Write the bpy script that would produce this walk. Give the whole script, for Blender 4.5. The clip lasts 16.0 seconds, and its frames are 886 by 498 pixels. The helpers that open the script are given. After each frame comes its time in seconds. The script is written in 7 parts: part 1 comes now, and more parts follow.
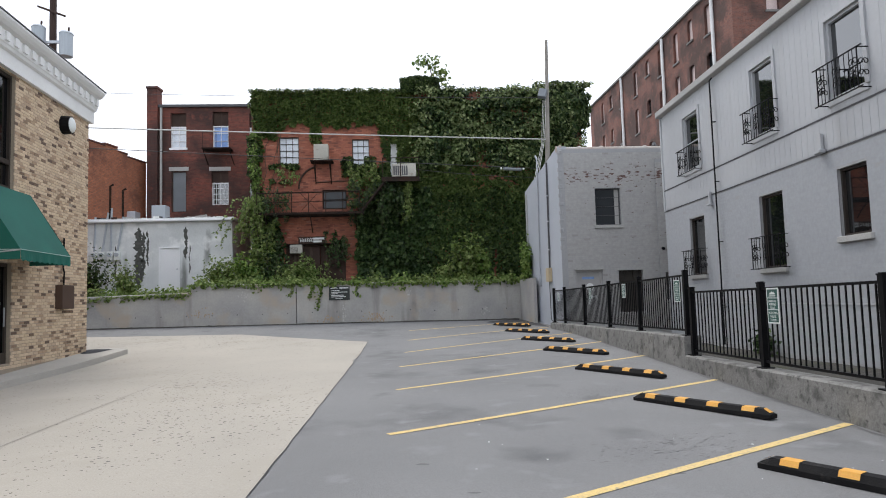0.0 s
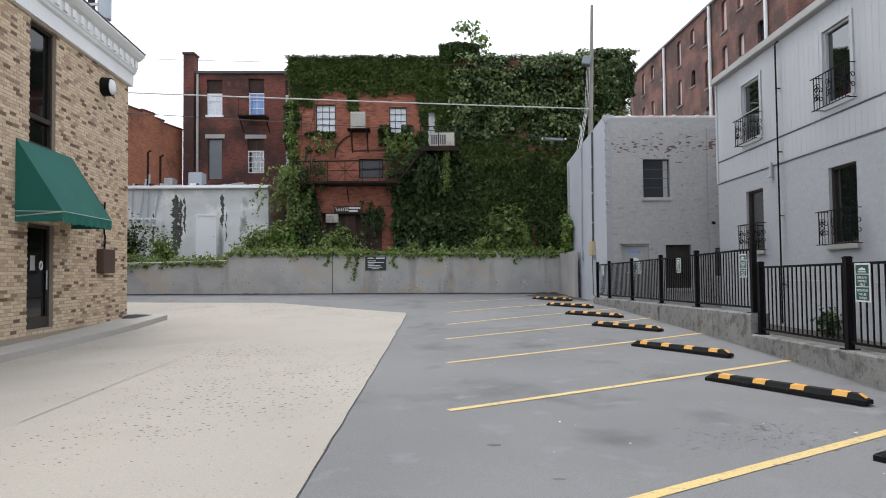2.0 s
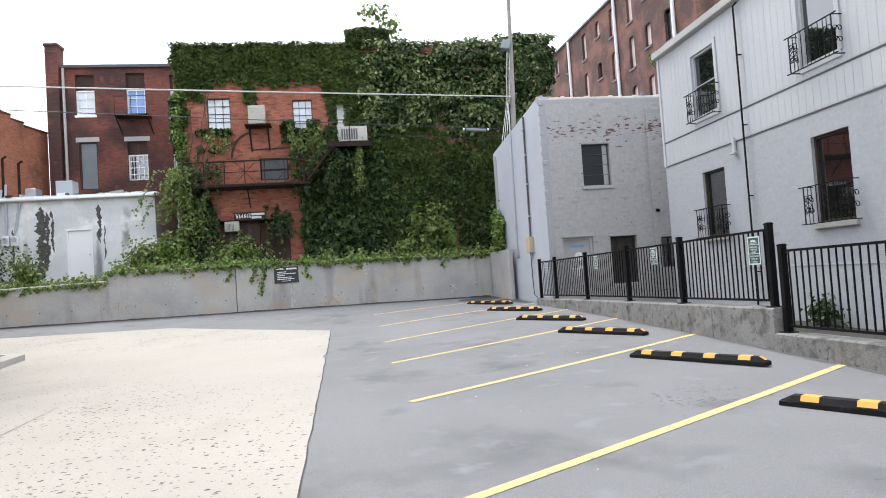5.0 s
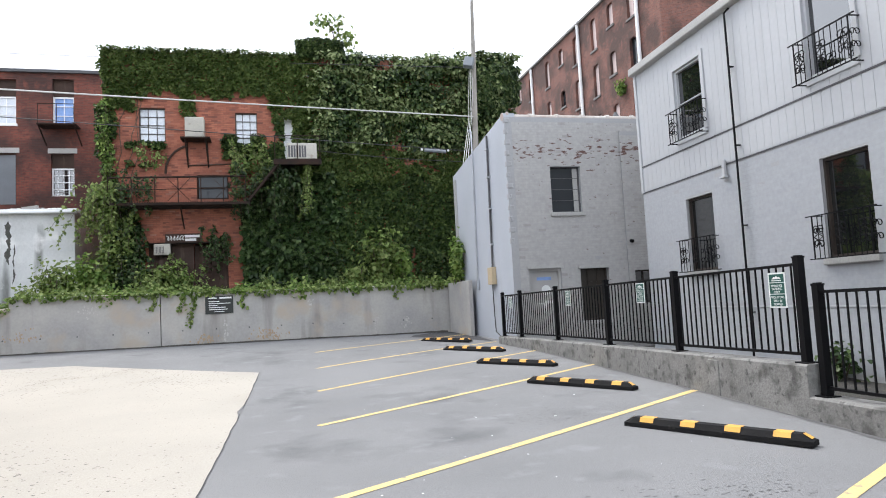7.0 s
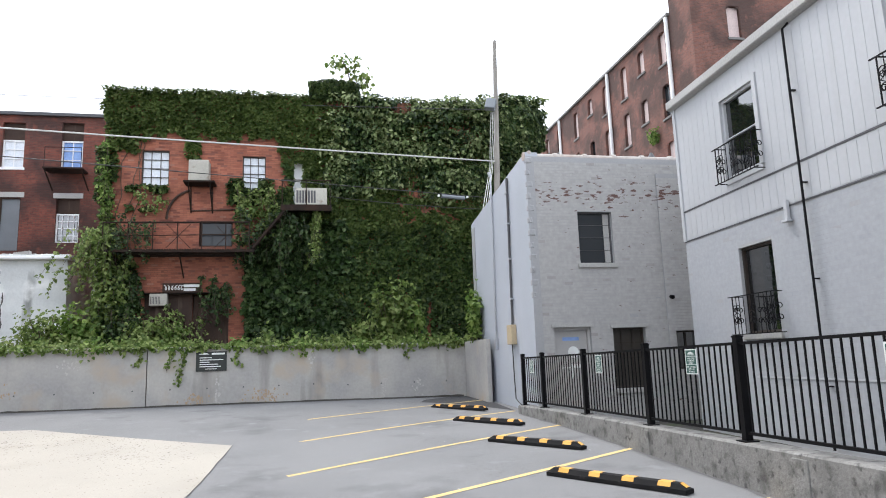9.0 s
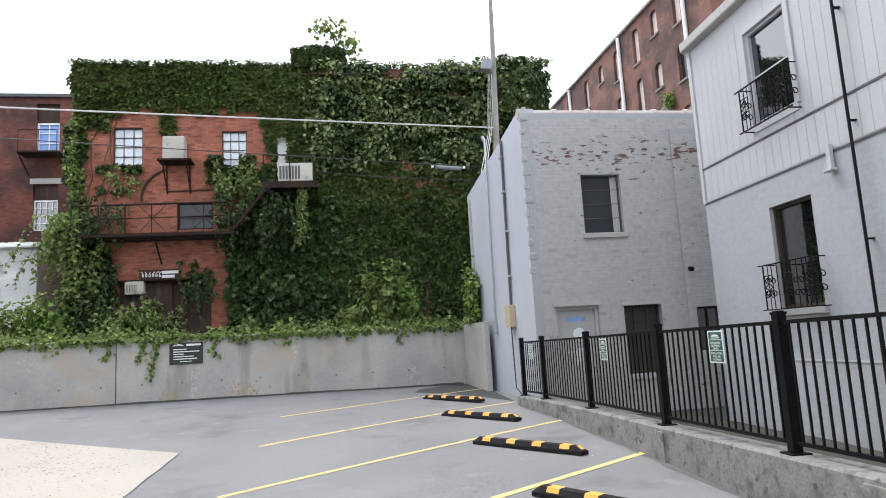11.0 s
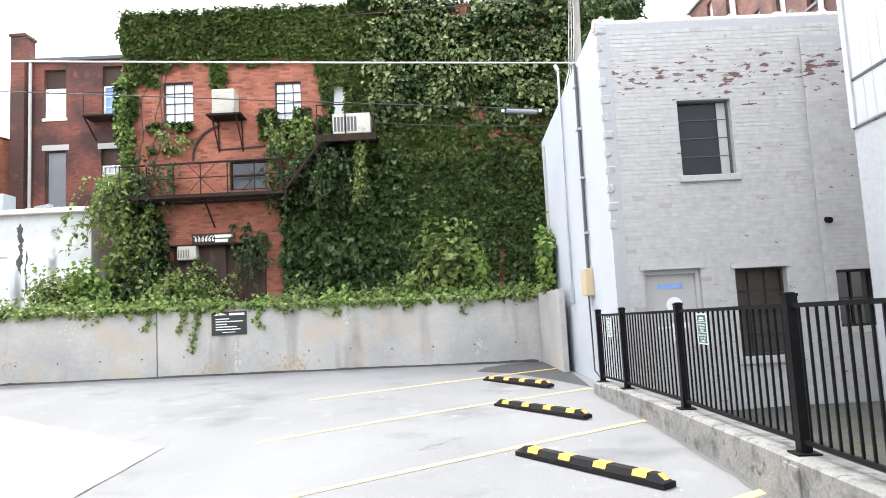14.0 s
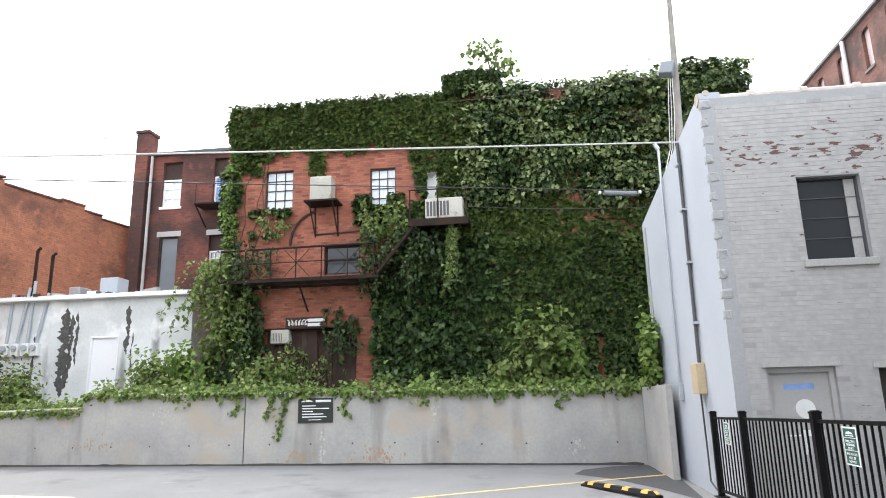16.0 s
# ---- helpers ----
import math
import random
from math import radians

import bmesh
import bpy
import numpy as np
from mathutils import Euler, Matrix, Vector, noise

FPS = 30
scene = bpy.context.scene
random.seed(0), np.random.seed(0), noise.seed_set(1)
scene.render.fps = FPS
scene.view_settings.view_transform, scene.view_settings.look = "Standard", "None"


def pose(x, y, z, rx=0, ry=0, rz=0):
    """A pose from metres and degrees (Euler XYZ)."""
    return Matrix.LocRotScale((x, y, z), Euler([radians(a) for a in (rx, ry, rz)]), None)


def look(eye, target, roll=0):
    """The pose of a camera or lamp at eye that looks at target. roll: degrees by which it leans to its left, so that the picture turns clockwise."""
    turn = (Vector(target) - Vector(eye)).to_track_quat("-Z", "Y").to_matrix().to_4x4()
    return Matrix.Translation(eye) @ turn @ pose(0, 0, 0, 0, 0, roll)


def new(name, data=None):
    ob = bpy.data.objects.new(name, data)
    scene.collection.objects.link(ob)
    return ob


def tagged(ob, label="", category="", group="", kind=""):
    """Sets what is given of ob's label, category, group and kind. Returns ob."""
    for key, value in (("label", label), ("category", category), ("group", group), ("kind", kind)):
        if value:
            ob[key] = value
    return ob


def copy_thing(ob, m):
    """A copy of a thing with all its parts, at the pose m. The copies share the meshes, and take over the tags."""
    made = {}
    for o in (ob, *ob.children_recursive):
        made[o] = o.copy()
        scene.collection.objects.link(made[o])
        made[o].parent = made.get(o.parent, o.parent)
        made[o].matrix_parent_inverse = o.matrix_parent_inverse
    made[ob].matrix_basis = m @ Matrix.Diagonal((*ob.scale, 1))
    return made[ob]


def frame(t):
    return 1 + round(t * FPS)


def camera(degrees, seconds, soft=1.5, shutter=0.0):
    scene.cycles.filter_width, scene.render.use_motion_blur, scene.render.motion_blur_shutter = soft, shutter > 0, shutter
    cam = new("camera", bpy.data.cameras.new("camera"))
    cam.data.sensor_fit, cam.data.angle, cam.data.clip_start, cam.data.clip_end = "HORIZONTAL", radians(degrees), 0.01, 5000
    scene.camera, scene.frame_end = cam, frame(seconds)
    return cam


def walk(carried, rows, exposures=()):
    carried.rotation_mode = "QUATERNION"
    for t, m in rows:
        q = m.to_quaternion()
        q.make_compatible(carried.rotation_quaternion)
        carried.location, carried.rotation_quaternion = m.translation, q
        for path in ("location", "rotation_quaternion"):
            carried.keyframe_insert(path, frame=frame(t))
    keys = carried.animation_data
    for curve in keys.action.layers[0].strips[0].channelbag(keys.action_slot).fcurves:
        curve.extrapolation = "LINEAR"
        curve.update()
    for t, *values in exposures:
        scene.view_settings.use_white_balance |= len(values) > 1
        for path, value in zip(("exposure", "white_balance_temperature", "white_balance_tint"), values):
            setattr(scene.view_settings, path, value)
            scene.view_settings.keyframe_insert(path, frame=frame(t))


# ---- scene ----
cam = camera(67.3, 16.0, soft=1.0)
PATH = [
    (0, (-1.047, 0.009, 1.806), (-1.003, 2.003, 1.956), -1.7),
    (0.5, (-1.058, 0.025, 1.793), (-1.012, 2.022, 1.903), -1.7),
    (1, (-1.119, 0.165, 1.8), (-1.076, 2.159, 1.943), -1.4),
    (1.5, (-1.24, 0.339, 1.788), (-1.23, 2.331, 1.963), -0.6),
    (2, (-1.427, 0.524, 1.76), (-1.47, 2.522, 1.832), -0.6),
    (2.5, (-1.583, 0.753, 1.727), (-1.577, 2.749, 1.601), -3.4),
    (3, (-1.755, 1.152, 1.694), (-1.666, 3.15, 1.682), -3.4),
    (3.5, (-1.984, 1.634, 1.707), (-1.775, 3.622, 1.769), -1.8),
    (3.7, (-2.046, 1.82, 1.736), (-1.813, 3.806, 1.8), -3.8),
    (5.8, (-1.99, 4.022, 1.822), (-1.732, 6.002, 1.934), -3.6),
    (6, (-1.964, 4.238, 1.857), (-1.701, 6.216, 1.987), -3.0),
    (6.5, (-1.819, 4.722, 1.861), (-1.417, 6.677, 1.993), -3.7),
    (7, (-1.616, 5.202, 1.892), (-1.245, 7.161, 2.05), -3.0),
    (7.5, (-1.445, 5.772, 1.898), (-1.152, 7.734, 2.152), -1.0),
    (8, (-1.25, 6.221, 1.954), (-0.822, 8.163, 2.167), -3.7),
    (8.5, (-1.092, 6.616, 1.967), (-0.732, 8.571, 2.187), -2.2),
    (9, (-0.879, 7.087, 2.005), (-0.59, 9.039, 2.331), -2.0),
    (9.2, (-0.801, 7.229, 1.995), (-0.466, 9.181, 2.273), -2.5),
    (11.3, (0.135, 9.103, 2.086), (0.347, 11.072, 2.365), -2.9),
    (11.5, (0.205, 9.309, 2.096), (0.366, 11.269, 2.465), -1.2),
    (12, (0.368, 9.684, 2.069), (0.604, 11.65, 2.349), -3.6),
    (12.5, (0.586, 10.128, 2.079), (0.719, 12.112, 2.297), -2.6),
    (13, (0.746, 10.597, 2.068), (0.904, 12.578, 2.289), -1.1),
    (13.5, (0.868, 10.926, 2.103), (1.077, 12.904, 2.315), -1.3),
    (14, (1.016, 11.259, 2.096), (0.948, 13.249, 2.293), -3.0),
    (14.5, (1.06, 11.544, 2.12), (0.92, 13.524, 2.368), -3.0),
    (15, (0.999, 11.699, 2.147), (0.857, 13.676, 2.414), -3.0),
    (15.5, (1.048, 11.869, 2.163), (0.666, 13.813, 2.435), -3.5),
    (16, (1.087, 11.881, 2.217), (0.745, 13.798, 2.674), -1.3),
]
EXPOSURES = [(0, 0.58, 6500, 10), (1.5, 0.58, 6500, 10), (2, 0.65, 6500, 10), (2.5, 1.02, 6500, 10), (3, 1.25, 6450, 10), (6, 1.2, 6450, 10), (6.5, 1.12, 6450, 10), (7, 1.25, 6450, 10), (8, 1.25, 6450, 10), (9, 1.22, 6450, 10), (11.5, 1.22, 6520, 10),
             (12, 1.25, 6600, 9), (12.5, 1.43, 6620, 9), (13, 1.88, 6620, 9), (13.5, 2.08, 6620, 9), (14.5, 2.2, 6620, 9), (15, 2.05, 6620, 9), (15.5, 1.85, 6600, 9), (16, 1.7, 6620, 9)]
walk(cam, [(t, look(eye, aim, lean)) for t, eye, aim, lean in PATH], EXPOSURES)


# ---- light ----
world = bpy.data.worlds.new("overcast_sky")
scene.world = world
world.use_nodes = True
wn, wl = world.node_tree.nodes, world.node_tree.links
wn.clear()
sky = wn.new("ShaderNodeTexSky")
sky.sky_type, sky.sun_disc = "NISHITA", False
sky.sun_elevation, sky.sun_rotation = radians(58), radians(-35)
sky.air_density, sky.dust_density = 1.0, 3.0
cloud = wn.new("ShaderNodeMix")
cloud.data_type = "RGBA"
cloud.inputs[0].default_value = 0.8
cloud.inputs[7].default_value = (8.8, 9.25, 10.05, 1)
backg = wn.new("ShaderNodeBackground")
backg.inputs[1].default_value = 0.115
wout = wn.new("ShaderNodeOutputWorld")
wl.new(sky.outputs[0], cloud.inputs[6])
wl.new(cloud.outputs[2], backg.inputs[0])
wl.new(backg.outputs[0], wout.inputs[0])

sun_data = bpy.data.lights.new("sun", "SUN")
sun_data.energy, sun_data.angle, sun_data.color = 1.0, radians(18), (1.0, 0.97, 0.93)
sun = new("sun", sun_data)
sun.matrix_basis = look((-20, 35, 60), (0, 8, 0))

# ---- mesh helpers ----
rng = np.random.default_rng(7)


def fast_mesh(name, verts, faces):
    """A mesh from an array of places and an array of faces with equally many corners."""
    me = bpy.data.meshes.new(name)
    verts, faces = np.asarray(verts, np.float32), np.asarray(faces, np.int32)
    n, k = faces.shape
    me.vertices.add(len(verts))
    me.vertices.foreach_set("co", verts.ravel())
    me.loops.add(n * k)
    me.loops.foreach_set("vertex_index", faces.ravel())
    me.polygons.add(n)
    me.polygons.foreach_set("loop_start", np.arange(0, n * k, k, dtype=np.int32))
    me.polygons.foreach_set("use_smooth", np.zeros(n, dtype=bool))
    me.update(calc_edges=True)
    return me


def thing(name, at, label, category, group="", kind=""):
    ob = new(name)
    ob.location = at
    ob.empty_display_size = 0.2
    return tagged(ob, label, category, group, kind)


def base_of(ob):
    p = Vector((0, 0, 0))
    while ob:
        p += ob.location
        ob = ob.parent
    return p


def part(name, shape, material, parent=None, label="", smooth=False, world_space=True):
    """Links a bmesh or a mesh as one object under a thing or a part; its places are the world's, or the parent's own."""
    if isinstance(shape, bmesh.types.BMesh):
        me = bpy.data.meshes.new(name)
        bmesh.ops.recalc_face_normals(shape, faces=shape.faces)
        shape.to_mesh(me)
        shape.free()
    else:
        me = shape
    if parent and world_space:
        me.transform(Matrix.Translation(-base_of(parent)))
    if material and not me.materials:
        me.materials.append(material)
    if smooth:
        for p in me.polygons:
            p.use_smooth = True
    ob = new(name, me)
    ob.parent = parent
    if label:
        ob["label"] = label
    return ob


def structure(name, shape, material, label, category):
    return tagged(part(name, shape, material), label, category, kind="structure")


def add_box(bm, x0, x1, y0, y1, z0, z1, m=None, bevel=0.0):
    r = bmesh.ops.create_cube(bm, size=1)
    vs = r["verts"]
    for v in vs:
        v.co = Vector(((x0 + x1) / 2 + v.co.x * (x1 - x0), (y0 + y1) / 2 + v.co.y * (y1 - y0), (z0 + z1) / 2 + v.co.z * (z1 - z0)))
    if bevel:
        es = list({e for v in vs for e in v.link_edges})
        r2 = bmesh.ops.bevel(bm, geom=es, offset=bevel, segments=2, affect="EDGES", profile=0.5)
        vs = list({v for f in r2["faces"] for v in f.verts} | {v for v in vs if v.is_valid})
    if m is not None:
        bmesh.ops.transform(bm, matrix=m, verts=vs)
    return vs


def box(x0, x1, y0, y1, z0, z1, m=None, bevel=0.0):
    bm = bmesh.new()
    add_box(bm, x0, x1, y0, y1, z0, z1, m, bevel)
    return bm


def add_rod(bm, a, b, r, sides=10, r2=None):
    a, b = Vector(a), Vector(b)
    d = b - a
    m = Matrix.Translation((a + b) / 2) @ d.to_track_quat("Z", "Y").to_matrix().to_4x4()
    return bmesh.ops.create_cone(bm, cap_ends=True, segments=sides, radius1=r, radius2=r if r2 is None else r2, depth=d.length, matrix=m)["verts"]


def rod(a, b, r, sides=10, r2=None):
    bm = bmesh.new()
    add_rod(bm, a, b, r, sides, r2)
    return bm


def add_path(bm, pts, r, sides=6):
    """One connected tube through the points."""
    pts = [Vector(p) for p in pts]
    rings = []
    side = None
    for i, p in enumerate(pts):
        d = (pts[min(i + 1, len(pts) - 1)] - pts[max(i - 1, 0)]).normalized()
        if side is None:
            side = d.orthogonal().normalized()
        side = (side - d * side.dot(d))
        side = side.normalized() if side.length > 1e-5 else d.orthogonal().normalized()
        up = d.cross(side)
        rings.append([bm.verts.new(p + (side * math.cos(k / sides * 2 * math.pi) + up * math.sin(k / sides * 2 * math.pi)) * r) for k in range(sides)])
    for r0, r1 in zip(rings, rings[1:]):
        for k in range(sides):
            bm.faces.new((r0[k], r0[(k + 1) % sides], r1[(k + 1) % sides], r1[k]))
    bm.faces.new(rings[0][::-1])
    bm.faces.new(rings[-1])


def add_prism(bm, outline, z0, z1, m=None):
    """A flat outline in x and y drawn up from z0 to z1."""
    lo = [bm.verts.new((x, y, z0)) for x, y in outline]
    hi = [bm.verts.new((x, y, z1)) for x, y in outline]
    n = len(outline)
    bm.faces.new(lo[::-1])
    bm.faces.new(hi)
    for i in range(n):
        bm.faces.new((lo[i], lo[(i + 1) % n], hi[(i + 1) % n], hi[i]))
    if m is not None:
        bmesh.ops.transform(bm, matrix=m, verts=lo + hi)


class Face:
    """A wall's front: u runs along it, d comes out of it, z is up."""

    def __init__(self, p, q):
        self.o = Vector((p[0], p[1], 0))
        self.x = Vector((q[0] - p[0], q[1] - p[1], 0)).normalized()
        self.y = Vector((0, 0, 1)).cross(self.x)
        self.length = math.hypot(q[0] - p[0], q[1] - p[1])
        self.m = Matrix.Translation(self.o) @ Matrix((self.x, self.y, Vector((0, 0, 1)))).transposed().to_4x4()
        self.turn = math.atan2(self.x.y, self.x.x)

    def p(self, u, d, z):
        return self.o + self.x * u + self.y * d + Vector((0, 0, z))

    def u(self, x, y):
        return (Vector((x, y, 0)) - self.o).dot(self.x)

    def box(self, u0, u1, d0, d1, z0, z1, bevel=0.0):
        return box(u0, u1, d0, d1, z0, z1, self.m, bevel)

    def wall(self, u0, u1, z0, z1, thick, holes=(), d=0.0):
        """A wall of that thickness behind the front, with openings that go through it."""
        us = sorted({u0, u1, *[h[0] for h in holes], *[h[1] for h in holes]})
        zs = sorted({z0, z1, *[h[2] for h in holes], *[h[3] for h in holes]})
        us = [v for v in us if u0 - 1e-6 <= v <= u1 + 1e-6]
        zs = [v for v in zs if z0 - 1e-6 <= v <= z1 + 1e-6]
        bm = bmesh.new()
        made = {}

        def vert(i, j, k):
            if (i, j, k) not in made:
                made[i, j, k] = bm.verts.new(self.m @ Vector((us[i], d if k else d - thick, zs[j])))
            return made[i, j, k]

        def solid(i, j):
            if not (0 <= i < len(us) - 1 and 0 <= j < len(zs) - 1):
                return False
            cu_, cz_ = (us[i] + us[i + 1]) / 2, (zs[j] + zs[j + 1]) / 2
            return not any(h[0] < cu_ < h[1] and h[2] < cz_ < h[3] for h in holes)

        for i in range(len(us) - 1):
            for j in range(len(zs) - 1):
                if not solid(i, j):
                    continue
                bm.faces.new((vert(i, j, 1), vert(i, j + 1, 1), vert(i + 1, j + 1, 1), vert(i + 1, j, 1)))
                bm.faces.new((vert(i, j, 0), vert(i + 1, j, 0), vert(i + 1, j + 1, 0), vert(i, j + 1, 0)))
                for di, dj, a, b in ((-1, 0, (i, j), (i, j + 1)), (1, 0, (i + 1, j), (i + 1, j + 1)), (0, -1, (i, j), (i + 1, j)), (0, 1, (i, j + 1), (i + 1, j + 1))):
                    if not solid(i + di, j + dj):
                        bm.faces.new((vert(*a, 0), vert(*b, 0), vert(*b, 1), vert(*a, 1)))
        return bm


BOXQ = np.array([(0, 1, 3, 2), (4, 6, 7, 5), (0, 4, 5, 1), (2, 3, 7, 6), (1, 5, 7, 3)])


def brick_field(name, face, u0, u1, z0, z1, holes, material, parent, length=0.205, high=0.058, joint=0.012, proud=0.008, single=None, rough=0.003, where=None, label="", end_joint=None):
    """Bricks laid on a wall's front in running bond; those in the stretch `single` (u0, u1, z0, z1) are objects of their own."""
    rows = int((z1 - z0) / (high + joint))
    step = length + (joint if end_joint is None else end_joint)
    boxes = []
    for r in range(rows):
        za = z0 + r * (high + joint)
        zb = za + high
        spans = [(u0, u1)]
        for h in holes:
            if h[2] < zb and h[3] > za:
                cut = []
                for a, b in spans:
                    if h[0] > a:
                        cut.append((a, min(b, h[0])))
                    if h[1] < b:
                        cut.append((max(a, h[1]), b))
                spans = [s for s in cut if s[1] - s[0] > 0.03]
        for a, b in spans:
            u = math.floor((a - u0) / step) * step + u0 - (step / 2 if r % 2 else 0)
            while u < b:
                x0, x1 = max(u, a), min(u + length, b)
                if x1 - x0 > 0.04:
                    if where is None or where((x0 + x1) / 2, (za + zb) / 2):
                        boxes.append((x0, x1, za, zb))
                u += step
    if not boxes:
        return
    singles, rest = [], []
    for b in boxes:
        full = abs(b[1] - b[0] - length) < 1e-3
        if single and full and single[0] < b[0] and b[1] < single[1] and single[2] < b[2] and b[3] < single[3] and len(singles) < 300:
            singles.append(b)
        else:
            rest.append(b)
    arr = np.array(rest)
    n = len(arr)
    front = proud + rng.normal(0, rough, n)
    loc = np.zeros((n, 8, 3))
    for i in range(8):
        loc[:, i, 0] = arr[:, 0 + (i >> 2 & 1)]
        loc[:, i, 2] = arr[:, 2 + (i >> 1 & 1)]
        loc[:, i, 1] = np.where(i & 1, front + rng.normal(0, rough / 3, n), -0.01)
    m = np.array(face.m)
    wv = loc.reshape(-1, 3) @ m[:3, :3].T + m[:3, 3]
    fq = (BOXQ[None] + 8 * np.arange(n)[:, None, None]).reshape(-1, 4)
    me = fast_mesh(name, wv, fq)
    tagged(part("brickwork", me, material, parent, label), kind="stuff")
    if singles:
        meshes = []
        for k in range(4):
            bm = bmesh.new()
            vs = add_box(bm, -length / 2, length / 2, -0.01, proud * (0.85 + 0.13 * k), -high / 2, high / 2)
            for v in vs:
                if v.co.y > 0:
                    v.co += Vector((0, min(0.3 * proud, max(-0.3 * proud, rng.normal(0, rough / 2))), 0))
            mm = bpy.data.meshes.new("brick")
            bm.to_mesh(mm)
            bm.free()
            mm.materials.append(material)
            meshes.append(mm)
        off = base_of(parent)
        for k, b in enumerate(singles):
            ob = new("brick", meshes[k % 4])
            ob.parent = parent
            ob.location = face.p((b[0] + b[1]) / 2, 0, (b[2] + b[3]) / 2) - off
            ob.rotation_euler = (0, 0, face.turn)


def leaf_mesh(name, pts, dirs, sizes, droop=0.5, spread=0.6):
    """Folded leaves of six corners at the places pts, facing roughly along dirs, their tips hanging."""
    n = len(pts)
    nrm = dirs + rng.normal(0, spread, (n, 3))
    nrm /= np.linalg.norm(nrm, axis=1, keepdims=True)
    tip = np.stack([rng.normal(0, 0.6, n), rng.normal(0, 0.6, n), -droop - rng.random(n) * 0.6], 1)
    tip -= (tip * nrm).sum(1, keepdims=True) * nrm
    tip /= np.linalg.norm(tip, axis=1, keepdims=True) + 1e-6
    side = np.cross(tip, nrm)
    s = sizes[:, None]
    fold = 0.16 + 0.1 * rng.random((n, 1))
    v = np.zeros((n, 6, 3))
    v[:, 0] = pts
    v[:, 3] = pts + tip * s
    v[:, 1] = pts + tip * s * 0.22 + side * s * 0.42 + nrm * s * fold
    v[:, 2] = pts + tip * s * 0.68 + side * s * 0.30 + nrm * s * fold * 0.6
    v[:, 5] = pts + tip * s * 0.22 - side * s * 0.42 + nrm * s * fold
    v[:, 4] = pts + tip * s * 0.68 - side * s * 0.30 + nrm * s * fold * 0.6
    q = np.array([(0, 1, 2, 3), (0, 3, 4, 5)])[None] + 6 * np.arange(n)[:, None, None]
    return fast_mesh(name, v.reshape(-1, 3), q.reshape(-1, 4))


def wob(x, y=0.0, z=0.0):
    return noise.noise(Vector((x, y, z)))


# ---- materials ----
def mat(name, c1, c2=None, rough=0.8, metal=0.0, big=0.6, fine=25.0, bump=0.15, stain=None, stain_scale=0.35, stain_at=0.58, grain=0.25, streak=False, spec=0.5, stain2=None):
    """Two tones mixed by coarse noise, grain on top, optional stains (streak: drawn out downwards), fine relief."""
    m = bpy.data.materials.new(name)
    m.use_nodes = True
    nt, nl = m.node_tree.nodes, m.node_tree.links
    b = nt["Principled BSDF"]
    b.inputs["Metallic"].default_value = metal
    b.inputs["Specular IOR Level"].default_value = spec
    tc = nt.new("ShaderNodeTexCoord")

    def noise_node(scale, detail=5.0, vec=None):
        t = nt.new("ShaderNodeTexNoise")
        t.inputs["Scale"].default_value, t.inputs["Detail"].default_value = scale, detail
        nl.new(vec or tc.outputs["Object"], t.inputs["Vector"])
        return t.outputs["Fac"]

    def ramp(src, lo, hi):
        r = nt.new("ShaderNodeMapRange")
        r.inputs["From Min"].default_value, r.inputs["From Max"].default_value = lo, hi
        nl.new(src, r.inputs["Value"])
        return r.outputs["Result"]

    def mix(fac, a, c, mode="MIX"):
        x = nt.new("ShaderNodeMix")
        x.data_type, x.blend_type = "RGBA", mode
        for s, v in ((x.inputs[0], fac), (x.inputs[6], a), (x.inputs[7], c)):
            if isinstance(v, (int, float)):
                s.default_value = v
            elif isinstance(v, tuple):
                s.default_value = (*v, 1)
            else:
                nl.new(v, s)
        return x.outputs[2]

    c2 = c2 or tuple(0.75 * v for v in c1)
    col = mix(ramp(noise_node(big, 6), 0.35, 0.68), c1, c2)
    g = noise_node(fine, 4)
    col = mix(grain, col, mix(ramp(g, 0.3, 0.7), tuple(0.55 * v for v in c1), tuple(min(1, 1.3 * v) for v in c1)))
    if stain:
        vec = None
        if streak:
            mp = nt.new("ShaderNodeMapping")
            mp.inputs["Scale"].default_value = (1, 1, 0.16)
            nl.new(tc.outputs["Object"], mp.inputs["Vector"])
            vec = mp.outputs["Vector"]
        col = mix(ramp(noise_node(stain_scale, 7, vec), stain_at, stain_at + 0.16), col, stain)
    if stain2:
        col = mix(ramp(noise_node(stain2[1], 8), stain2[2], stain2[2] + 0.12), col, stain2[0])
    nl.new(col, b.inputs["Base Color"])
    rr = nt.new("ShaderNodeMapRange")
    rr.inputs["To Min"].default_value, rr.inputs["To Max"].default_value = max(0.02, rough - 0.12), min(1, rough + 0.12)
    nl.new(g, rr.inputs["Value"])
    nl.new(rr.outputs["Result"], b.inputs["Roughness"])
    if bump:
        bp = nt.new("ShaderNodeBump")
        bp.inputs["Strength"].default_value, bp.inputs["Distance"].default_value = bump, 0.02
        nl.new(g, bp.inputs["Height"])
        nl.new(bp.outputs["Normal"], b.inputs["Normal"])
    return m


def tools(m):
    nt, nl = m.node_tree.nodes, m.node_tree.links
    return nt, nl, nt["Principled BSDF"]


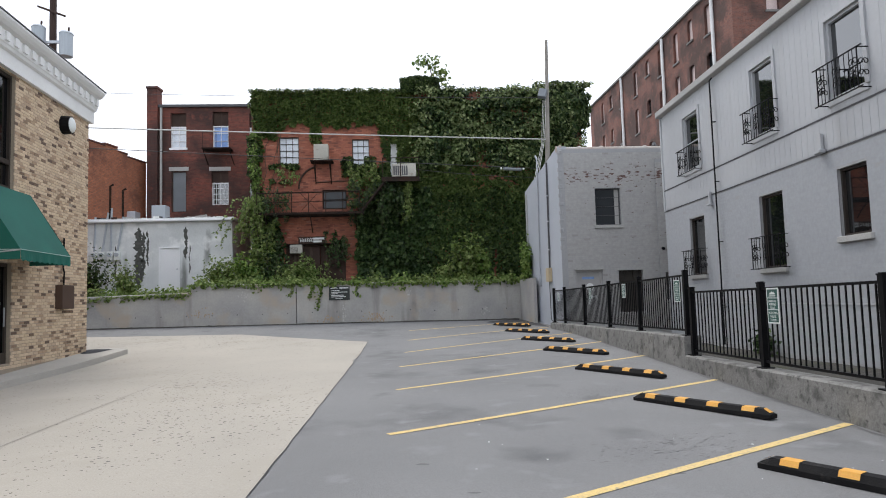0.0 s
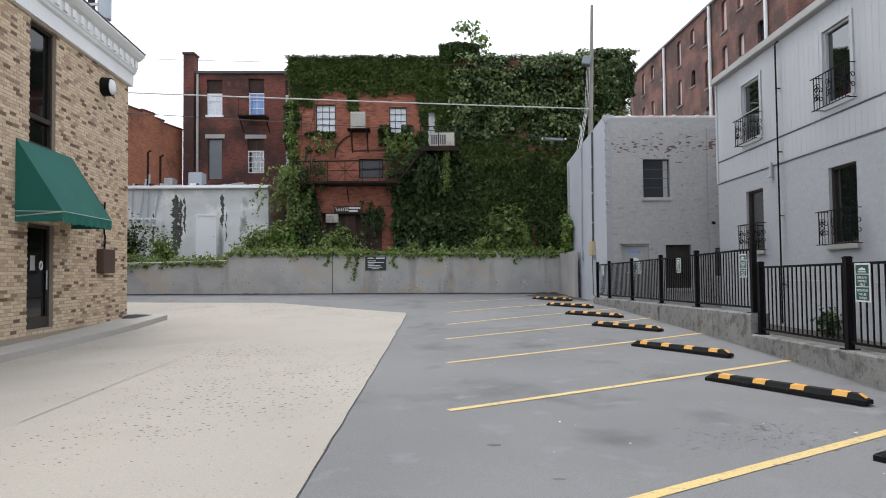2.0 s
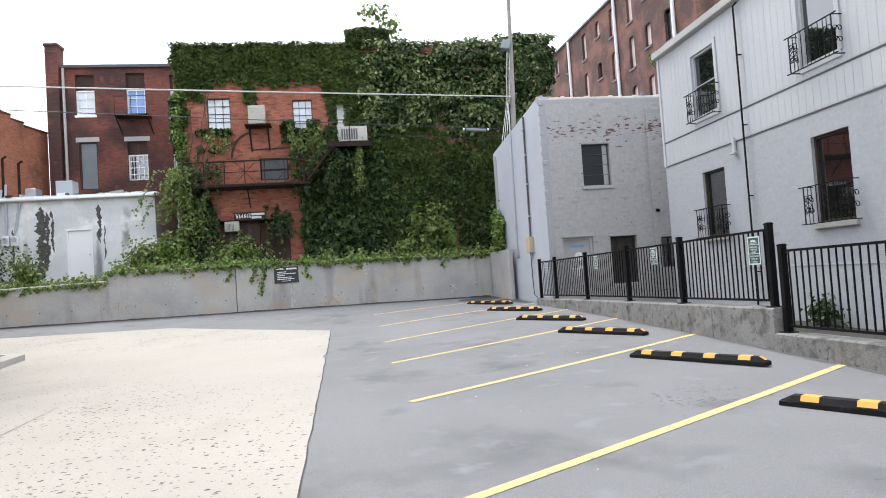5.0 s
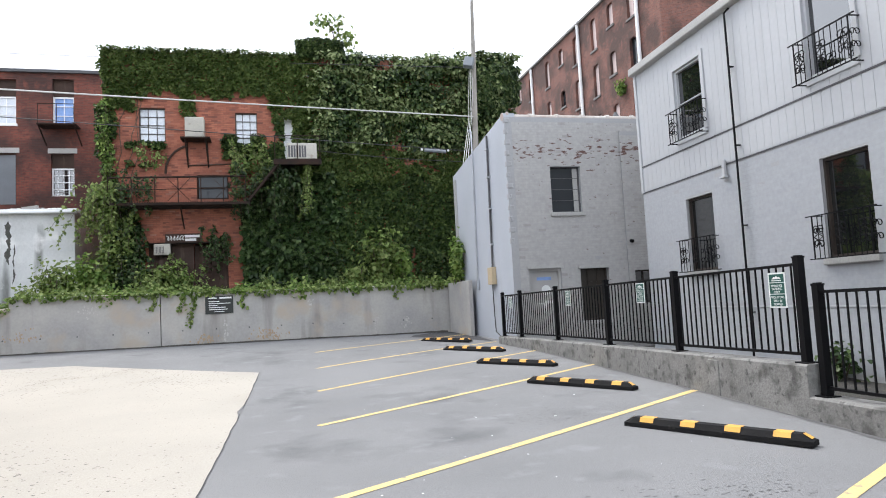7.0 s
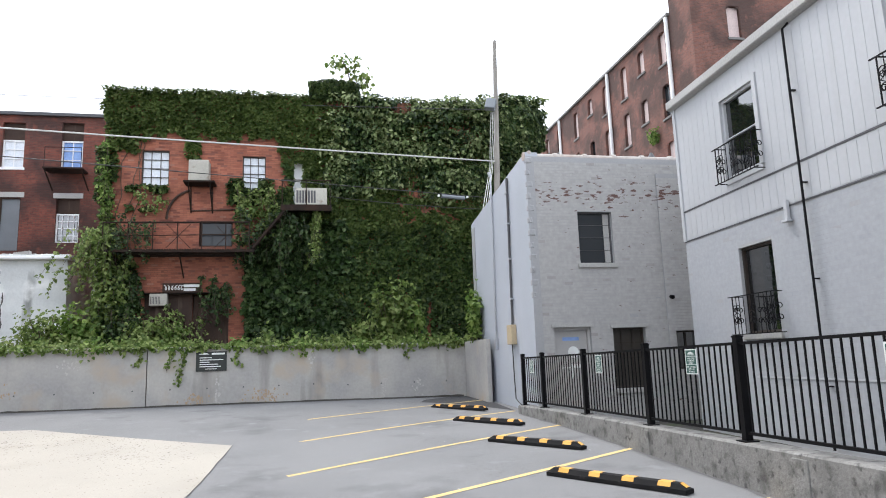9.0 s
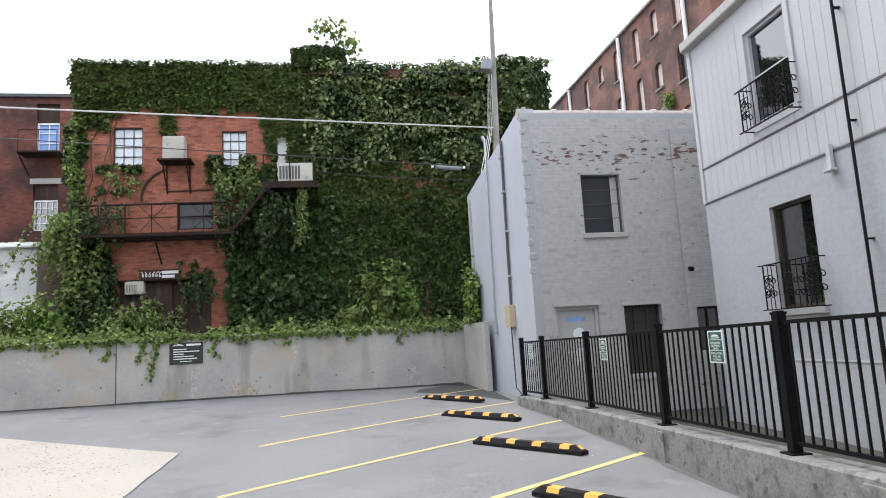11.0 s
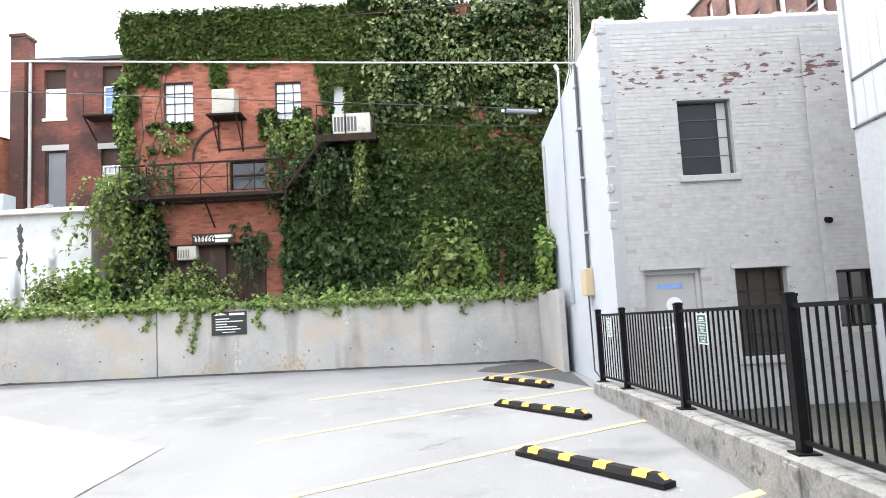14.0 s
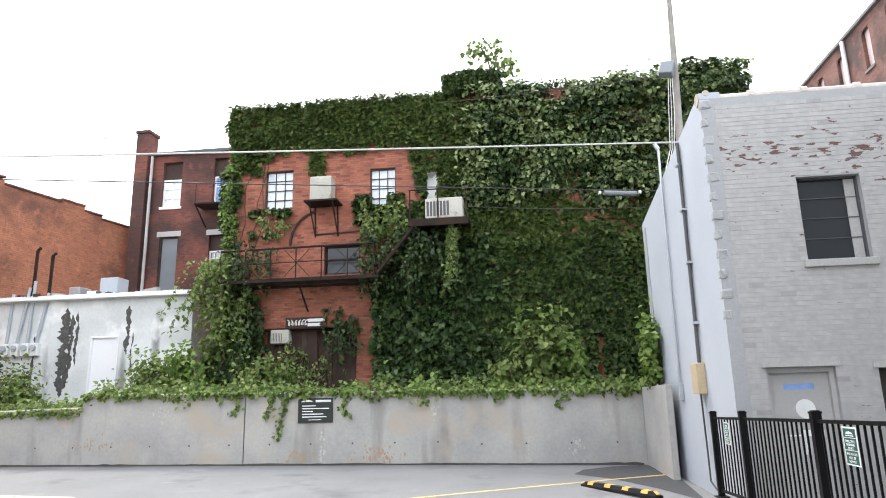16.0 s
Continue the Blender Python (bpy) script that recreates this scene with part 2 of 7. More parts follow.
def island_mat(name, stops, rough=0.85, bump=0.3, wear=None, wear_at=0.62, fine=30.0, translucent=0.0, zone=None, vary=0.5):
    """A colour for each piece from a ramp; wear: a colour that shows through in worn spots."""
    m = bpy.data.materials.new(name)
    m.use_nodes = True
    nt, nl, b = tools(m)
    geo, oi = nt.new("ShaderNodeNewGeometry"), nt.new("ShaderNodeObjectInfo")
    add, fr = nt.new("ShaderNodeMath"), nt.new("ShaderNodeMath")
    fr.operation = "FRACT"
    nl.new(geo.outputs["Random Per Island"], add.inputs[0])
    nl.new(oi.outputs["Random"], add.inputs[1])
    nl.new(add.outputs[0], fr.inputs[0])
    cr = nt.new("ShaderNodeValToRGB")
    cr.color_ramp.interpolation = "LINEAR"
    el = cr.color_ramp.elements
    while len(el) < len(stops):
        el.new(0.5)
    for e, (p, c) in zip(el, stops):
        e.position, e.color = p, (*c, 1)
    nl.new(fr.outputs[0], cr.inputs["Fac"])
    tc = nt.new("ShaderNodeTexCoord")
    nz = nt.new("ShaderNodeTexNoise")
    nz.inputs["Scale"].default_value, nz.inputs["Detail"].default_value = fine, 5
    nl.new(geo.outputs["Position"], nz.inputs["Vector"])
    mx = nt.new("ShaderNodeMix")
    mx.data_type, mx.blend_type = "RGBA", "MULTIPLY"
    mx.inputs[0].default_value = vary
    ml = nt.new("ShaderNodeMapRange")
    ml.inputs["From Min"].default_value, ml.inputs["From Max"].default_value = 0.25, 0.7
    ml.inputs["To Min"].default_value, ml.inputs["To Max"].default_value = 0.45, 1.25
    nl.new(nz.outputs["Fac"], ml.inputs["Value"])
    nl.new(cr.outputs["Color"], mx.inputs[6])
    nl.new(ml.outputs["Result"], mx.inputs[7])
    col = mx.outputs[2]
    if wear:
        n2 = nt.new("ShaderNodeTexNoise")
        n2.inputs["Scale"].default_value, n2.inputs["Detail"].default_value = 5.0, 9
        crs = nt.new("ShaderNodeMapping")
        crs.inputs["Scale"].default_value = (1.0, 1.0, 3.0)
        nl.new(geo.outputs["Position"], crs.inputs["Vector"])
        nl.new(crs.outputs["Vector"], n2.inputs["Vector"])
        fac = n2.outputs["Fac"]
        if zone:
            # worn more strongly in a band of the wall's height
            sx = nt.new("ShaderNodeSeparateXYZ")
            nl.new(geo.outputs["Position"], sx.inputs[0])
            d = nt.new("ShaderNodeMath")
            d.operation = "SUBTRACT"
            nl.new(sx.outputs["Z"], d.inputs[0])
            d.inputs[1].default_value = zone[0]
            ab = nt.new("ShaderNodeMath")
            ab.operation = "ABSOLUTE"
            nl.new(d.outputs[0], ab.inputs[0])
            zr = nt.new("ShaderNodeMapRange")
            zr.inputs["From Min"].default_value, zr.inputs["From Max"].default_value = 0.0, zone[1]
            zr.inputs["To Min"].default_value, zr.inputs["To Max"].default_value = 0.0, -0.16
            nl.new(ab.outputs[0], zr.inputs["Value"])
            ad = nt.new("ShaderNodeMath")
            nl.new(n2.outputs["Fac"], ad.inputs[0])
            nl.new(zr.outputs["Result"], ad.inputs[1])
            fac = ad.outputs[0]
        rp = nt.new("ShaderNodeMapRange")
        rp.inputs["From Min"].default_value, rp.inputs["From Max"].default_value = wear_at, wear_at + 0.02
        nl.new(fac, rp.inputs["Value"])
        m2 = nt.new("ShaderNodeMix")
        m2.data_type = "RGBA"
        nl.new(rp.outputs["Result"], m2.inputs[0])
        nl.new(col, m2.inputs[6])
        m2.inputs[7].default_value = (*wear, 1)
        col = m2.outputs[2]
    nl.new(col, b.inputs["Base Color"])
    b.inputs["Roughness"].default_value = rough
    if bump:
        bp = nt.new("ShaderNodeBump")
        bp.inputs["Strength"].default_value, bp.inputs["Distance"].default_value = bump, 0.01
        nl.new(nz.outputs["Fac"], bp.inputs["Height"])
        nl.new(bp.outputs["Normal"], b.inputs["Normal"])
    if translucent:
        b.inputs["Specular IOR Level"].default_value = 0.25
        tr = nt.new("ShaderNodeBsdfTranslucent")
        nl.new(col, tr.inputs["Color"])
        ms = nt.new("ShaderNodeMixShader")
        ms.inputs[0].default_value = translucent
        nl.new(b.outputs[0], ms.inputs[1])
        nl.new(tr.outputs[0], ms.inputs[2])
        nl.new(ms.outputs[0], nt["Material Output"].inputs["Surface"])
    return m


def far_brick(name, c1, c2, mortar, soot=(0.03, 0.022, 0.02), soot_at=0.55):
    """Brickwork too far off to lay brick by brick, with soot and repairs."""
    m = bpy.data.materials.new(name)
    m.use_nodes = True
    nt, nl, b = tools(m)
    tc = nt.new("ShaderNodeTexCoord")
    sx, ad, cb = nt.new("ShaderNodeSeparateXYZ"), nt.new("ShaderNodeMath"), nt.new("ShaderNodeCombineXYZ")
    nl.new(tc.outputs["Object"], sx.inputs[0])
    nl.new(sx.outputs["X"], ad.inputs[0])
    nl.new(sx.outputs["Y"], ad.inputs[1])
    nl.new(ad.outputs[0], cb.inputs["X"])
    nl.new(sx.outputs["Z"], cb.inputs["Y"])
    br = nt.new("ShaderNodeTexBrick")
    br.inputs["Scale"].default_value = 1.0
    for k, v in (("Mortar Size", 0.008), ("Brick Width", 0.215), ("Row Height", 0.07), ("Bias", -0.1)):
        br.inputs[k].default_value = v
    br.inputs["Color1"].default_value, br.inputs["Color2"].default_value, br.inputs["Mortar"].default_value = (*c1, 1), (*c2, 1), (*mortar, 1)
    nl.new(cb.outputs[0], br.inputs["Vector"])
    col = br.outputs["Color"]
    for scale, at, tone, amount in ((0.5, soot_at, soot, 0.75), (2.3, 0.6, tuple(1.4 * v for v in c1), 0.5), (9.0, 0.56, tuple(0.4 * v for v in c2), 0.5)):
        nz, rp, mx = nt.new("ShaderNodeTexNoise"), nt.new("ShaderNodeMapRange"), nt.new("ShaderNodeMix")
        nz.inputs["Scale"].default_value, nz.inputs["Detail"].default_value = scale, 7
        nl.new(tc.outputs["Object"], nz.inputs["Vector"])
        rp.inputs["From Min"].default_value, rp.inputs["From Max"].default_value, rp.inputs["To Max"].default_value = at, at + 0.15, amount
        nl.new(nz.outputs["Fac"], rp.inputs["Value"])
        mx.data_type = "RGBA"
        nl.new(rp.outputs["Result"], mx.inputs[0])
        nl.new(col, mx.inputs[6])
        mx.inputs[7].default_value = (*tone, 1)
        col = mx.outputs[2]
    nl.new(col, b.inputs["Base Color"])
    b.inputs["Roughness"].default_value = 0.9
    bp = nt.new("ShaderNodeBump")
    bp.inputs["Strength"].default_value, bp.inputs["Distance"].default_value = 0.6, 0.01
    nl.new(br.outputs["Fac"], bp.inputs["Height"])
    bp.invert = True
    nl.new(bp.outputs["Normal"], b.inputs["Normal"])
    return m


def glass_mat(name, tint, rough=0.04, ior=2.5):
    """A dark window pane with a dim room behind it: glossy, hardly seen through."""
    m = bpy.data.materials.new(name)
    m.use_nodes = True
    nt, nl, b = tools(m)
    b.inputs["Base Color"].default_value = (*tint, 1)
    b.inputs["Roughness"].default_value = rough
    b.inputs["IOR"].default_value = ior
    tc, nz, bp = nt.new("ShaderNodeTexCoord"), nt.new("ShaderNodeTexNoise"), nt.new("ShaderNodeBump")
    nz.inputs["Scale"].default_value = 1.3
    nl.new(tc.outputs["Object"], nz.inputs["Vector"])
    bp.inputs["Strength"].default_value, bp.inputs["Distance"].default_value = 0.05, 0.02
    nl.new(nz.outputs["Fac"], bp.inputs["Height"])
    nl.new(bp.outputs["Normal"], b.inputs["Normal"])
    return m


M_ASPHALT = mat("asphalt", (0.206, 0.206, 0.207), (0.157, 0.158, 0.16), rough=0.9, big=0.45, fine=80, bump=0.35, stain=(0.115, 0.116, 0.119), stain_scale=0.8, stain_at=0.57, grain=0.34, stain2=((0.215, 0.217, 0.22), 2.2, 0.6))
M_REPAIR = mat("dark_asphalt", (0.06, 0.06, 0.063), (0.045, 0.045, 0.048), rough=0.9, fine=70, bump=0.35)
M_OIL = mat("oil_stain", (0.13, 0.129, 0.129), (0.1, 0.099, 0.1), rough=0.8, fine=40)
M_BLOOM = mat("rust_bloom", (0.4, 0.29, 0.19), (0.36, 0.28, 0.2), rough=0.9, fine=40)
M_DRIP = mat("lime_drip", (0.5, 0.48, 0.46), (0.42, 0.4, 0.38), rough=0.9, fine=40)
M_WALLC = mat("cast_concrete", (0.42, 0.405, 0.375), (0.31, 0.305, 0.3), rough=0.9, big=0.9, fine=14, bump=0.15, grain=0.14, stain=(0.22, 0.21, 0.195), stain_scale=1.5, stain_at=0.57, streak=True, stain2=((0.4, 0.345, 0.28), 0.8, 0.56))
M_KERB = mat("kerb_concrete", (0.25, 0.246, 0.233), (0.155, 0.152, 0.145), rough=0.92, big=2.2, fine=34, bump=0.35, grain=0.35, stain=(0.1, 0.098, 0.092), stain_scale=5.0, stain_at=0.52, streak=False, stain2=((0.085, 0.083, 0.08), 11.0, 0.58))
M_ISLAND = mat("walk_concrete", (0.45, 0.43, 0.39), (0.36, 0.34, 0.31), rough=0.9, fine=40, bump=0.2)
M_YELLOW = mat("line_paint", (0.7, 0.51, 0.2), (0.58, 0.45, 0.24), rough=0.8, big=3, fine=60, bump=0.2, grain=0.4, stain=(0.24, 0.23, 0.2), stain_scale=14, stain_at=0.58)
M_PALE = mat("worn_line_paint", (0.64, 0.47, 0.19), (0.53, 0.41, 0.2), rough=0.85, big=3, fine=45, bump=0.2, stain=(0.22, 0.21, 0.19), stain_scale=9, stain_at=0.56)
M_RUBBER = mat("black_rubber", (0.008, 0.008, 0.009), (0.016, 0.015, 0.015), rough=0.75, big=5, fine=60, bump=0.3, spec=0.22, stain=(0.05, 0.047, 0.043), stain_scale=12, stain_at=0.64)
M_REFLECT = mat("yellow_tape", (0.8, 0.42, 0.09), (0.72, 0.35, 0.06), rough=0.5, big=8, fine=90, bump=0.05, grain=0.2)
M_IRON = mat("black_paint", (0.004, 0.004, 0.005), (0.007, 0.007, 0.008), rough=0.5, big=3, fine=60, bump=0.05, spec=0.13)
M_RUST = mat("rusted_iron", (0.014, 0.01, 0.008), (0.04, 0.02, 0.013), rough=0.85, big=3, fine=40, bump=0.3, spec=0.25)
M_GREEN = mat("sign_green", (0.012, 0.075, 0.06), (0.016, 0.085, 0.07), rough=0.4, big=5, fine=60, bump=0.02, grain=0.08)
M_SIGNW = mat("sign_white", (0.78, 0.8, 0.78), (0.7, 0.72, 0.7), rough=0.45, big=5, fine=60, bump=0.02, grain=0.08)
M_NOTICE = mat("notice_black", (0.012, 0.016, 0.015), (0.02, 0.026, 0.024), rough=0.4, bump=0.02, fine=50, grain=0.1)
M_MORTAR = mat("tan_mortar", (0.38, 0.315, 0.245), (0.3, 0.25, 0.195), rough=0.95, fine=60, bump=0.3)
M_TAN = island_mat("tan_brick", [(0.0, (0.60, 0.455, 0.31)), (0.35, (0.68, 0.54, 0.38)), (0.62, (0.54, 0.41, 0.29)), (0.86, (0.45, 0.315, 0.21)), (0.94, (0.187, 0.121, 0.083)), (1.0, (0.132, 0.088, 0.066))], vary=0.35)
M_TRIM = mat("white_trim", (0.8, 0.8, 0.79), (0.72, 0.72, 0.71), rough=0.5, big=1.0, fine=20, bump=0.04, grain=0.08)
M_SAWCUT = mat("saw_cut", (0.3, 0.283, 0.25), (0.25, 0.236, 0.21), rough=0.95, fine=40)
M_ROOF = mat("grey_roof", (0.2, 0.19, 0.18), (0.13, 0.125, 0.12), rough=0.9, fine=30)
M_AWNING = mat("awning_canvas", (0.004, 0.12, 0.09), (0.003, 0.098, 0.074), rough=0.75, big=1.2, fine=120, bump=0.1, grain=0.12)
M_PIPING = mat("awning_piping", (0.5, 0.62, 0.58), (0.4, 0.52, 0.48), rough=0.6, bump=0.02)
M_GLASS = glass_mat("window_glass", (0.008, 0.009, 0.01), 0.02)
M_GLASSD = glass_mat("dark_door_glass", (0.005, 0.005, 0.006), 0.05, 1.35)
M_GLASSB = glass_mat("dusty_glass", (0.022, 0.026, 0.03), 0.12, 1.45)
M_BROWN = mat("bronze_frame", (0.028, 0.02, 0.016), (0.04, 0.03, 0.022), rough=0.5, fine=50, bump=0.05)
M_METERBOX = mat("brown_metal", (0.075, 0.042, 0.028), (0.06, 0.034, 0.024), rough=0.6, big=4, fine=60, bump=0.06)
M_FOOT = mat("splashed_dirt", (0.1, 0.093, 0.083), (0.05, 0.047, 0.043), rough=0.95, big=1.2, fine=30, bump=0.4)
M_MULCH = mat("dark_mulch", (0.012, 0.014, 0.022), (0.02, 0.02, 0.026), rough=0.95, fine=35, bump=0.8)
M_GREY = island_mat("grey_painted_brick", [(0.0, (0.350, 0.363, 0.383)), (0.5, (0.359, 0.372, 0.392)), (1.0, (0.340, 0.353, 0.374))], rough=0.75, bump=0.15, fine=14, vary=0.16)
M_GREYB = island_mat("grey_worn_brick", [(0.0, (0.385, 0.377, 0.367)), (0.5, (0.394, 0.386, 0.376)), (0.97, (0.372, 0.364, 0.354)), (1.0, (0.32, 0.305, 0.295))], rough=0.8, bump=0.2, fine=10, wear=(0.12, 0.066, 0.055), wear_at=0.53, zone=(5.75, 0.55), vary=0.25)
M_GREYM = mat("grey_painted_joint", (0.352, 0.355, 0.36), (0.326, 0.33, 0.336), rough=0.8, big=0.7, fine=22, bump=0.2, stain=(0.264, 0.263, 0.258), stain_scale=0.8, stain_at=0.6, streak=True, grain=0.12)
M_RENDER = mat("grey_render", (0.42, 0.445, 0.49), (0.37, 0.395, 0.435), rough=0.8, big=0.4, fine=30, bump=0.12, stain=(0.36, 0.38, 0.4), stain_scale=0.9, stain_at=0.6, streak=True, grain=0.1)
M_SIDING = mat("grey_siding", (0.44, 0.45, 0.465), (0.4, 0.41, 0.425), rough=0.6, big=0.5, fine=12, bump=0.06, stain=(0.35, 0.35, 0.35), stain_scale=1.2, stain_at=0.62, streak=True, grain=0.08)
M_DARKLINE = mat("dark_bead", (0.08, 0.08, 0.085), (0.06, 0.06, 0.065), rough=0.6)
M_SILL = mat("stone_sill", (0.42, 0.415, 0.4), (0.34, 0.335, 0.32), rough=0.85, fine=30, bump=0.15)
M_COPING = mat("clay_coping", (0.5, 0.47, 0.44), (0.36, 0.26, 0.21), rough=0.7, big=1.5, fine=20, bump=0.15)
M_DOOR = mat("grey_door", (0.42, 0.41, 0.4), (0.38, 0.37, 0.36), rough=0.6, fine=30, bump=0.05, grain=0.1)
M_REDJOINT = mat("red_joint", (0.25, 0.1, 0.066), (0.19, 0.078, 0.052), rough=0.95, big=0.8, fine=40, bump=0.3)
M_RED = island_mat("red_brick", [(0.0, (0.3, 0.1, 0.06)), (0.4, (0.37, 0.135, 0.082)), (0.8, (0.26, 0.085, 0.054)), (0.95, (0.17, 0.06, 0.043)), (1.0, (0.36, 0.17, 0.12))], fine=1.4, vary=0.7, wear=(0.44, 0.27, 0.21), wear_at=0.72)
M_OLDRED = far_brick("old_red_brick", (0.21, 0.062, 0.042), (0.13, 0.04, 0.03), (0.12, 0.065, 0.05), soot_at=0.44)
M_ORANGE = far_brick("orange_brick", (0.42, 0.155, 0.08), (0.31, 0.11, 0.058), (0.22, 0.12, 0.085), soot=(0.09, 0.045, 0.035), soot_at=0.5)
M_WARE = far_brick("warehouse_brick", (0.23, 0.095, 0.068), (0.15, 0.066, 0.05), (0.15, 0.105, 0.09), soot=(0.045, 0.032, 0.028), soot_at=0.41)
M_STUCCO = mat("white_stucco", (0.68, 0.7, 0.695), (0.53, 0.55, 0.55), rough=0.9, big=0.9, fine=16, bump=0.25, stain=(0.12, 0.125, 0.115), stain_scale=1.6, stain_at=0.6, streak=True, grain=0.12, stain2=((0.82, 0.83, 0.82), 1.1, 0.56))
M_MOULD = mat("black_mould", (0.06, 0.062, 0.055), (0.12, 0.12, 0.11), rough=0.95, big=9, fine=30, bump=0.3)
M_WHITE = mat("white_paint", (0.82, 0.83, 0.84), (0.76, 0.77, 0.78), rough=0.55, fine=30, bump=0.05, grain=0.08)
M_BOARD = mat("pink_board", (0.62, 0.5, 0.47), (0.52, 0.42, 0.4), rough=0.8, big=2, fine=20, bump=0.1)
M_BLIND = mat("white_curtain", (0.74, 0.78, 0.83), (0.6, 0.65, 0.72), rough=0.7, big=3, fine=14, bump=0.1)
M_BLUE = mat("blue_panel", (0.25, 0.4, 0.72), (0.17, 0.29, 0.58), rough=0.5, big=3, fine=14, bump=0.05)
M_AC = mat("ac_beige", (0.46, 0.44, 0.385), (0.38, 0.365, 0.32), rough=0.6, big=3, fine=30, bump=0.05, stain=(0.18, 0.14, 0.1), stain_scale=4, stain_at=0.6)
M_GALV = mat("galvanised", (0.5, 0.52, 0.55), (0.4, 0.42, 0.45), rough=0.45, metal=0.7, big=4, fine=40, bump=0.05)
M_TANK = mat("tank_grey", (0.42, 0.46, 0.5), (0.36, 0.4, 0.44), rough=0.5, fine=30, bump=0.04, grain=0.1)
M_LAMPGREY = mat("dull_grey_metal", (0.2, 0.22, 0.24), (0.14, 0.155, 0.17), rough=0.55, fine=30, bump=0.04, grain=0.1)
M_POLE = mat("weathered_pole", (0.3, 0.28, 0.25), (0.2, 0.185, 0.165), rough=0.95, big=2, fine=30, bump=0.5, stain=(0.11, 0.1, 0.09), stain_scale=2, streak=True)
M_DARKPOLE = mat("creosote_pole", (0.05, 0.028, 0.02), (0.035, 0.02, 0.015), rough=0.9, fine=30, bump=0.4)
M_OLDWOOD = mat("weathered_boards", (0.06, 0.035, 0.025), (0.03, 0.018, 0.014), rough=0.9, big=2, fine=24, bump=0.4, streak=True, stain=(0.1, 0.07, 0.055), stain_scale=5)
M_SOIL = mat("soil", (0.05, 0.04, 0.028), (0.035, 0.03, 0.02), rough=1, fine=20, bump=0.8)
M_YARD = mat("yard_gravel", (0.055, 0.051, 0.045), (0.03, 0.029, 0.026), rough=1, big=1.2, fine=30, bump=0.7, stain=(0.04, 0.052, 0.02), stain_scale=1.4, stain_at=0.53, stain2=((0.11, 0.09, 0.055), 14.0, 0.6))
M_BOARDED = mat("brown_shutter", (0.045, 0.038, 0.03), (0.03, 0.026, 0.022), rough=0.5, big=3, fine=30, bump=0.1)
M_WIRE = mat("pale_cable", (0.55, 0.55, 0.53), (0.45, 0.45, 0.43), rough=0.6, bump=0)
M_DWIRE = mat("dark_cable", (0.04, 0.04, 0.042), (0.03, 0.03, 0.03), rough=0.6, bump=0)
M_BOXTAN = mat("rusty_box", (0.48, 0.39, 0.25), (0.42, 0.33, 0.22), rough=0.7, big=5, fine=40, bump=0.1, stain=(0.2, 0.09, 0.04), stain_scale=6)
M_BARK = mat("bark", (0.09, 0.07, 0.05), (0.06, 0.045, 0.035), rough=0.95, fine=30, bump=0.5)
M_IVY = island_mat("ivy_leaf", [(0.0, (0.016, 0.033, 0.009)), (0.4, (0.033, 0.06, 0.015)), (0.8, (0.064, 0.099, 0.026)), (1.0, (0.13, 0.165, 0.052))], rough=0.45, bump=0.0, fine=0.9, translucent=0.22, vary=0.7)
M_IVYY = island_mat("young_ivy_leaf", [(0.0, (0.04, 0.068, 0.016)), (0.4, (0.07, 0.108, 0.026)), (0.8, (0.112, 0.155, 0.042)), (1.0, (0.19, 0.23, 0.075))], rough=0.45, bump=0.0, fine=0.8, translucent=0.3, vary=0.6)
M_IVYD = island_mat("broad_ivy_leaf", [(0.0, (0.013, 0.029, 0.009)), (0.5, (0.034, 0.066, 0.019)), (0.85, (0.072, 0.115, 0.037)), (1.0, (0.15, 0.2, 0.085))], rough=0.36, bump=0.0, fine=1.5, translucent=0.25)
M_IVYP = island_mat("pale_vine_leaf", [(0.0, (0.08, 0.12, 0.036)), (0.5, (0.17, 0.22, 0.085)), (1.0, (0.34, 0.39, 0.19))], rough=0.5, bump=0.0, fine=3, translucent=0.25)
M_FRESH = island_mat("fresh_leaf", [(0.0, (0.07, 0.135, 0.026)), (0.5, (0.145, 0.235, 0.052)), (1.0, (0.31, 0.4, 0.12))], rough=0.5, bump=0.0, fine=1.2, translucent=0.4, vary=0.5)
M_WEED = island_mat("weed_leaf", [(0.0, (0.075, 0.125, 0.03)), (0.5, (0.16, 0.225, 0.058)), (1.0, (0.3, 0.36, 0.13))], rough=0.55, bump=0.0, fine=1.5, translucent=0.35, vary=0.55)


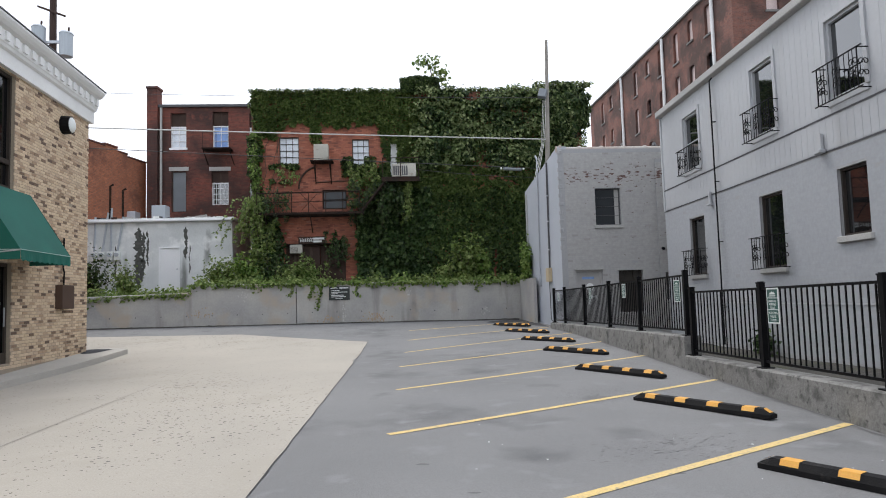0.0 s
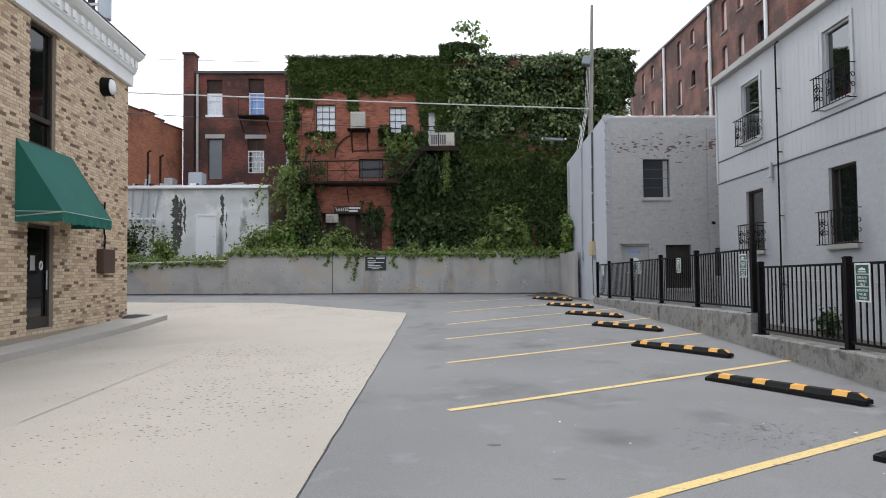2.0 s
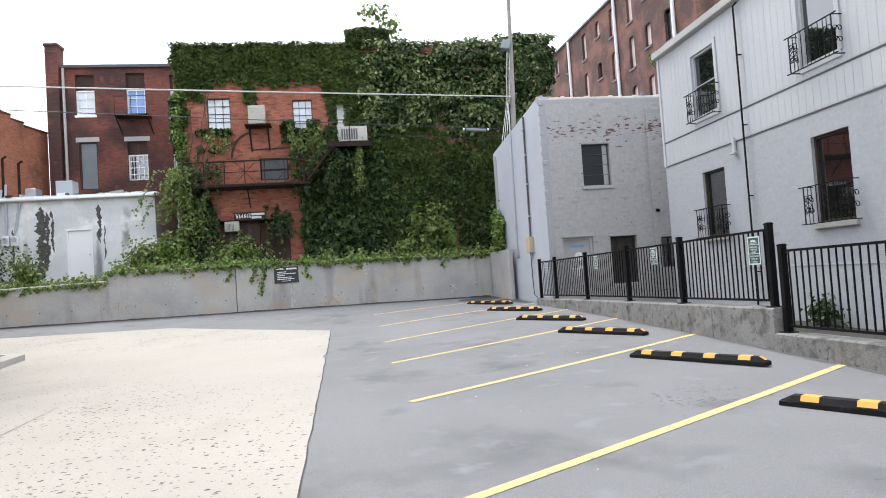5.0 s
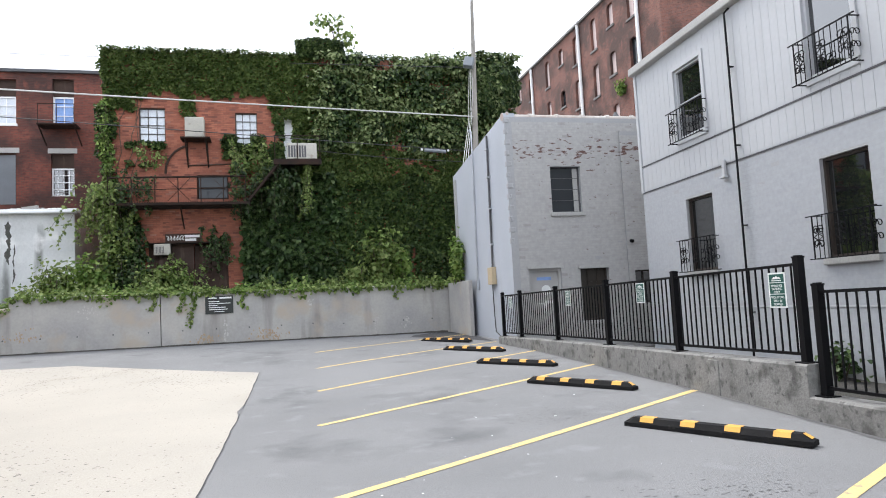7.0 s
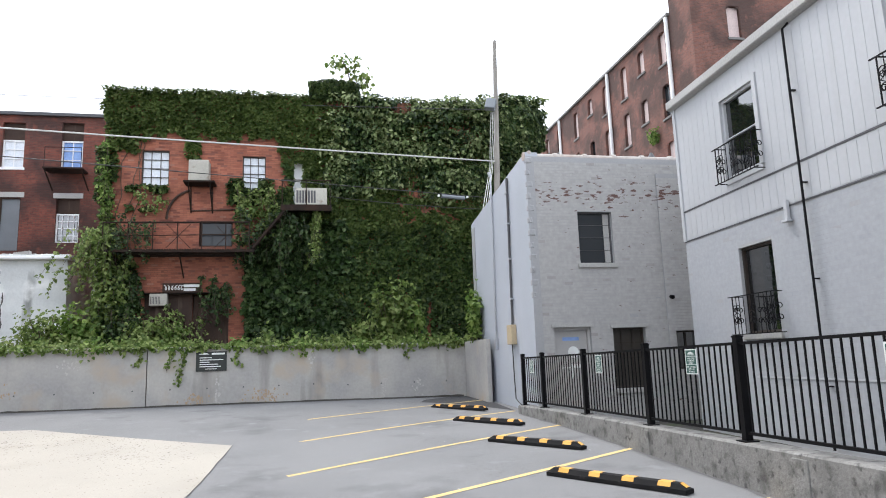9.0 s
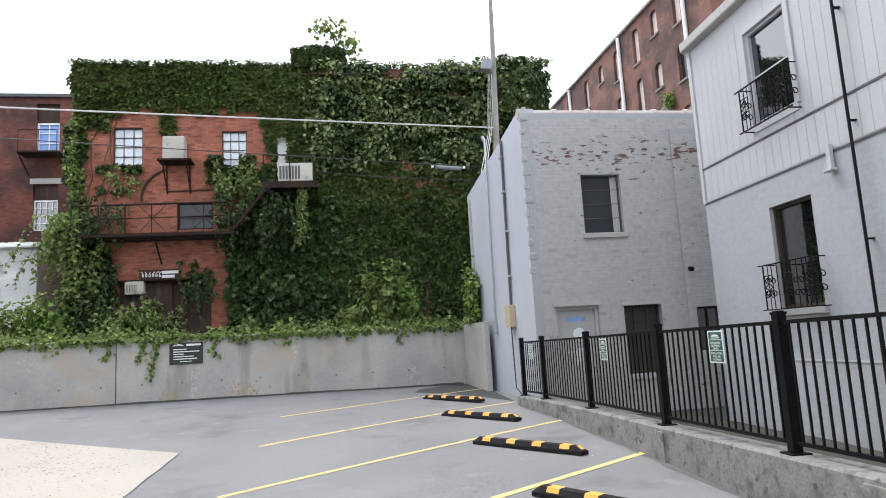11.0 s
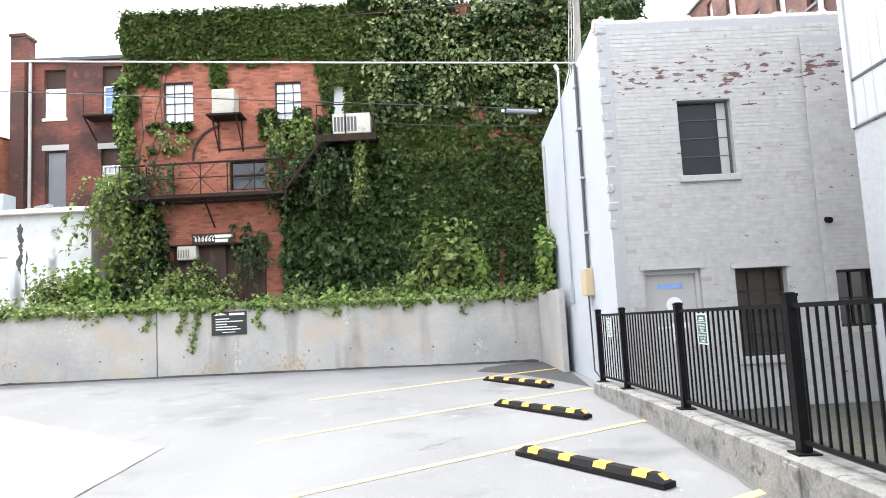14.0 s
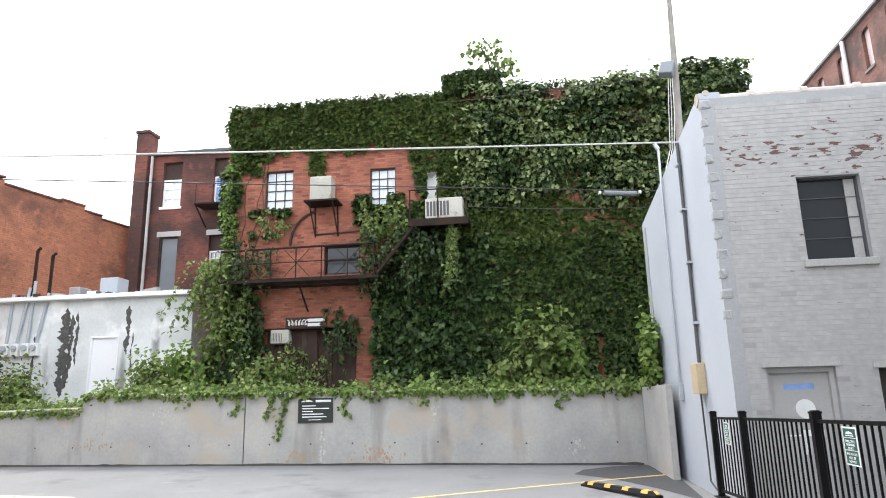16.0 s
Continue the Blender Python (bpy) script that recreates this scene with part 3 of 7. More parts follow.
def chips_mat():
    """Pale exposed-aggregate concrete with scattered dark chips, denser in worn areas."""
    m = mat("aggregate_concrete", (0.415, 0.382, 0.33), (0.36, 0.333, 0.29), rough=0.92, big=0.5, fine=55, bump=0.3, stain=(0.36, 0.33, 0.28), stain_scale=0.6, stain_at=0.55, grain=0.2)
    nt, nl, b = tools(m)
    src = b.inputs["Base Color"].links[0].from_socket
    tc = nt.new("ShaderNodeTexCoord")
    wv = nt.new("ShaderNodeTexNoise")
    wv.inputs["Scale"].default_value = 14
    av = nt.new("ShaderNodeVectorMath")
    av.operation = "MULTIPLY_ADD"
    av.inputs[1].default_value = (0.07, 0.07, 0.07)
    nl.new(tc.outputs["Object"], wv.inputs["Vector"])
    nl.new(wv.outputs["Color"], av.inputs[0])
    nl.new(tc.outputs["Object"], av.inputs[2])
    vo = nt.new("ShaderNodeTexVoronoi")
    vo.inputs["Scale"].default_value = 21.0
    vo.inputs["Randomness"].default_value = 1.0
    fl = nt.new("ShaderNodeMapping")
    fl.inputs["Scale"].default_value = (0.6, 1.0, 1.0)
    nl.new(av.outputs[0], fl.inputs["Vector"])
    nl.new(fl.outputs["Vector"], vo.inputs["Vector"])
    n2 = nt.new("ShaderNodeTexNoise")
    n2.inputs["Scale"].default_value = 0.3
    nl.new(tc.outputs["Object"], n2.inputs["Vector"])
    sep = nt.new("ShaderNodeSeparateColor")
    nl.new(vo.outputs["Color"], sep.inputs[0])
    pr = nt.new("ShaderNodeMath")
    pr.operation = "MULTIPLY"
    nl.new(sep.outputs[0], pr.inputs[0])
    mr0 = nt.new("ShaderNodeMapRange")
    mr0.inputs["From Min"].default_value, mr0.inputs["From Max"].default_value = 0.42, 0.7
    mr0.inputs["To Min"].default_value, mr0.inputs["To Max"].default_value = 0.14, 0.41
    nl.new(n2.outputs["Fac"], mr0.inputs["Value"])
    nl.new(mr0.outputs["Result"], pr.inputs[1])
    lt = nt.new("ShaderNodeMath")
    lt.operation = "LESS_THAN"
    nl.new(vo.outputs["Distance"], lt.inputs[0])
    nl.new(pr.outputs[0], lt.inputs[1])
    mx = nt.new("ShaderNodeMix")
    mx.data_type = "RGBA"
    nl.new(lt.outputs[0], mx.inputs[0])
    nl.new(src, mx.inputs[6])
    mx.inputs[7].default_value = (0.095, 0.088, 0.077, 1)
    nl.new(mx.outputs[2], b.inputs["Base Color"])
    return m


M_PATCH = chips_mat()


# ---- ground ----
MIDDLE_RISE = ((-24, 7.25, 10.5, 16.6, 19.65, 22.64, 27.0), (0.0, 0.379, 0.421, 0.513, 0.626, 0.772, 0.925))
KERB_RISE = ((-24, 6.9, 10.1, 13.3, 16.6, 19.6, 22.9, 27.2), (-0.1, 0.395, 0.472, 0.561, 0.638, 0.7, 0.76, 0.875))


def ground_z(x, y):
    """The lot rises gently away from the start, along two lines: the bays' inner ends and the kerb."""
    y = min(max(y, -24), 28)
    inner, kerb = float(np.interp(y, *MIDDLE_RISE)), float(np.interp(y, *KERB_RISE))
    f = (min(x, 3.3) + 1.7) / 4.9
    if f >= 0:
        z = inner + (kerb - inner) * f
    else:
        z = inner + (0.01 - 0.019 * min(max((y - 15) / 9, 0), 1)) * (max(x, -16) + 1.7)
    if x > 3.3:
        z = z + (0.3 - z) * min((x - 3.3) / 0.15, 1)
    return z


def sheet(outline_x, outline_y, lift=0.0):
    vs = [(x, y, ground_z(x, y) + lift) for y in outline_y for x in outline_x]
    w = len(outline_x)
    fs = [(r * w + c, r * w + c + 1, (r + 1) * w + c + 1, (r + 1) * w + c) for r in range(len(outline_y) - 1) for c in range(w - 1)]
    return fast_mesh("sheet", vs, fs)


gx = [-900, -300, -100, -40, *np.arange(-24, 3.3, 0.75), 3.3, 3.45, 6, 12, 40, 100, 300, 900]
gy = [-900, -300, -100, -40, *np.arange(-24, 29, 0.75), 34, 60, 100, 300, 900]
structure("ground", sheet(gx, gy), M_ASPHALT, "grey weathered asphalt of the parking lot, patched and stained", "ground")


def strip(pts_a, pts_b, lift):
    """A thin band on the ground between two rows of plan points."""
    vs, fs = [], []
    for (ax, ay), (bx, by) in zip(pts_a, pts_b):
        vs += [(ax, ay, ground_z(ax, ay) + lift), (bx, by, ground_z(bx, by) + lift)]
    for i in range(len(pts_a) - 1):
        fs.append((2 * i, 2 * i + 1, 2 * i + 3, 2 * i + 2))
    return fast_mesh("band", vs, fs)


def patch_right(y):
    return -2.33 - 0.0285 * y + (0.018 * wob(y * 1.7) if y < 19.5 else 0) - (0.05 if 15.0 < y < 15.4 else 0)


# pale concrete slab: its right edge runs with the lot, its far edge bends at a corner
def patch_far(x):
    return 19.62 + (-2.88 - x) / 4.5 * 3.1 if x > -7.38 else 22.72 + (x + 7.38) * -0.06


verts, quads = [], []
for j in range(61):
    for i in range(26):
        u = i / 25
        f = j / 60
        # columns run from the left edge to the right edge
        xl = -19.0
        x_far = xl + (-2.88 - xl) * u
        yy = -24 + f * (patch_far(x_far) + 24)
        x = xl + (patch_right(yy) - xl) * u
        verts.append((x, yy, ground_z(x, yy) + 0.006))
for j in range(60):
    for i in range(25):
        quads.append((j * 26 + i, j * 26 + i + 1, (j + 1) * 26 + i + 1, (j + 1) * 26 + i))
structure("pavement", fast_mesh("slab", verts, quads), M_PATCH, "pale exposed-aggregate concrete slab with dark stone chips", "pavement")
ey_ = np.linspace(0.5, 19.6, 120)
structure("ground_seam_slab", strip([(patch_right(y) - 0.004, y) for y in ey_], [(patch_right(y) + 0.006 + 0.016 * max(0.0, wob(y * 2.1, 3) + 0.3 * wob(y * 9, 4)), y) for y in ey_], 0.008), M_REPAIR, "dark gap along the edge of the concrete slab", "joint")
jx = [(-5.72, 7.0), (-5.9, 9.5), (-6.05, 12.4)]
structure("trim_joint", strip([(x - 0.008, y) for x, y in jx], [(x + 0.008, y) for x, y in jx], 0.010), M_SAWCUT, "saw-cut joint in the concrete slab", "joint")

# bay lines
LINES = [((-1.47, 4.0), (3.25, 6.92)), ((-1.53, 7.25), (3.23, 10.07)), ((-1.6, 10.48), (3.19, 13.33)), ((-1.68, 13.58), (3.19, 16.57)),
         ((-1.69, 16.64), (3.08, 19.58)), ((-1.73, 19.66), (2.98, 22.58)), ((-1.77, 22.66), (2.82, 25.68))]
for k, (a, b) in enumerate(LINES):
    a, b = Vector(a), Vector(b)
    n = Vector((-(b - a).y, (b - a).x)).normalized() * 0.05
    pts = [a.lerp(b, i / 16) for i in range(17)]
    mm = strip([(p.x - n.x * (1 + 0.12 * wob(p.x * 7, k)), p.y - n.y) for p in pts], [(p.x + n.x, p.y + n.y * (1 + 0.12 * wob(p.x * 9, k))) for p in pts], 0.005)
    tagged(part("parking_line", mm, M_YELLOW if k < 4 else M_PALE), "worn yellow painted parking bay line on the asphalt", "parking line", "bay lines", "structure")

# pale bits trodden into the asphalt
bm = bmesh.new()
for _ in range(60):
    x, y = rng.uniform(-1.5, 3.0), rng.uniform(3.5, 20)
    r = 0.006 + 0.012 * rng.random() ** 3
    bm.faces.new([bm.verts.new((x + r * (0.7 + 0.6 * rng.random()) * math.cos(a), y + r * math.sin(a), ground_z(x, y) + 0.003)) for a in np.linspace(0, 2 * math.pi, 7)[:-1]])
tagged(structure("ground_litter", bm, M_SIGNW, "small pale bits trodden into the asphalt", "litter"), kind="stuff")

# oil-darkened spots where cars stand
spots_ = []
for (x0, y0) in ((1.25, 6.2), (1.15, 9.4), (1.1, 12.7), (1.0, 15.9), (0.6, 18.9)):
    for _ in range(380):
        spots_.append((x0 + rng.normal(0, 0.45), y0 + rng.normal(0, 0.32), abs(rng.normal(0.003, 0.005)) + 0.002))
spots_.append((-1.15, 5.97, 0.05))
spots_.append((-0.75, 5.1, 0.03))
bm = bmesh.new()
for x, y, r in spots_:
    ring = []
    for k in range(7):
        a = k / 7 * 2 * math.pi
        q = r * (0.7 + 0.5 * rng.random())
        px, py = x + 1.7 * q * math.cos(a), y + 0.7 * q * math.sin(a)
        ring.append(bm.verts.new((px, py, ground_z(px, py) + 0.0025)))
    bm.faces.new(ring)
tagged(structure("ground_stain", bm, M_OIL, "scattered dark oil spots on the asphalt", "oil stain"), kind="stuff")
structure("ground_repair", strip([(1.1, 25.7), (1.8, 25.1), (2.45, 24.0), (3.0, 22.7)], [(1.3, 26.4), (1.9, 26.95), (2.5, 27.25), (3.0, 26.9)], 0.003), M_REPAIR, "darker newer asphalt repair in the corner by the wall", "asphalt repair")


# rubber wheel stops
def wheel_stop():
    ob = thing("wheel_stop", (0, 0, 0), "black rubber wheel stop with yellow reflective patches", "wheel stop", "wheel stops along the kerb")
    bm = bmesh.new()
    prof = [(-0.075, 0.0), (0.075, 0.0), (0.075, 0.045), (0.045, 0.1), (-0.045, 0.1), (-0.075, 0.045)]
    half = 0.915
    rings = []
    for u, s in ((-half, 0), (-half + 0.1, 1), (half - 0.1, 1), (half, 0)):
        ring = []
        for x, z in prof:
            zz = z if s else min(z, 0.05)
            ring.append(bm.verts.new((u, x, zz)))
        rings.append(ring)
    for r0, r1 in zip(rings, rings[1:]):
        for i in range(6):
            bm.faces.new((r0[i], r0[(i + 1) % 6], r1[(i + 1) % 6], r1[i]))
    bm.faces.new(rings[0][::-1])
    bm.faces.new(rings[-1])
    part("body", bm, M_RUBBER, ob, world_space=False)
    for u in (-0.66, -0.22, 0.22, 0.66):
        bm = bmesh.new()
        o = 0.004
        sec = [(-0.067 - o, 0.06), (-0.045 - o * 0.6, 0.1 + o), (0.045 + o * 0.6, 0.1 + o), (0.067 + o, 0.06)]
        a = [bm.verts.new((u - 0.075, x, z)) for x, z in sec]
        b = [bm.verts.new((u + 0.075, x, z)) for x, z in sec]
        for i in range(3):
            bm.faces.new((a[i], b[i], b[i + 1], a[i + 1]))
        part("reflector", bm, M_REFLECT, ob, "yellow reflective patch", world_space=False)
    for sg in (-1, 1):
        bm = bmesh.new()
        for v in ((sg * (half - 0.09), -0.03, 0.1045), (sg * (half - 0.09), 0.03, 0.1045), (sg * (half - 0.02), 0.035, 0.065), (sg * (half - 0.02), -0.035, 0.065)):
            bm.verts.new(v)
        bm.faces.new(bm.verts)
        part("end_reflector", bm, M_REFLECT, ob, "yellow end patch", world_space=False)
    return ob


STOPS = [(2.13, 4.74), (2.12, 7.99), (2.05, 11.15), (2.06, 14.51), (2.0, 17.52), (1.9, 20.59), (1.8, 23.52)]
first = wheel_stop()
for k, (x, y) in enumerate(STOPS):
    m = pose(x, y, ground_z(x, y) + 0.004, 0.9, 0.2, (-57 if k < 4 else -54) + 0.8 * wob(k * 3.1))
    if k == 0:
        first.matrix_basis = m
    else:
        copy_thing(first, m)

# ---- kerb wall with the fence ----
KLINE = [(2.0, 3.32), (11.25, 3.24), (16.2, 3.17), (18.6, 3.13), (20.7, 3.03), (22.05, 2.9), (24.6, 2.92)]


def kerb_x(y):
    for (y0, x0), (y1, x1) in zip(KLINE, KLINE[1:]):
        if y <= y1:
            return x0 + (x1 - x0) * (y - y0) / (y1 - y0)
    return KLINE[-1][1]


def kerb_top(y):
    return 0.865 - 0.0112 * y if y < 11.28 else 1.06 - 0.0125 * (y - 11.28)


def kerb_piece(y0, y1, thick=0.3):
    bm = bmesh.new()
    n = max(2, int((y1 - y0) / 0.4))
    prev = None
    for i in range(n + 1):
        y = y0 + (y1 - y0) * i / n
        x, t = kerb_x(y), kerb_top(min(max(y, y0 + 1e-3), y1 - 1e-3))
        j = 0.006 * wob(y * 1.7, 3.0)
        ring = [bm.verts.new(v) for v in ((x + j, y, -0.2), (x + j, y, t - 0.02), (x + j + 0.02, y, t), (x + thick - 0.02, y, t + j * 0.5), (x + thick, y, t - 0.02), (x + thick, y, -0.2))]
        if prev:
            for a in range(5):
                bm.faces.new((prev[a], prev[a + 1], ring[a + 1], ring[a]))
        else:
            bm.faces.new(ring[::-1])
        prev = ring
    bm.faces.new(prev)
    return bm


structure("kerb_wall_low", kerb_piece(1.5, 11.28), M_KERB, "low stained concrete retaining kerb under the fence", "retaining wall")
structure("kerb_wall_high", kerb_piece(11.28, 22.0), M_KERB, "stepped stained concrete retaining kerb under the fence", "retaining wall")
for y in (12.9, 16.05):
    x = kerb_x(y)
    structure("kerb_rib", box(x - 0.012, x + 0.05, y - 0.11, y + 0.11, 0.3, kerb_top(y) - 0.05, bevel=0.01), M_KERB, "paler cast patch in the retaining kerb", "kerb patch")

fence = thing("fence", (3.4, 12, 1.0), "black metal picket fence with square posts standing on a concrete kerb", "fence")


def fence_x(y):
    return kerb_x(y) + 0.13


def post(y, base, top):
    x = fence_x(y)
    p = part("post", box(x - 0.04, x + 0.04, y - 0.04, y + 0.04, base + 0.012, top - 0.03), M_IRON, fence)
    part("base_plate", box(x - 0.085, x + 0.085, y - 0.085, y + 0.085, base, base + 0.014, bevel=0.004), M_IRON, p)
    bm = bmesh.new()
    add_box(bm, x - 0.046, x + 0.046, y - 0.046, y + 0.046, top - 0.03, top - 0.01)
    add_box(bm, x - 0.034, x + 0.034, y - 0.034, y + 0.034, top - 0.01, top, bevel=0.005)
    part("cap", bm, M_IRON, p)


LOW = [2.05, 4.15, 6.46, 8.86, 11.18]
HIGH = [11.42, 13.88, 16.12, 18.55, 20.75, 21.9]
picket = {}


def rail(a, b, za, zb, name):
    bm = bmesh.new()
    m = look((fence_x(a), a, za), (fence_x(b), b, zb))
    d = (Vector((fence_x(b), b, zb)) - Vector((fence_x(a), a, za))).length
    add_box(bm, -0.016, 0.016, -0.016, 0.016, -d, 0, m)
    part(name, bm, M_IRON, fence)


def panel(a, b, lo, hi):
    """Rails and pickets between two posts; lo and hi give the rails' heights along it."""
    rail(a + 0.04, b - 0.04, lo(a), lo(b), "bottom_rail")
    rail(a + 0.04, b - 0.04, hi(a), hi(b), "top_rail")
    n = round((b - a) / 0.119)
    for i in range(1, n):
        y = a + (b - a) * i / n
        z0, z1 = lo(y) + 0.012, hi(y) - 0.012
        key = round(z1 - z0, 2)
        if key not in picket:
            bm = box(-0.008, 0.008, -0.008, 0.008, -key / 2, key / 2)
            me = bpy.data.meshes.new("picket")
            bm.to_mesh(me)
            bm.free()
            me.materials.append(M_IRON)
            picket[key] = me
        ob = new("picket", picket[key])
        ob.parent = fence
        ob.location = Vector((fence_x(y), y, (z0 + z1) / 2)) - fence.location


for seq, tall in ((LOW, 1.15), (HIGH, 1.13)):
    for y in seq:
        post(y, kerb_top(y), kerb_top(y) + tall)
    for a, b in zip(seq, seq[1:]):
        panel(a, b, lambda y: kerb_top(y) + 0.09, lambda y: kerb_top(y) + tall - 0.095)


def letters(text, size, material, parent, m, name="lettering"):
    cu = bpy.data.curves.new("lettering", "FONT")
    cu.body, cu.size, cu.align_x, cu.extrude = text, size, "CENTER", 0.0008
    ob = bpy.data.objects.new("lettering", cu)
    scene.collection.objects.link(ob)
    me = bpy.data.meshes.new_from_object(ob.evaluated_get(bpy.context.evaluated_depsgraph_get()))
    bpy.data.objects.remove(ob)
    me.transform(m)
    return part(name, me, material, parent, world_space=False)


def parking_sign():
    ob = thing("parking_sign", (0, 0, 0), "green and white employee parking sign hung on the fence", "sign", "signs on the fence")
    part("plate", box(-0.15, 0.15, 0.0, 0.004, 0, 0.46, bevel=0.0015), M_SIGNW, ob, world_space=False)
    front = pose(0, 0, 0, 90, 0, 0)
    for z0, z1 in ((0.335, 0.44), (0.185, 0.325), (0.02, 0.175)):
        part("field", box(-0.128, 0.128, -0.002, 0.0, z0, z1), M_GREEN, ob, "green field", world_space=False)
    bm = bmesh.new()
    add_prism(bm, [(-0.08, 0.0), (-0.045, 0.03), (-0.02, 0.025), (0.0, 0.04), (0.03, 0.022), (0.05, 0.03), (0.08, 0.0)], 0, 0.001, pose(0, -0.0025, 0.375, 90, 0, 0))
    part("emblem", bm, M_SIGNW, ob, "plain white emblem", world_space=False)
    part("bar", box(-0.085, 0.085, -0.0035, -0.002, 0.35, 0.362), M_SIGNW, ob, world_space=False)
    for txt, z in (("EMPLOYEE", 0.285), ("PARKING", 0.245), ("ONLY", 0.203), ("VIOLATORS", 0.135), ("WILL BE", 0.09), ("TOWED", 0.045)):
        letters(txt, 0.042, M_SIGNW, ob, pose(0, -0.0025, z - 0.012, 90, 0, 0))
    return ob


SIGN = parking_sign()
for k, (y, top, tall) in enumerate(((8.52, 1.825, 1.0), (11.74, 2.02, 0.84), (14.84, 2.02, 0.66), (17.8, 1.98, 0.64), (21.3, 1.92, 0.6))):
    # the signs further along the fence are smaller
    m = pose(fence_x(y) - 0.03, y, top - 0.46 * tall, 0, 0, -90.5) @ Matrix.Diagonal((0.94 if k else 1.0, 1.0, tall, 1.0))
    if k == 0:
        SIGN.matrix_basis = m
    else:
        copy_thing(SIGN, m)

# yard between the fence and the buildings
ym = [(x, y, 0.44 + 0.05 * wob(x * 0.7, y * 0.7) + (0.06 if y < 10 else 0.0)) for y in np.arange(-2, 22.4, 0.4) for x in np.arange(3.4, 7.9, 0.45)]
w = len(np.arange(3.4, 7.9, 0.45))
yq = [(r * w + c, r * w + c + 1, (r + 1) * w + c + 1, (r + 1) * w + c) for r in range(len(ym) // w - 1) for c in range(w - 1)]
structure("yard", fast_mesh("yard", ym, yq), M_YARD, "dark gravelly yard behind the fence with moss", "ground")

# ---- concrete retaining wall at the far end ----

def cast_wall(x0, x1, top0, top1, name):
    """A stretch of the cast wall: a slightly uneven front, a worn top edge, formwork tie holes."""
    bm = bmesh.new()
    prev = None
    n = int((x1 - x0) / 0.35)
    for i in range(n + 1):
        x = x0 + (x1 - x0) * i / n
        y = 27.195 + 0.055 * x
        t = top0 + (top1 - top0) * i / n + 0.012 * wob(x * 2.2, 5)
        ring = [bm.verts.new(v) for v in ((x, y - 0.0 + 0.005 * wob(x, 1), -0.2), (x, y + 0.004 * wob(x, 2), t - 0.03), (x, y + 0.03, t), (x, y + 0.3, t), (x, y + 0.3, -0.2))]
        if prev:
            for a in range(4):
                bm.faces.new((prev[a], prev[a + 1], ring[a + 1], ring[a]))
        else:
            bm.faces.new(ring[::-1])
        prev = ring
    bm.faces.new(prev)
    return structure(name, bm, M_WALLC, "tall grey cast concrete retaining wall with tie holes and stains", "retaining wall")


walls = [cast_wall(-20, -10.5, 2.2, 2.36, "wall_far_west"), cast_wall(-10.5, -6.4, 2.66, 2.6, "wall_far_middle"), cast_wall(-6.372, 2.98, 2.6, 2.5, "wall_far_east")]
for x in np.arange(-13.6, 2.6, 0.98):
    y = 27.195 + 0.055 * x
    z = 1.42 if x < -1 else 1.36
    bm = bmesh.new()
    add_rod(bm, (x, y - 0.003, z), (x, y + 0.02, z), 0.022, 8)
    structure("tie_hole", bm, M_DARKLINE, "dark formwork tie hole in the concrete wall", "tie hole")
for x, z, mt, n_, sx, sz in ((-5.1, 1.12, M_BLOOM, 60, 0.16, 0.1), (-3.25, 1.15, M_BLOOM, 90, 0.24, 0.1), (-10.2, 1.5, M_BLOOM, 40, 0.3, 0.12), (-4.5, 1.3, M_DRIP, 26, 0.05, 0.2), (-8.3, 2.2, M_DRIP, 40, 0.2, 0.12), (-1.9, 2.1, M_DRIP, 20, 0.03, 0.15), (0.2, 1.25, M_DRIP, 20, 0.05, 0.12), (1.2, 1.25, M_DRIP, 24, 0.06, 0.14)):
    bm = bmesh.new()
    for _ in range(n_):
        px, pz = x + rng.normal(0, sx), z + rng.normal(0, sz)
        r = abs(rng.normal(0.008, 0.01)) + 0.005
        py = 27.195 + 0.055 * px - 0.009
        bm.faces.new([bm.verts.new((px + r * (0.8 + 0.5 * rng.random()) * math.cos(a), py, pz + r * (1.0 + 0.9 * rng.random()) * math.sin(a))) for a in np.linspace(0, 2 * math.pi, 7)[:-1]])
    tagged(structure("wall_stain", bm, mt, "small stain on the concrete wall", "stain"), kind="stuff")
# return of the wall beside the grey building
structure("wall_return", Face((2.80, 27.3), (2.98, 24.95)).box(0, 2.35, -0.12, 0.0, -0.1, 2.5, bevel=0.01), M_WALLC, "short concrete return wall beside the grey building", "retaining wall")

notice = thing("notice_board", (-4.67, 26.9, 1.89), "small black parking notice with white lines fixed to the concrete wall", "sign")
NF = Face((-5.09, 26.905), (-4.26, 26.951))
part("plate", NF.box(0, 0.83, -0.02, 0.0, 1.89, 2.44, bevel=0.003), M_NOTICE, notice)
for row, (a, b, hgt) in enumerate(((0.42, 0.78, 0.05), (0.1, 0.42, 0.022), (0.1, 0.74, 0.022), (0.1, 0.36, 0.022), (0.1, 0.6, 0.022), (0.1, 0.68, 0.022), (0.26, 0.56, 0.014))):
    z = 2.35 - (0 if row == 0 else 0.03 + 0.062 * row)
    part("text_bar", NF.box(a, b, -0.023, -0.02, z, z + hgt), M_SIGNW, notice, "white line of writing")
bm = bmesh.new()
add_prism(bm, [(0.06, 0.0), (0.14, 0.04), (0.22, 0.055), (0.3, 0.035), (0.36, 0.0)], 0, 0.003, NF.m @ pose(0, -0.02, 2.36, 90, 0, 0))
part("emblem", bm, M_SIGNW, notice)

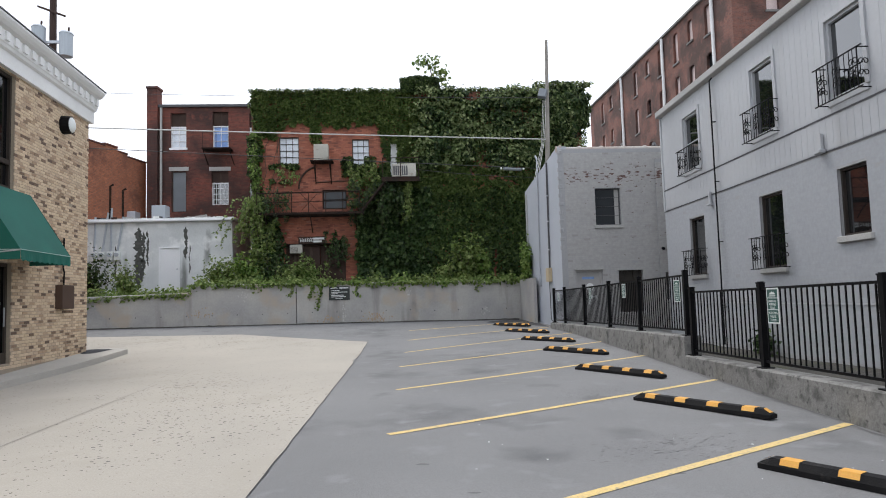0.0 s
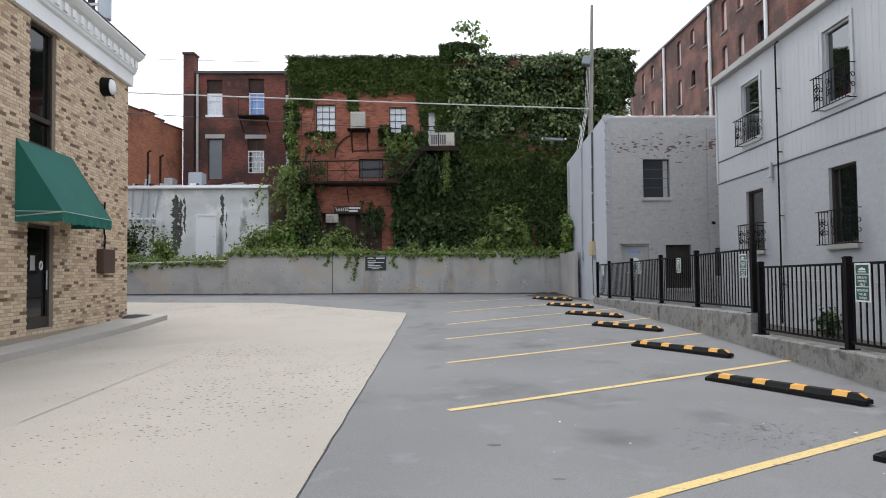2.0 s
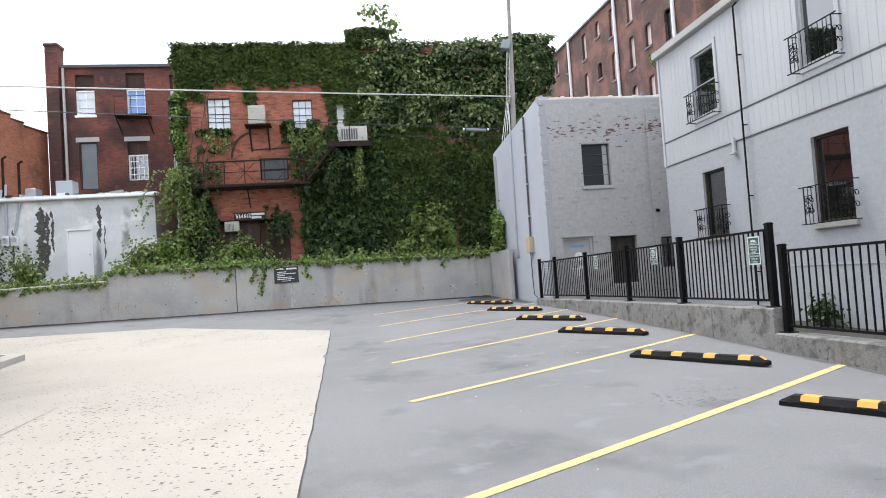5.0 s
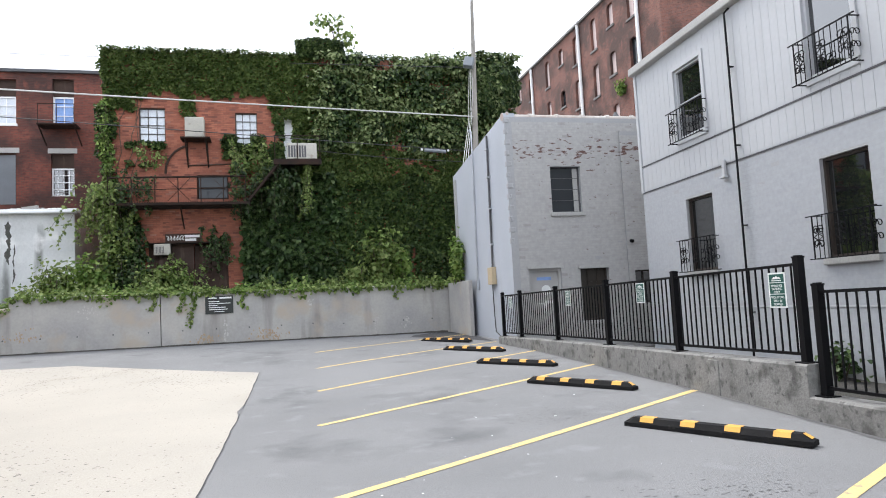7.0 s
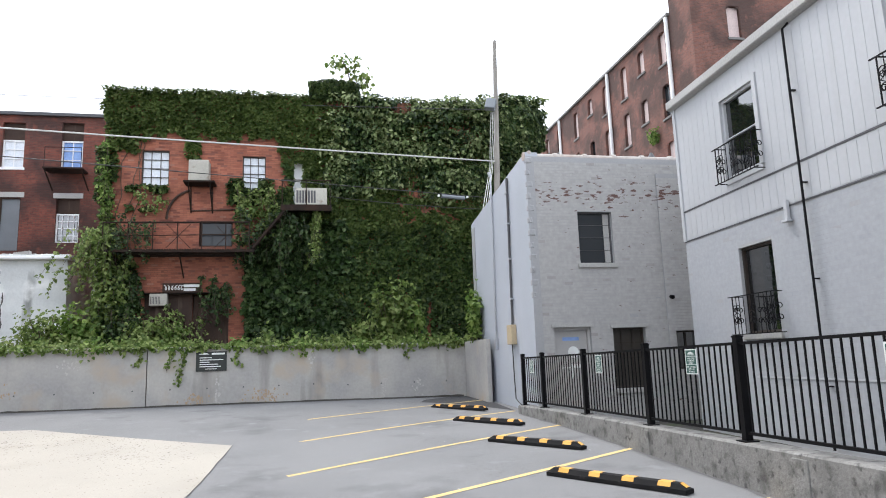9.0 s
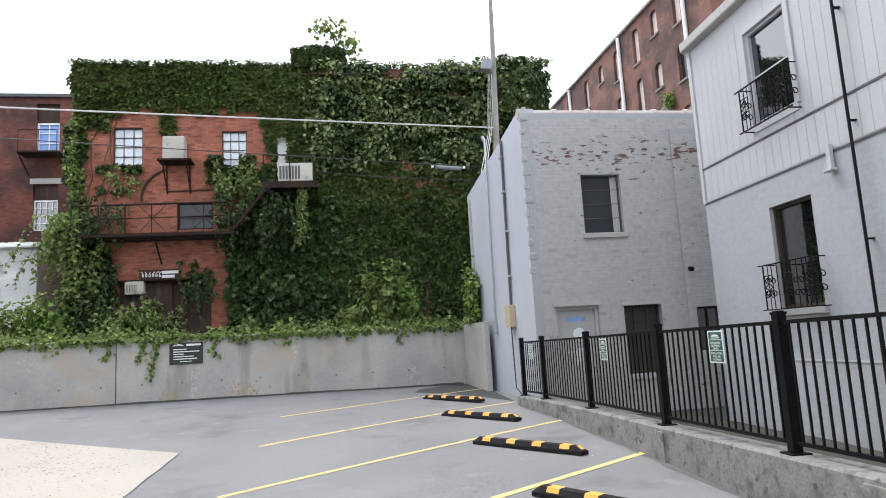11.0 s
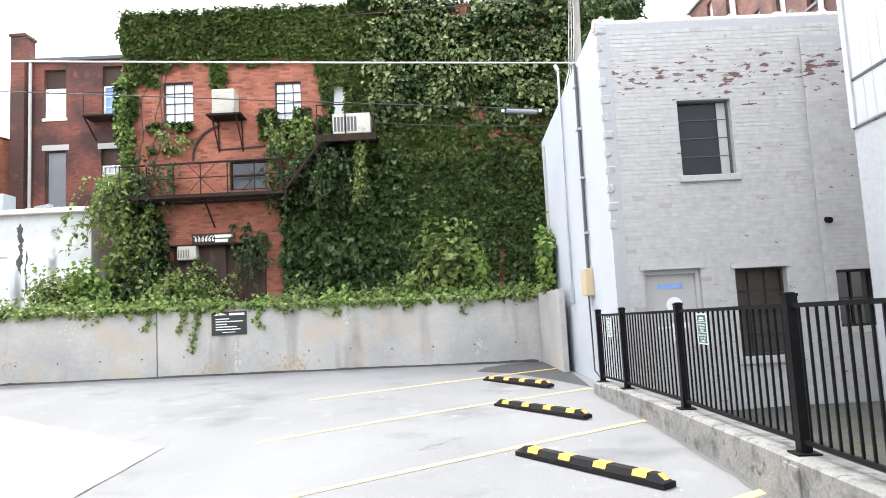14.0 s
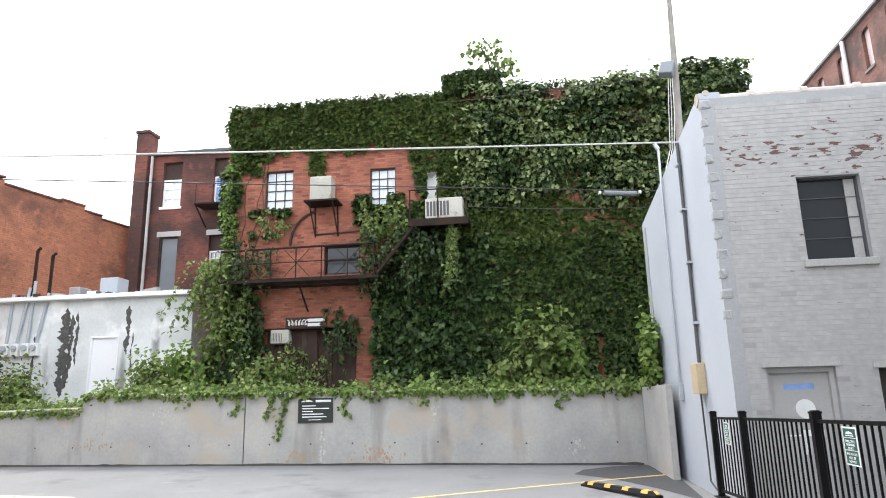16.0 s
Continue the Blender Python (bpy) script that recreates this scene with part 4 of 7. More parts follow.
# dirt gathered in the seams at the walls' feet
sx_ = np.arange(-19, 2.9, 0.3)
structure("ground_seam", strip([(x, 27.19 + 0.055 * x - 0.03 - 0.05 * abs(wob(x * 1.7, 4)) - 0.03 * abs(wob(x * 6, 4))) for x in sx_], [(x, 27.24 + 0.055 * x) for x in sx_], 0.004), M_FOOT, "dark dirt line along the foot of the concrete wall", "dirt")
sy_ = np.arange(3, 22, 0.25)
structure("ground_seam_kerb", strip([(kerb_x(y) - 0.03 - 0.09 * abs(wob(y * 1.3, 8)) - 0.05 * abs(wob(y * 5, 8)), y) for y in sy_], [(kerb_x(y) + 0.04, y) for y in sy_], 0.004), M_OIL, "dirt gathered along the foot of the kerb", "dirt")

fx_ = np.arange(-19, 2.8, 0.2)
fv_ = [(x, 27.195 + 0.055 * x - 0.014, ground_z(x, 27.15 + 0.055 * x) + dz) for x in fx_ for dz in (-0.03, 0.035 + 0.03 * abs(wob(x * 2.3, 6)) + 0.04 * max(0, wob(x * 0.6, 9)))]
structure("wall_foot", fast_mesh("band", fv_, [(2 * i, 2 * i + 2, 2 * i + 3, 2 * i + 1) for i in range(len(fx_) - 1)]), M_FOOT, "dark dirt splashed on the foot of the concrete wall", "dirt")

# terrace above the wall
tv = [(x, 27.4 + 0.055 * x + d, 2.3 + 0.05 * wob(x, d) + (0.25 if x > -10 else 0.0) * min(1, d) - (0.1 if x < -10 else 0)) for d in (-0.05, 0.6, 1.5, 2.5, 4.5, 9.0) for x in np.arange(-24, 9.1, 0.8)]
w = len(np.arange(-24, 9.1, 0.8))
tq = [(r * w + c, r * w + c + 1, (r + 1) * w + c + 1, (r + 1) * w + c) for r in range(5) for c in range(w - 1)]
structure("terrace", fast_mesh("terrace", tv, tq), M_SOIL, "earth bank behind the retaining wall", "ground")


# ---- windows ----
def window_unit(face, u0, u1, z0, z1, parent, glass, frame_mat, deep=0.16, bars=(1, 1), fw=0.05, sill=None, lintel=None, name="window", bar=0.022, back=True, sill_out=0.05):
    """A framed window set back in its opening: four frame pieces, a pane, glazing bars, a sill."""
    win = part(name, face.box(u0, u1, -deep - 0.05, -deep - 0.03, z0, z1), glass, parent, "dark glass pane")
    bm = bmesh.new()
    for a, b, c, d in ((u0, u0 + fw, z0, z1), (u1 - fw, u1, z0, z1), (u0 + fw, u1 - fw, z0, z0 + fw), (u0 + fw, u1 - fw, z1 - fw, z1)):
        add_box(bm, a, b, -deep - 0.028, -deep + 0.03, c, d, face.m)
    part("window_frame", bm, frame_mat, win)
    nu, nz = bars
    if nu > 1 or nz > 1:
        bm = bmesh.new()
        for i in range(1, nu):
            u = u0 + (u1 - u0) * i / nu
            add_box(bm, u - bar / 2, u + bar / 2, -deep - 0.029, -deep + 0.01, z0 + fw, z1 - fw, face.m)
        for i in range(1, nz):
            z = z0 + (z1 - z0) * i / nz
            add_box(bm, u0 + fw, u1 - fw, -deep - 0.029, -deep + 0.012, z - bar / 2, z + bar / 2, face.m)
        part("glazing_bar", bm, frame_mat, win)
    if sill:
        part("window_sill", face.box(u0 - 0.06, u1 + 0.06, -deep, sill_out, z0 - 0.11, z0 - 0.002, bevel=0.012), sill, win)
    if lintel:
        part("lintel", face.box(u0 - 0.12, u1 + 0.12, -0.05, 0.02, z1 + 0.002, z1 + 0.22, bevel=0.01), lintel, win)
    return win



# ---- grey apartment building along the yard ----
grey = thing("apartment_building", (6.2, 10, 0.3), "two-storey grey building with painted brick below and vertical siding above", "building")
GW = Face((6.2, -14.0), (6.2, 20.02))  # u runs away from the start of the walk
gu = lambda y: y + 14.0
UP = [(gu(17.22), gu(18.25), 5.12, 6.64), (gu(13.36), gu(14.32), 5.12, 6.65), (gu(10.52), gu(11.52), 5.12, 6.56)]
LO = [(gu(17.2), gu(18.17), 2.26, 3.8), (gu(13.32), gu(14.27), 2.26, 3.82), (gu(10.68), gu(11.48), 2.69, 3.88)]
wall = part("wall", GW.wall(0, 34.02, -0.1, 4.25, 0.25, LO), M_GREYM, grey, "grey painted brick wall")
upper = part("upper_wall", GW.wall(0, 34.02, 4.25, 7.2, 0.25, UP), M_SIDING, grey, "grey vertical siding")
part("end_wall", Face((6.45, 20.02), (12.0, 20.02)).wall(0, 5.55, -0.1, 7.2, 0.25), M_GREYM, grey)
brick_field("wall", GW, 18.0, 34.02, 0.5, 4.22, LO, M_GREY, wall, joint=0.004, high=0.066, length=0.209, proud=0.0015, rough=0.0006, end_joint=0.0, single=(24.4, 29.4, 1.6, 3.6))
# siding boards with grooves between them
bm = bmesh.new()
u = 18.5
while u < 33.7:
    for a, b in ((4.28, 4.855), (4.9, 7.1)):
        cuts = [(h[2] - 0.1, h[3] + 0.1) for h in UP if h[0] - 0.1 < u + 0.14 and h[1] + 0.1 > u]
        if b < 5:
            cuts = []
        z = a
        for c0, c1 in cuts:
            if c0 > z:
                add_box(bm, u, u + 0.194, -0.002, 0.006, z, c0, GW.m)
            z = c1
        if b > z:
            add_box(bm, u, u + 0.194, -0.002, 0.006, z, b, GW.m)
    u += 0.2
part("siding_board", bm, M_SIDING, upper)
part("corner_board", GW.box(33.94, 34.04, -0.004, 0.03, 4.25, 7.15), M_SIDING, upper)
part("trim_board", GW.box(0, 34.02, 0.0, 0.016, 4.86, 4.89), M_DARKLINE, upper, "dark bead between the siding courses")
part("trim_board", GW.box(0, 34.02, 0.0, 0.014, 4.235, 4.262), M_DARKLINE, upper, "dark bead under the siding")
bm = bmesh.new()
add_prism(bm, [(0.12, 7.16), (0.14, 7.18), (0.14, 7.33), (0.1, 7.36), (-5.5, 7.9), (-5.5, 7.7), (-0.24, 7.16), (0.0, 7.14)], 0.0, 34.06, GW.m @ Matrix(((0, 0, 1, 0), (1, 0, 0, 0), (0, 1, 0, 0), (0, 0, 0, 1))))
part("roof", bm, M_SILL, grey, "grey metal eaves and low roof")
for k, h in enumerate(UP):
    window_unit(GW, *h, grey, M_GLASS, M_SIDING, deep=0.05, bars=(1, 2) if k == 0 else (1, 1), sill=M_SIDING, sill_out=0.03)
    bm = bmesh.new()
    for a, b, c, d in ((h[0] - 0.1, h[0], h[2], h[3] + 0.1), (h[1], h[1] + 0.1, h[2], h[3] + 0.1), (h[0], h[1], h[3], h[3] + 0.1)):
        add_box(bm, a, b, 0.0, 0.035, c, d, GW.m)
    part("window_casing", bm, M_SIDING, grey)
for h in LO:
    window_unit(GW, *h, grey, M_GLASS, M_BROWN, deep=0.09, bars=(1, 1), sill=M_SILL, fw=0.045, sill_out=0.06)


def scroll(cx, cz, r, turns=1.1, n=14, flip=1):
    return [(cx + flip * r * (1 - 0.75 * i / n) * math.cos(i / n * turns * 2 * math.pi), 0, cz + r * (1 - 0.75 * i / n) * math.sin(i / n * turns * 2 * math.pi)) for i in range(n + 1)]


def balcony_guard(width, label):
    """A shallow wrought-iron window guard: rails, returns to the wall, thin bars and scrollwork panels."""
    ob = new("balcony_guard")
    w, out = width / 2, 0.2
    top, bot = 0.72, 0.05
    for z, e in ((top, 0.12), (bot, 0.1)):
        part("front_rail", box(-w - e, w + e, -out - 0.012, -out + 0.012, z - 0.008, z + 0.008), M_IRON, ob, world_space=False)
    for sg in (-1, 1):
        bm = bmesh.new()
        for z in (top, bot):
            add_box(bm, sg * w - 0.008, sg * w + 0.008, -out, 0.0, z - 0.008, z + 0.008)
        add_box(bm, sg * w - 0.008, sg * w + 0.008, -out - 0.008, -out + 0.008, bot, top)
        part("side_rail", bm, M_IRON, ob, world_space=False)
    n = 5
    for i in range(n):
        x = -w + 2 * w * (i + 0.5) / n
        if i % 2 == 1:
            for dx in (-0.13, 0.0, 0.13):
                part("bar", box(x + dx - 0.005, x + dx + 0.005, -out - 0.005, -out + 0.005, bot, top), M_IRON, ob, world_space=False)
            continue
        curls = [[(px, -out, pz) for px, _, pz in scroll(x + fl * 0.055, cz, 0.075, flip=-fl)] for cz in (0.5, 0.27) for fl in (-1, 1)]
        curls.append([(x - 0.09, -out, 0.385), (x, -out, 0.44), (x + 0.09, -out, 0.385), (x, -out, 0.33), (x - 0.09, -out, 0.385)])
        for c in curls:
            bm = bmesh.new()
            add_path(bm, c, 0.008, 5)
            part("scroll", bm, M_IRON, ob, world_space=False)
        bm = bmesh.new()
        add_path(bm, [(x, -out, bot), (x, -out, 0.17), (x, -out, 0.6), (x, -out, top)], 0.007, 5)
        part("bar", bm, M_IRON, ob, world_space=False)
    # the scrollwork on both returns
    for sg in (-1, 1):
        for cz in (0.48, 0.29):
            for fl in (-1, 1):
                bm = bmesh.new()
                add_path(bm, [(sg * w, px, pz) for px, _, pz in scroll(-out / 2 + fl * 0.04, cz, 0.06, flip=-fl)], 0.008, 5)
                part("scroll", bm, M_IRON, ob, world_space=False)
    return tagged(ob, label, "balcony guard", "window guards")


GUARD = balcony_guard(1.12, "black wrought-iron scrollwork guard across a window")
spots = [(h, 4.98) for h in UP] + [(h, 2.2) for h in LO[:2]]
for k, (h, z) in enumerate(spots):
    y = (h[0] + h[1]) / 2 - 14.05
    m = pose(6.2 - 0.01, y, z, 0, 0, -90)
    if k == 0:
        GUARD.matrix_basis = m
    else:
        copy_thing(GUARD, m)
down = thing("drain_pipe", (6.1, 16.18, 0.5), "thin black drain pipe running down the grey wall", "pipe")
bm = bmesh.new()
add_path(bm, [(6.1, 16.18, 0.5), (6.1, 16.18, 7.05), (6.1, 16.04, 7.08)], 0.02, 8)
part("tube", bm, M_IRON, down)
for z in (1.4, 3.0, 4.5, 6.0):
    part("strap", box(6.1, 6.2, 16.155, 16.205, z, z + 0.02), M_IRON, down)
vent = thing("vent_stub", (6.15, 11.82, 4.35), "small grey bracket stub fixed to the siding", "vent")
part("plate", box(6.12, 6.18, 11.77, 11.87, 4.3, 4.6, bevel=0.01), M_SIDING, vent)
part("foot", box(6.06, 6.18, 11.72, 11.92, 4.24, 4.3, bevel=0.01), M_SIDING, vent)
vent2 = thing("vent_stub", (6.15, 16.6, 4.2), "small grey bracket stub fixed to the siding", "vent")
part("plate", box(6.12, 6.18, 16.62, 16.7, 4.02, 4.34, bevel=0.01), M_SIDING, vent2)
part("foot", box(6.08, 6.18, 16.58, 16.74, 3.98, 4.02, bevel=0.008), M_SIDING, vent2)
structure("trim_line", GW.box(18.0, 32.0, 0.004, 0.014, 1.5, 1.525), M_SIDING, "faded white paint line along the foot of the grey wall", "paint line")
# ---- grey brick building at the end of the yard ----
annex = thing("grey_brick_building", (5, 22, 0.3), "two-storey grey painted brick building with paint flaking off", "building")
AF = Face((8.6, 22.07), (3.335, 21.785))  # front, u runs from right to left
au = lambda x: (8.6 - x) * 1.0015
AH = [(au(5.4), au(4.54), 4.1, 5.33), (au(4.68), au(3.78), 0.4, 2.62), (au(6.04), au(5.22), 1.2, 2.58), (au(7.5), au(6.8), 1.58, 2.48)]
awall = part("front_wall", AF.wall(0, AF.length, -0.1, 6.66, 0.3, AH), M_GREYM, annex, "flaking grey painted brick front")
brick_field("front", AF, 0.0, AF.length - 0.2, 0.45, 6.6, [(h[0] - 0.0, h[1], h[2], h[3]) for h in AH], M_GREYB, awall, joint=0.006, high=0.064, length=0.209, proud=0.0032, rough=0.0011, end_joint=0.0, single=(2.9, 4.9, 2.7, 5.2))
part("pier", AF.wall(0, au(6.62), 0.4, 6.3, 0.045, [AH[3]], d=0.035), M_GREYM, annex, "shallow brick pier")
PF = Face(AF.p(0, 0.035, 0).to_2d(), AF.p(2, 0.035, 0).to_2d())
brick_field("pier", PF, 0.0, au(6.62), 0.45, 6.25, [AH[3]], M_GREYB, awall, joint=0.006, high=0.064, length=0.209, proud=0.0032, rough=0.0011, end_joint=0.0)
window_unit(AF, *AH[0], annex, M_GLASSB, M_DARKLINE, deep=0.12, bars=(1, 1), sill=M_SILL, fw=0.025)
part("blind", AF.box(AH[0][0] + 0.03, AH[0][0] + 0.17, -0.148, -0.135, 4.13, 5.3), M_SILL, annex, "pale slatted shutter edge")
for z in (4.42, 4.72, 5.02):
    part("glazing_bar", AF.box(AH[0][0] + 0.025, AH[0][1] - 0.025, -0.134, -0.126, z, z + 0.012), M_DARKLINE, annex)
window_unit(AF, *AH[2], annex, M_BOARDED, M_BROWN, deep=0.16, bars=(3, 4), sill=M_SILL, fw=0.04)
window_unit(AF, *AH[3], annex, M_GLASS, M_BROWN, deep=0.18, bars=(2, 2), sill=M_SILL, fw=0.04)
for h in (AH[1], AH[2]):
    part("lintel", AF.box(h[0] - 0.06, h[1] + 0.06, 0.0, 0.03, h[3] + 0.003, h[3] + 0.07), M_SILL, annex)
door = part("door", AF.box(AH[1][0] + 0.06, AH[1][1] - 0.06, -0.2, -0.15, 0.4, 2.54), M_DOOR, annex, "worn grey panel door with papers taped to it")
bm = bmesh.new()
for a, b, c, d in ((AH[1][0], AH[1][0] + 0.06, 0.4, 2.62), (AH[1][1] - 0.06, AH[1][1], 0.4, 2.62), (AH[1][0] + 0.06, AH[1][1] - 0.06, 2.55, 2.62)):
    add_box(bm, a, b, -0.2, -0.08, c, d, AF.m)
part("door_frame", bm, M_DOOR, door)
for z0, z1 in ((0.6, 1.25), (1.35, 1.7)):
    for s in (0, 1):
        ua = AH[1][0] + 0.13 + s * 0.36
        part("door_panel", AF.box(ua, ua + 0.28, -0.152, -0.142, z0, z1, bevel=0.006), M_DOOR, door)
um = (AH[1][0] + AH[1][1]) / 2
for u0, u1, z0, z1, mt in ((um - 0.2, um + 0.2, 2.32, 2.4, M_BLUE), (um - 0.25, um + 0.02, 1.5, 1.78, M_SIGNW), (um + 0.0, um + 0.24, 1.46, 1.72, M_SIGNW)):
    part("notice_paper", AF.box(u0, u1, -0.149, -0.146, z0, z1), mt, door)
part("round_notice", rod(AF.p(um - 0.05, -0.15, 2.06), AF.p(um - 0.05, -0.145, 2.06), 0.13, 20), M_SIGNW, door)
part("door_handle", rod(AF.p(AH[1][0] + 0.12, -0.15, 1.4), AF.p(AH[1][0] + 0.12, -0.09, 1.4), 0.025, 10), M_GALV, door)
# clay coping in lengths along the front
n = 7
for i in range(n):
    a, b = AF.length * i / n, AF.length * (i + 1) / n
    bm = bmesh.new()
    add_rod(bm, AF.p(a + 0.02, -0.12, 6.68), AF.p(b - 0.07, -0.12, 6.68), 0.085, 12)
    add_rod(bm, AF.p(b - 0.07, -0.12, 6.69), AF.p(b + 0.02, -0.12, 6.69), 0.105, 12)
    part("coping_tile", bm, M_COPING, annex, smooth=False)
# quoins at the corner
for i in range(12):
    z = 3.3 + i * 0.29
    long = 0.2 if i % 2 else 0.13
    qb = AF.box(AF.length - long * 0.75, AF.length + 0.012, -0.1, 0.01 + 0.007 * (i % 3), z, z + 0.15, bevel=0.03)
    for v in qb.verts:
        v.co += AF.y * 0.005 * rng.normal() + Vector((0, 0, 0.006 * rng.normal()))
    part("quoin", qb, M_GREYM, annex)
# rendered side wall with its sloping top
LW = Face((3.335, 21.785), (2.96, 26.9))
bm = bmesh.new()
out = []
for i in range(13):
    u = LW.length * i / 12
    out.append((u, 6.76 - 0.14 * max(u - 0.1, 0) + 0.02 * wob(u * 2.1)))
prof = [(LW.length, -0.1), (0.0, -0.1)] + out
add_prism(bm, prof, -0.3, 0.0, LW.m @ Matrix(((1, 0, 0, 0), (0, 0, 1, 0), (0, 1, 0, 0), (0, 0, 0, 1))))
part("side_wall", bm, M_RENDER, annex, "pale grey rendered side wall")
bm = bmesh.new()
for (u0, z0), (u1, z1) in zip(out, out[1:]):
    add_rod(bm, LW.p(u0, -0.1, z0), LW.p(u1 + 0.03, -0.1, z1), 0.05, 7)
part("side_coping", bm, M_COPING, annex)
part("back_wall", Face((2.95, 26.85), (8.6, 27.15)).wall(0, 5.6, -0.1, 5.9, 0.3, d=-0.02), M_GREYM, annex)
bm = bmesh.new()
for v in ((3.5, 22.1, 6.3), (8.6, 22.3, 6.3), (8.6, 26.7, 5.8), (3.1, 26.6, 5.7)):
    bm.verts.new(v)
bm.faces.new(bm.verts)
r = bmesh.ops.extrude_face_region(bm, geom=bm.faces[:])
bmesh.ops.translate(bm, vec=(0, 0, -0.1), verts=[v for v in r["geom"] if isinstance(v, bmesh.types.BMVert)])
part("roof", bm, M_ROOF, annex)
# service conduits, meter box and mast on the side wall
cond = thing("service_mast", LW.p(2.7, 0.05, 0.8), "grey conduit and weatherhead with a small meter box", "conduit")
bm = bmesh.new()
add_path(bm, [LW.p(2.9, 0.04, 2.45), LW.p(2.75, 0.04, 6.95)], 0.024, 8)
part("tube", bm, M_GALV, cond)
part("weatherhead", rod(LW.p(2.75, 0.04, 6.93), LW.p(2.75, 0.1, 7.05), 0.045, 8), M_GALV, cond)
part("box", LW.box(2.83, 3.0, 0.0, 0.09, 2.2, 2.5, bevel=0.01), M_GALV, cond)
cond2 = thing("conduit", LW.p(1.4, 0.05, 0.8), "dark conduit dropping to a rusty tan switch box", "conduit")
bm = bmesh.new()
add_path(bm, [LW.p(1.47, 0.04, 2.7), LW.p(1.36, 0.04, 6.5)], 0.03, 8)
part("tube", bm, M_DARKLINE, cond2)
for z in (3.4, 4.4, 5.3, 6.1):
    part("clamp", LW.box(1.35, 1.5, 0.0, 0.08, z, z + 0.04), M_GALV, cond2)
part("switch_box", LW.box(1.3, 1.66, 0.0, 0.14, 2.3, 2.78, bevel=0.012), M_BOXTAN, cond2, "rusty tan switch box")
bm = bmesh.new()
add_path(bm, [LW.p(1.5, 0.06, 2.3), LW.p(1.5, 0.05, 1.5), LW.p(1.3, 0.1, 1.0), LW.p(0.95, 0.06, 0.85)], 0.014, 6)
part("cable", bm, M_DWIRE, cond2)
bullet = thing("security_camera", (7.0, 21.9, 3.3), "small dark dome camera on the grey brick front", "camera")
part("dome", rod(AF.p(au(6.75), 0.03, 3.28), AF.p(au(6.75), 0.12, 3.26), 0.05, 12), M_IRON, bullet)

vt = thing("roof_vent", (6.82, 22.45, 6.2), "short dark vent pipe with a cowl on the flat roof", "vent")
part("pipe", rod((6.82, 22.45, 6.2), (6.82, 22.45, 6.86), 0.05, 10), M_DARKLINE, vt)
part("cowl", rod((6.82, 22.45, 6.86), (6.82, 22.45, 6.99), 0.1, 12, 0.03), M_DARKLINE, vt)

# weathered pole with a floodlight behind the side wall
pole = thing("utility_pole", (4.2, 29.0, 2.4), "weathered grey wooden utility pole with a floodlight", "utility pole")
bm = bmesh.new()
pts = [(4.3, 29.0, 2.2, 0.13), (4.32, 29.0, 7.3, 0.11), (4.43, 29.0, 10.4, 0.09), (4.5, 29.0, 13.25, 0.06)]
for a, b in zip(pts, pts[1:]):
    add_rod(bm, a[:3], b[:3], a[3], 12, b[3])
part("shaft", bm, M_POLE, pole)
part("floodlight", box(-0.18, 0.18, -0.11, 0.11, -0.21, 0.21, pose(4.2, 28.8, 10.75, -20, 12, -20), bevel=0.03), M_LAMPGREY, pole, "grey box floodlight")
part("bracket", rod((4.22, 28.82, 10.7), (4.43, 29.0, 10.6), 0.03, 8), M_GALV, pole)
for k in range(3):
    bm = bmesh.new()
    add_path(bm, [(4.34 - 0.12 + 0.05 * k, 28.86, 10.5), (4.14 + 0.07 * k, 28.84, 9.5), (4.07 + 0.05 * k, 28.8, 8.5), (3.3 + 0.1 * k, 26.9, 6.3 + 0.1 * k)], 0.011, 6)
    part("cable", bm, M_WIRE, pole)


# overhead cables
def cable(a, b, sag, r, material, label, n=24):
    a, b = Vector(a), Vector(b)
    bm = bmesh.new()
    add_path(bm, [a.lerp(b, i / n) - Vector((0, 0, sag * 4 * (i / n) * (1 - i / n))) for i in range(n + 1)], r, 5)
    ob = thing("overhead_cable", (a + b) / 2, label, "cable", "overhead cables")
    part("strand", bm, material, ob)


cable((4.28, 28.9, 8.72), (-26.0, 24.4, 9.2), 0.05, 0.026, M_WIRE, "pale service cable strung to the utility pole", 40)
cable((4.22, 28.9, 7.4), (-26.0, 21.4, 8.05), 0.03, 0.014, M_DWIRE, "thin dark cable strung across the ivy wall", 40)
cable((4.22, 28.9, 7.0), (-2.6, 30.0, 7.9), 0.1, 0.012, M_DWIRE, "thin dark cable drooping before the ivy wall")
cable((4.3, 28.9, 10.6), (-26.0, 36.0, 14.0), 0.15, 0.012, M_DWIRE, "thin dark cable passing above the ivy wall", 40)
clos = thing("cable_closure", (2.7, 28.6, 7.3), "grey splice closure hanging on the overhead cable", "cable closure")
part("shell", rod((2.3, 28.45, 7.36), (3.1, 28.62, 7.33), 0.065, 12), M_LAMPGREY, clos)
for q in (2.2, 3.2):
    part("knob", rod((q - 0.03, 28.43 + (q - 2.2) * 0.2, 7.37), (q + 0.03, 28.44 + (q - 2.2) * 0.2, 7.37), 0.045, 8), M_SIGNW, clos)


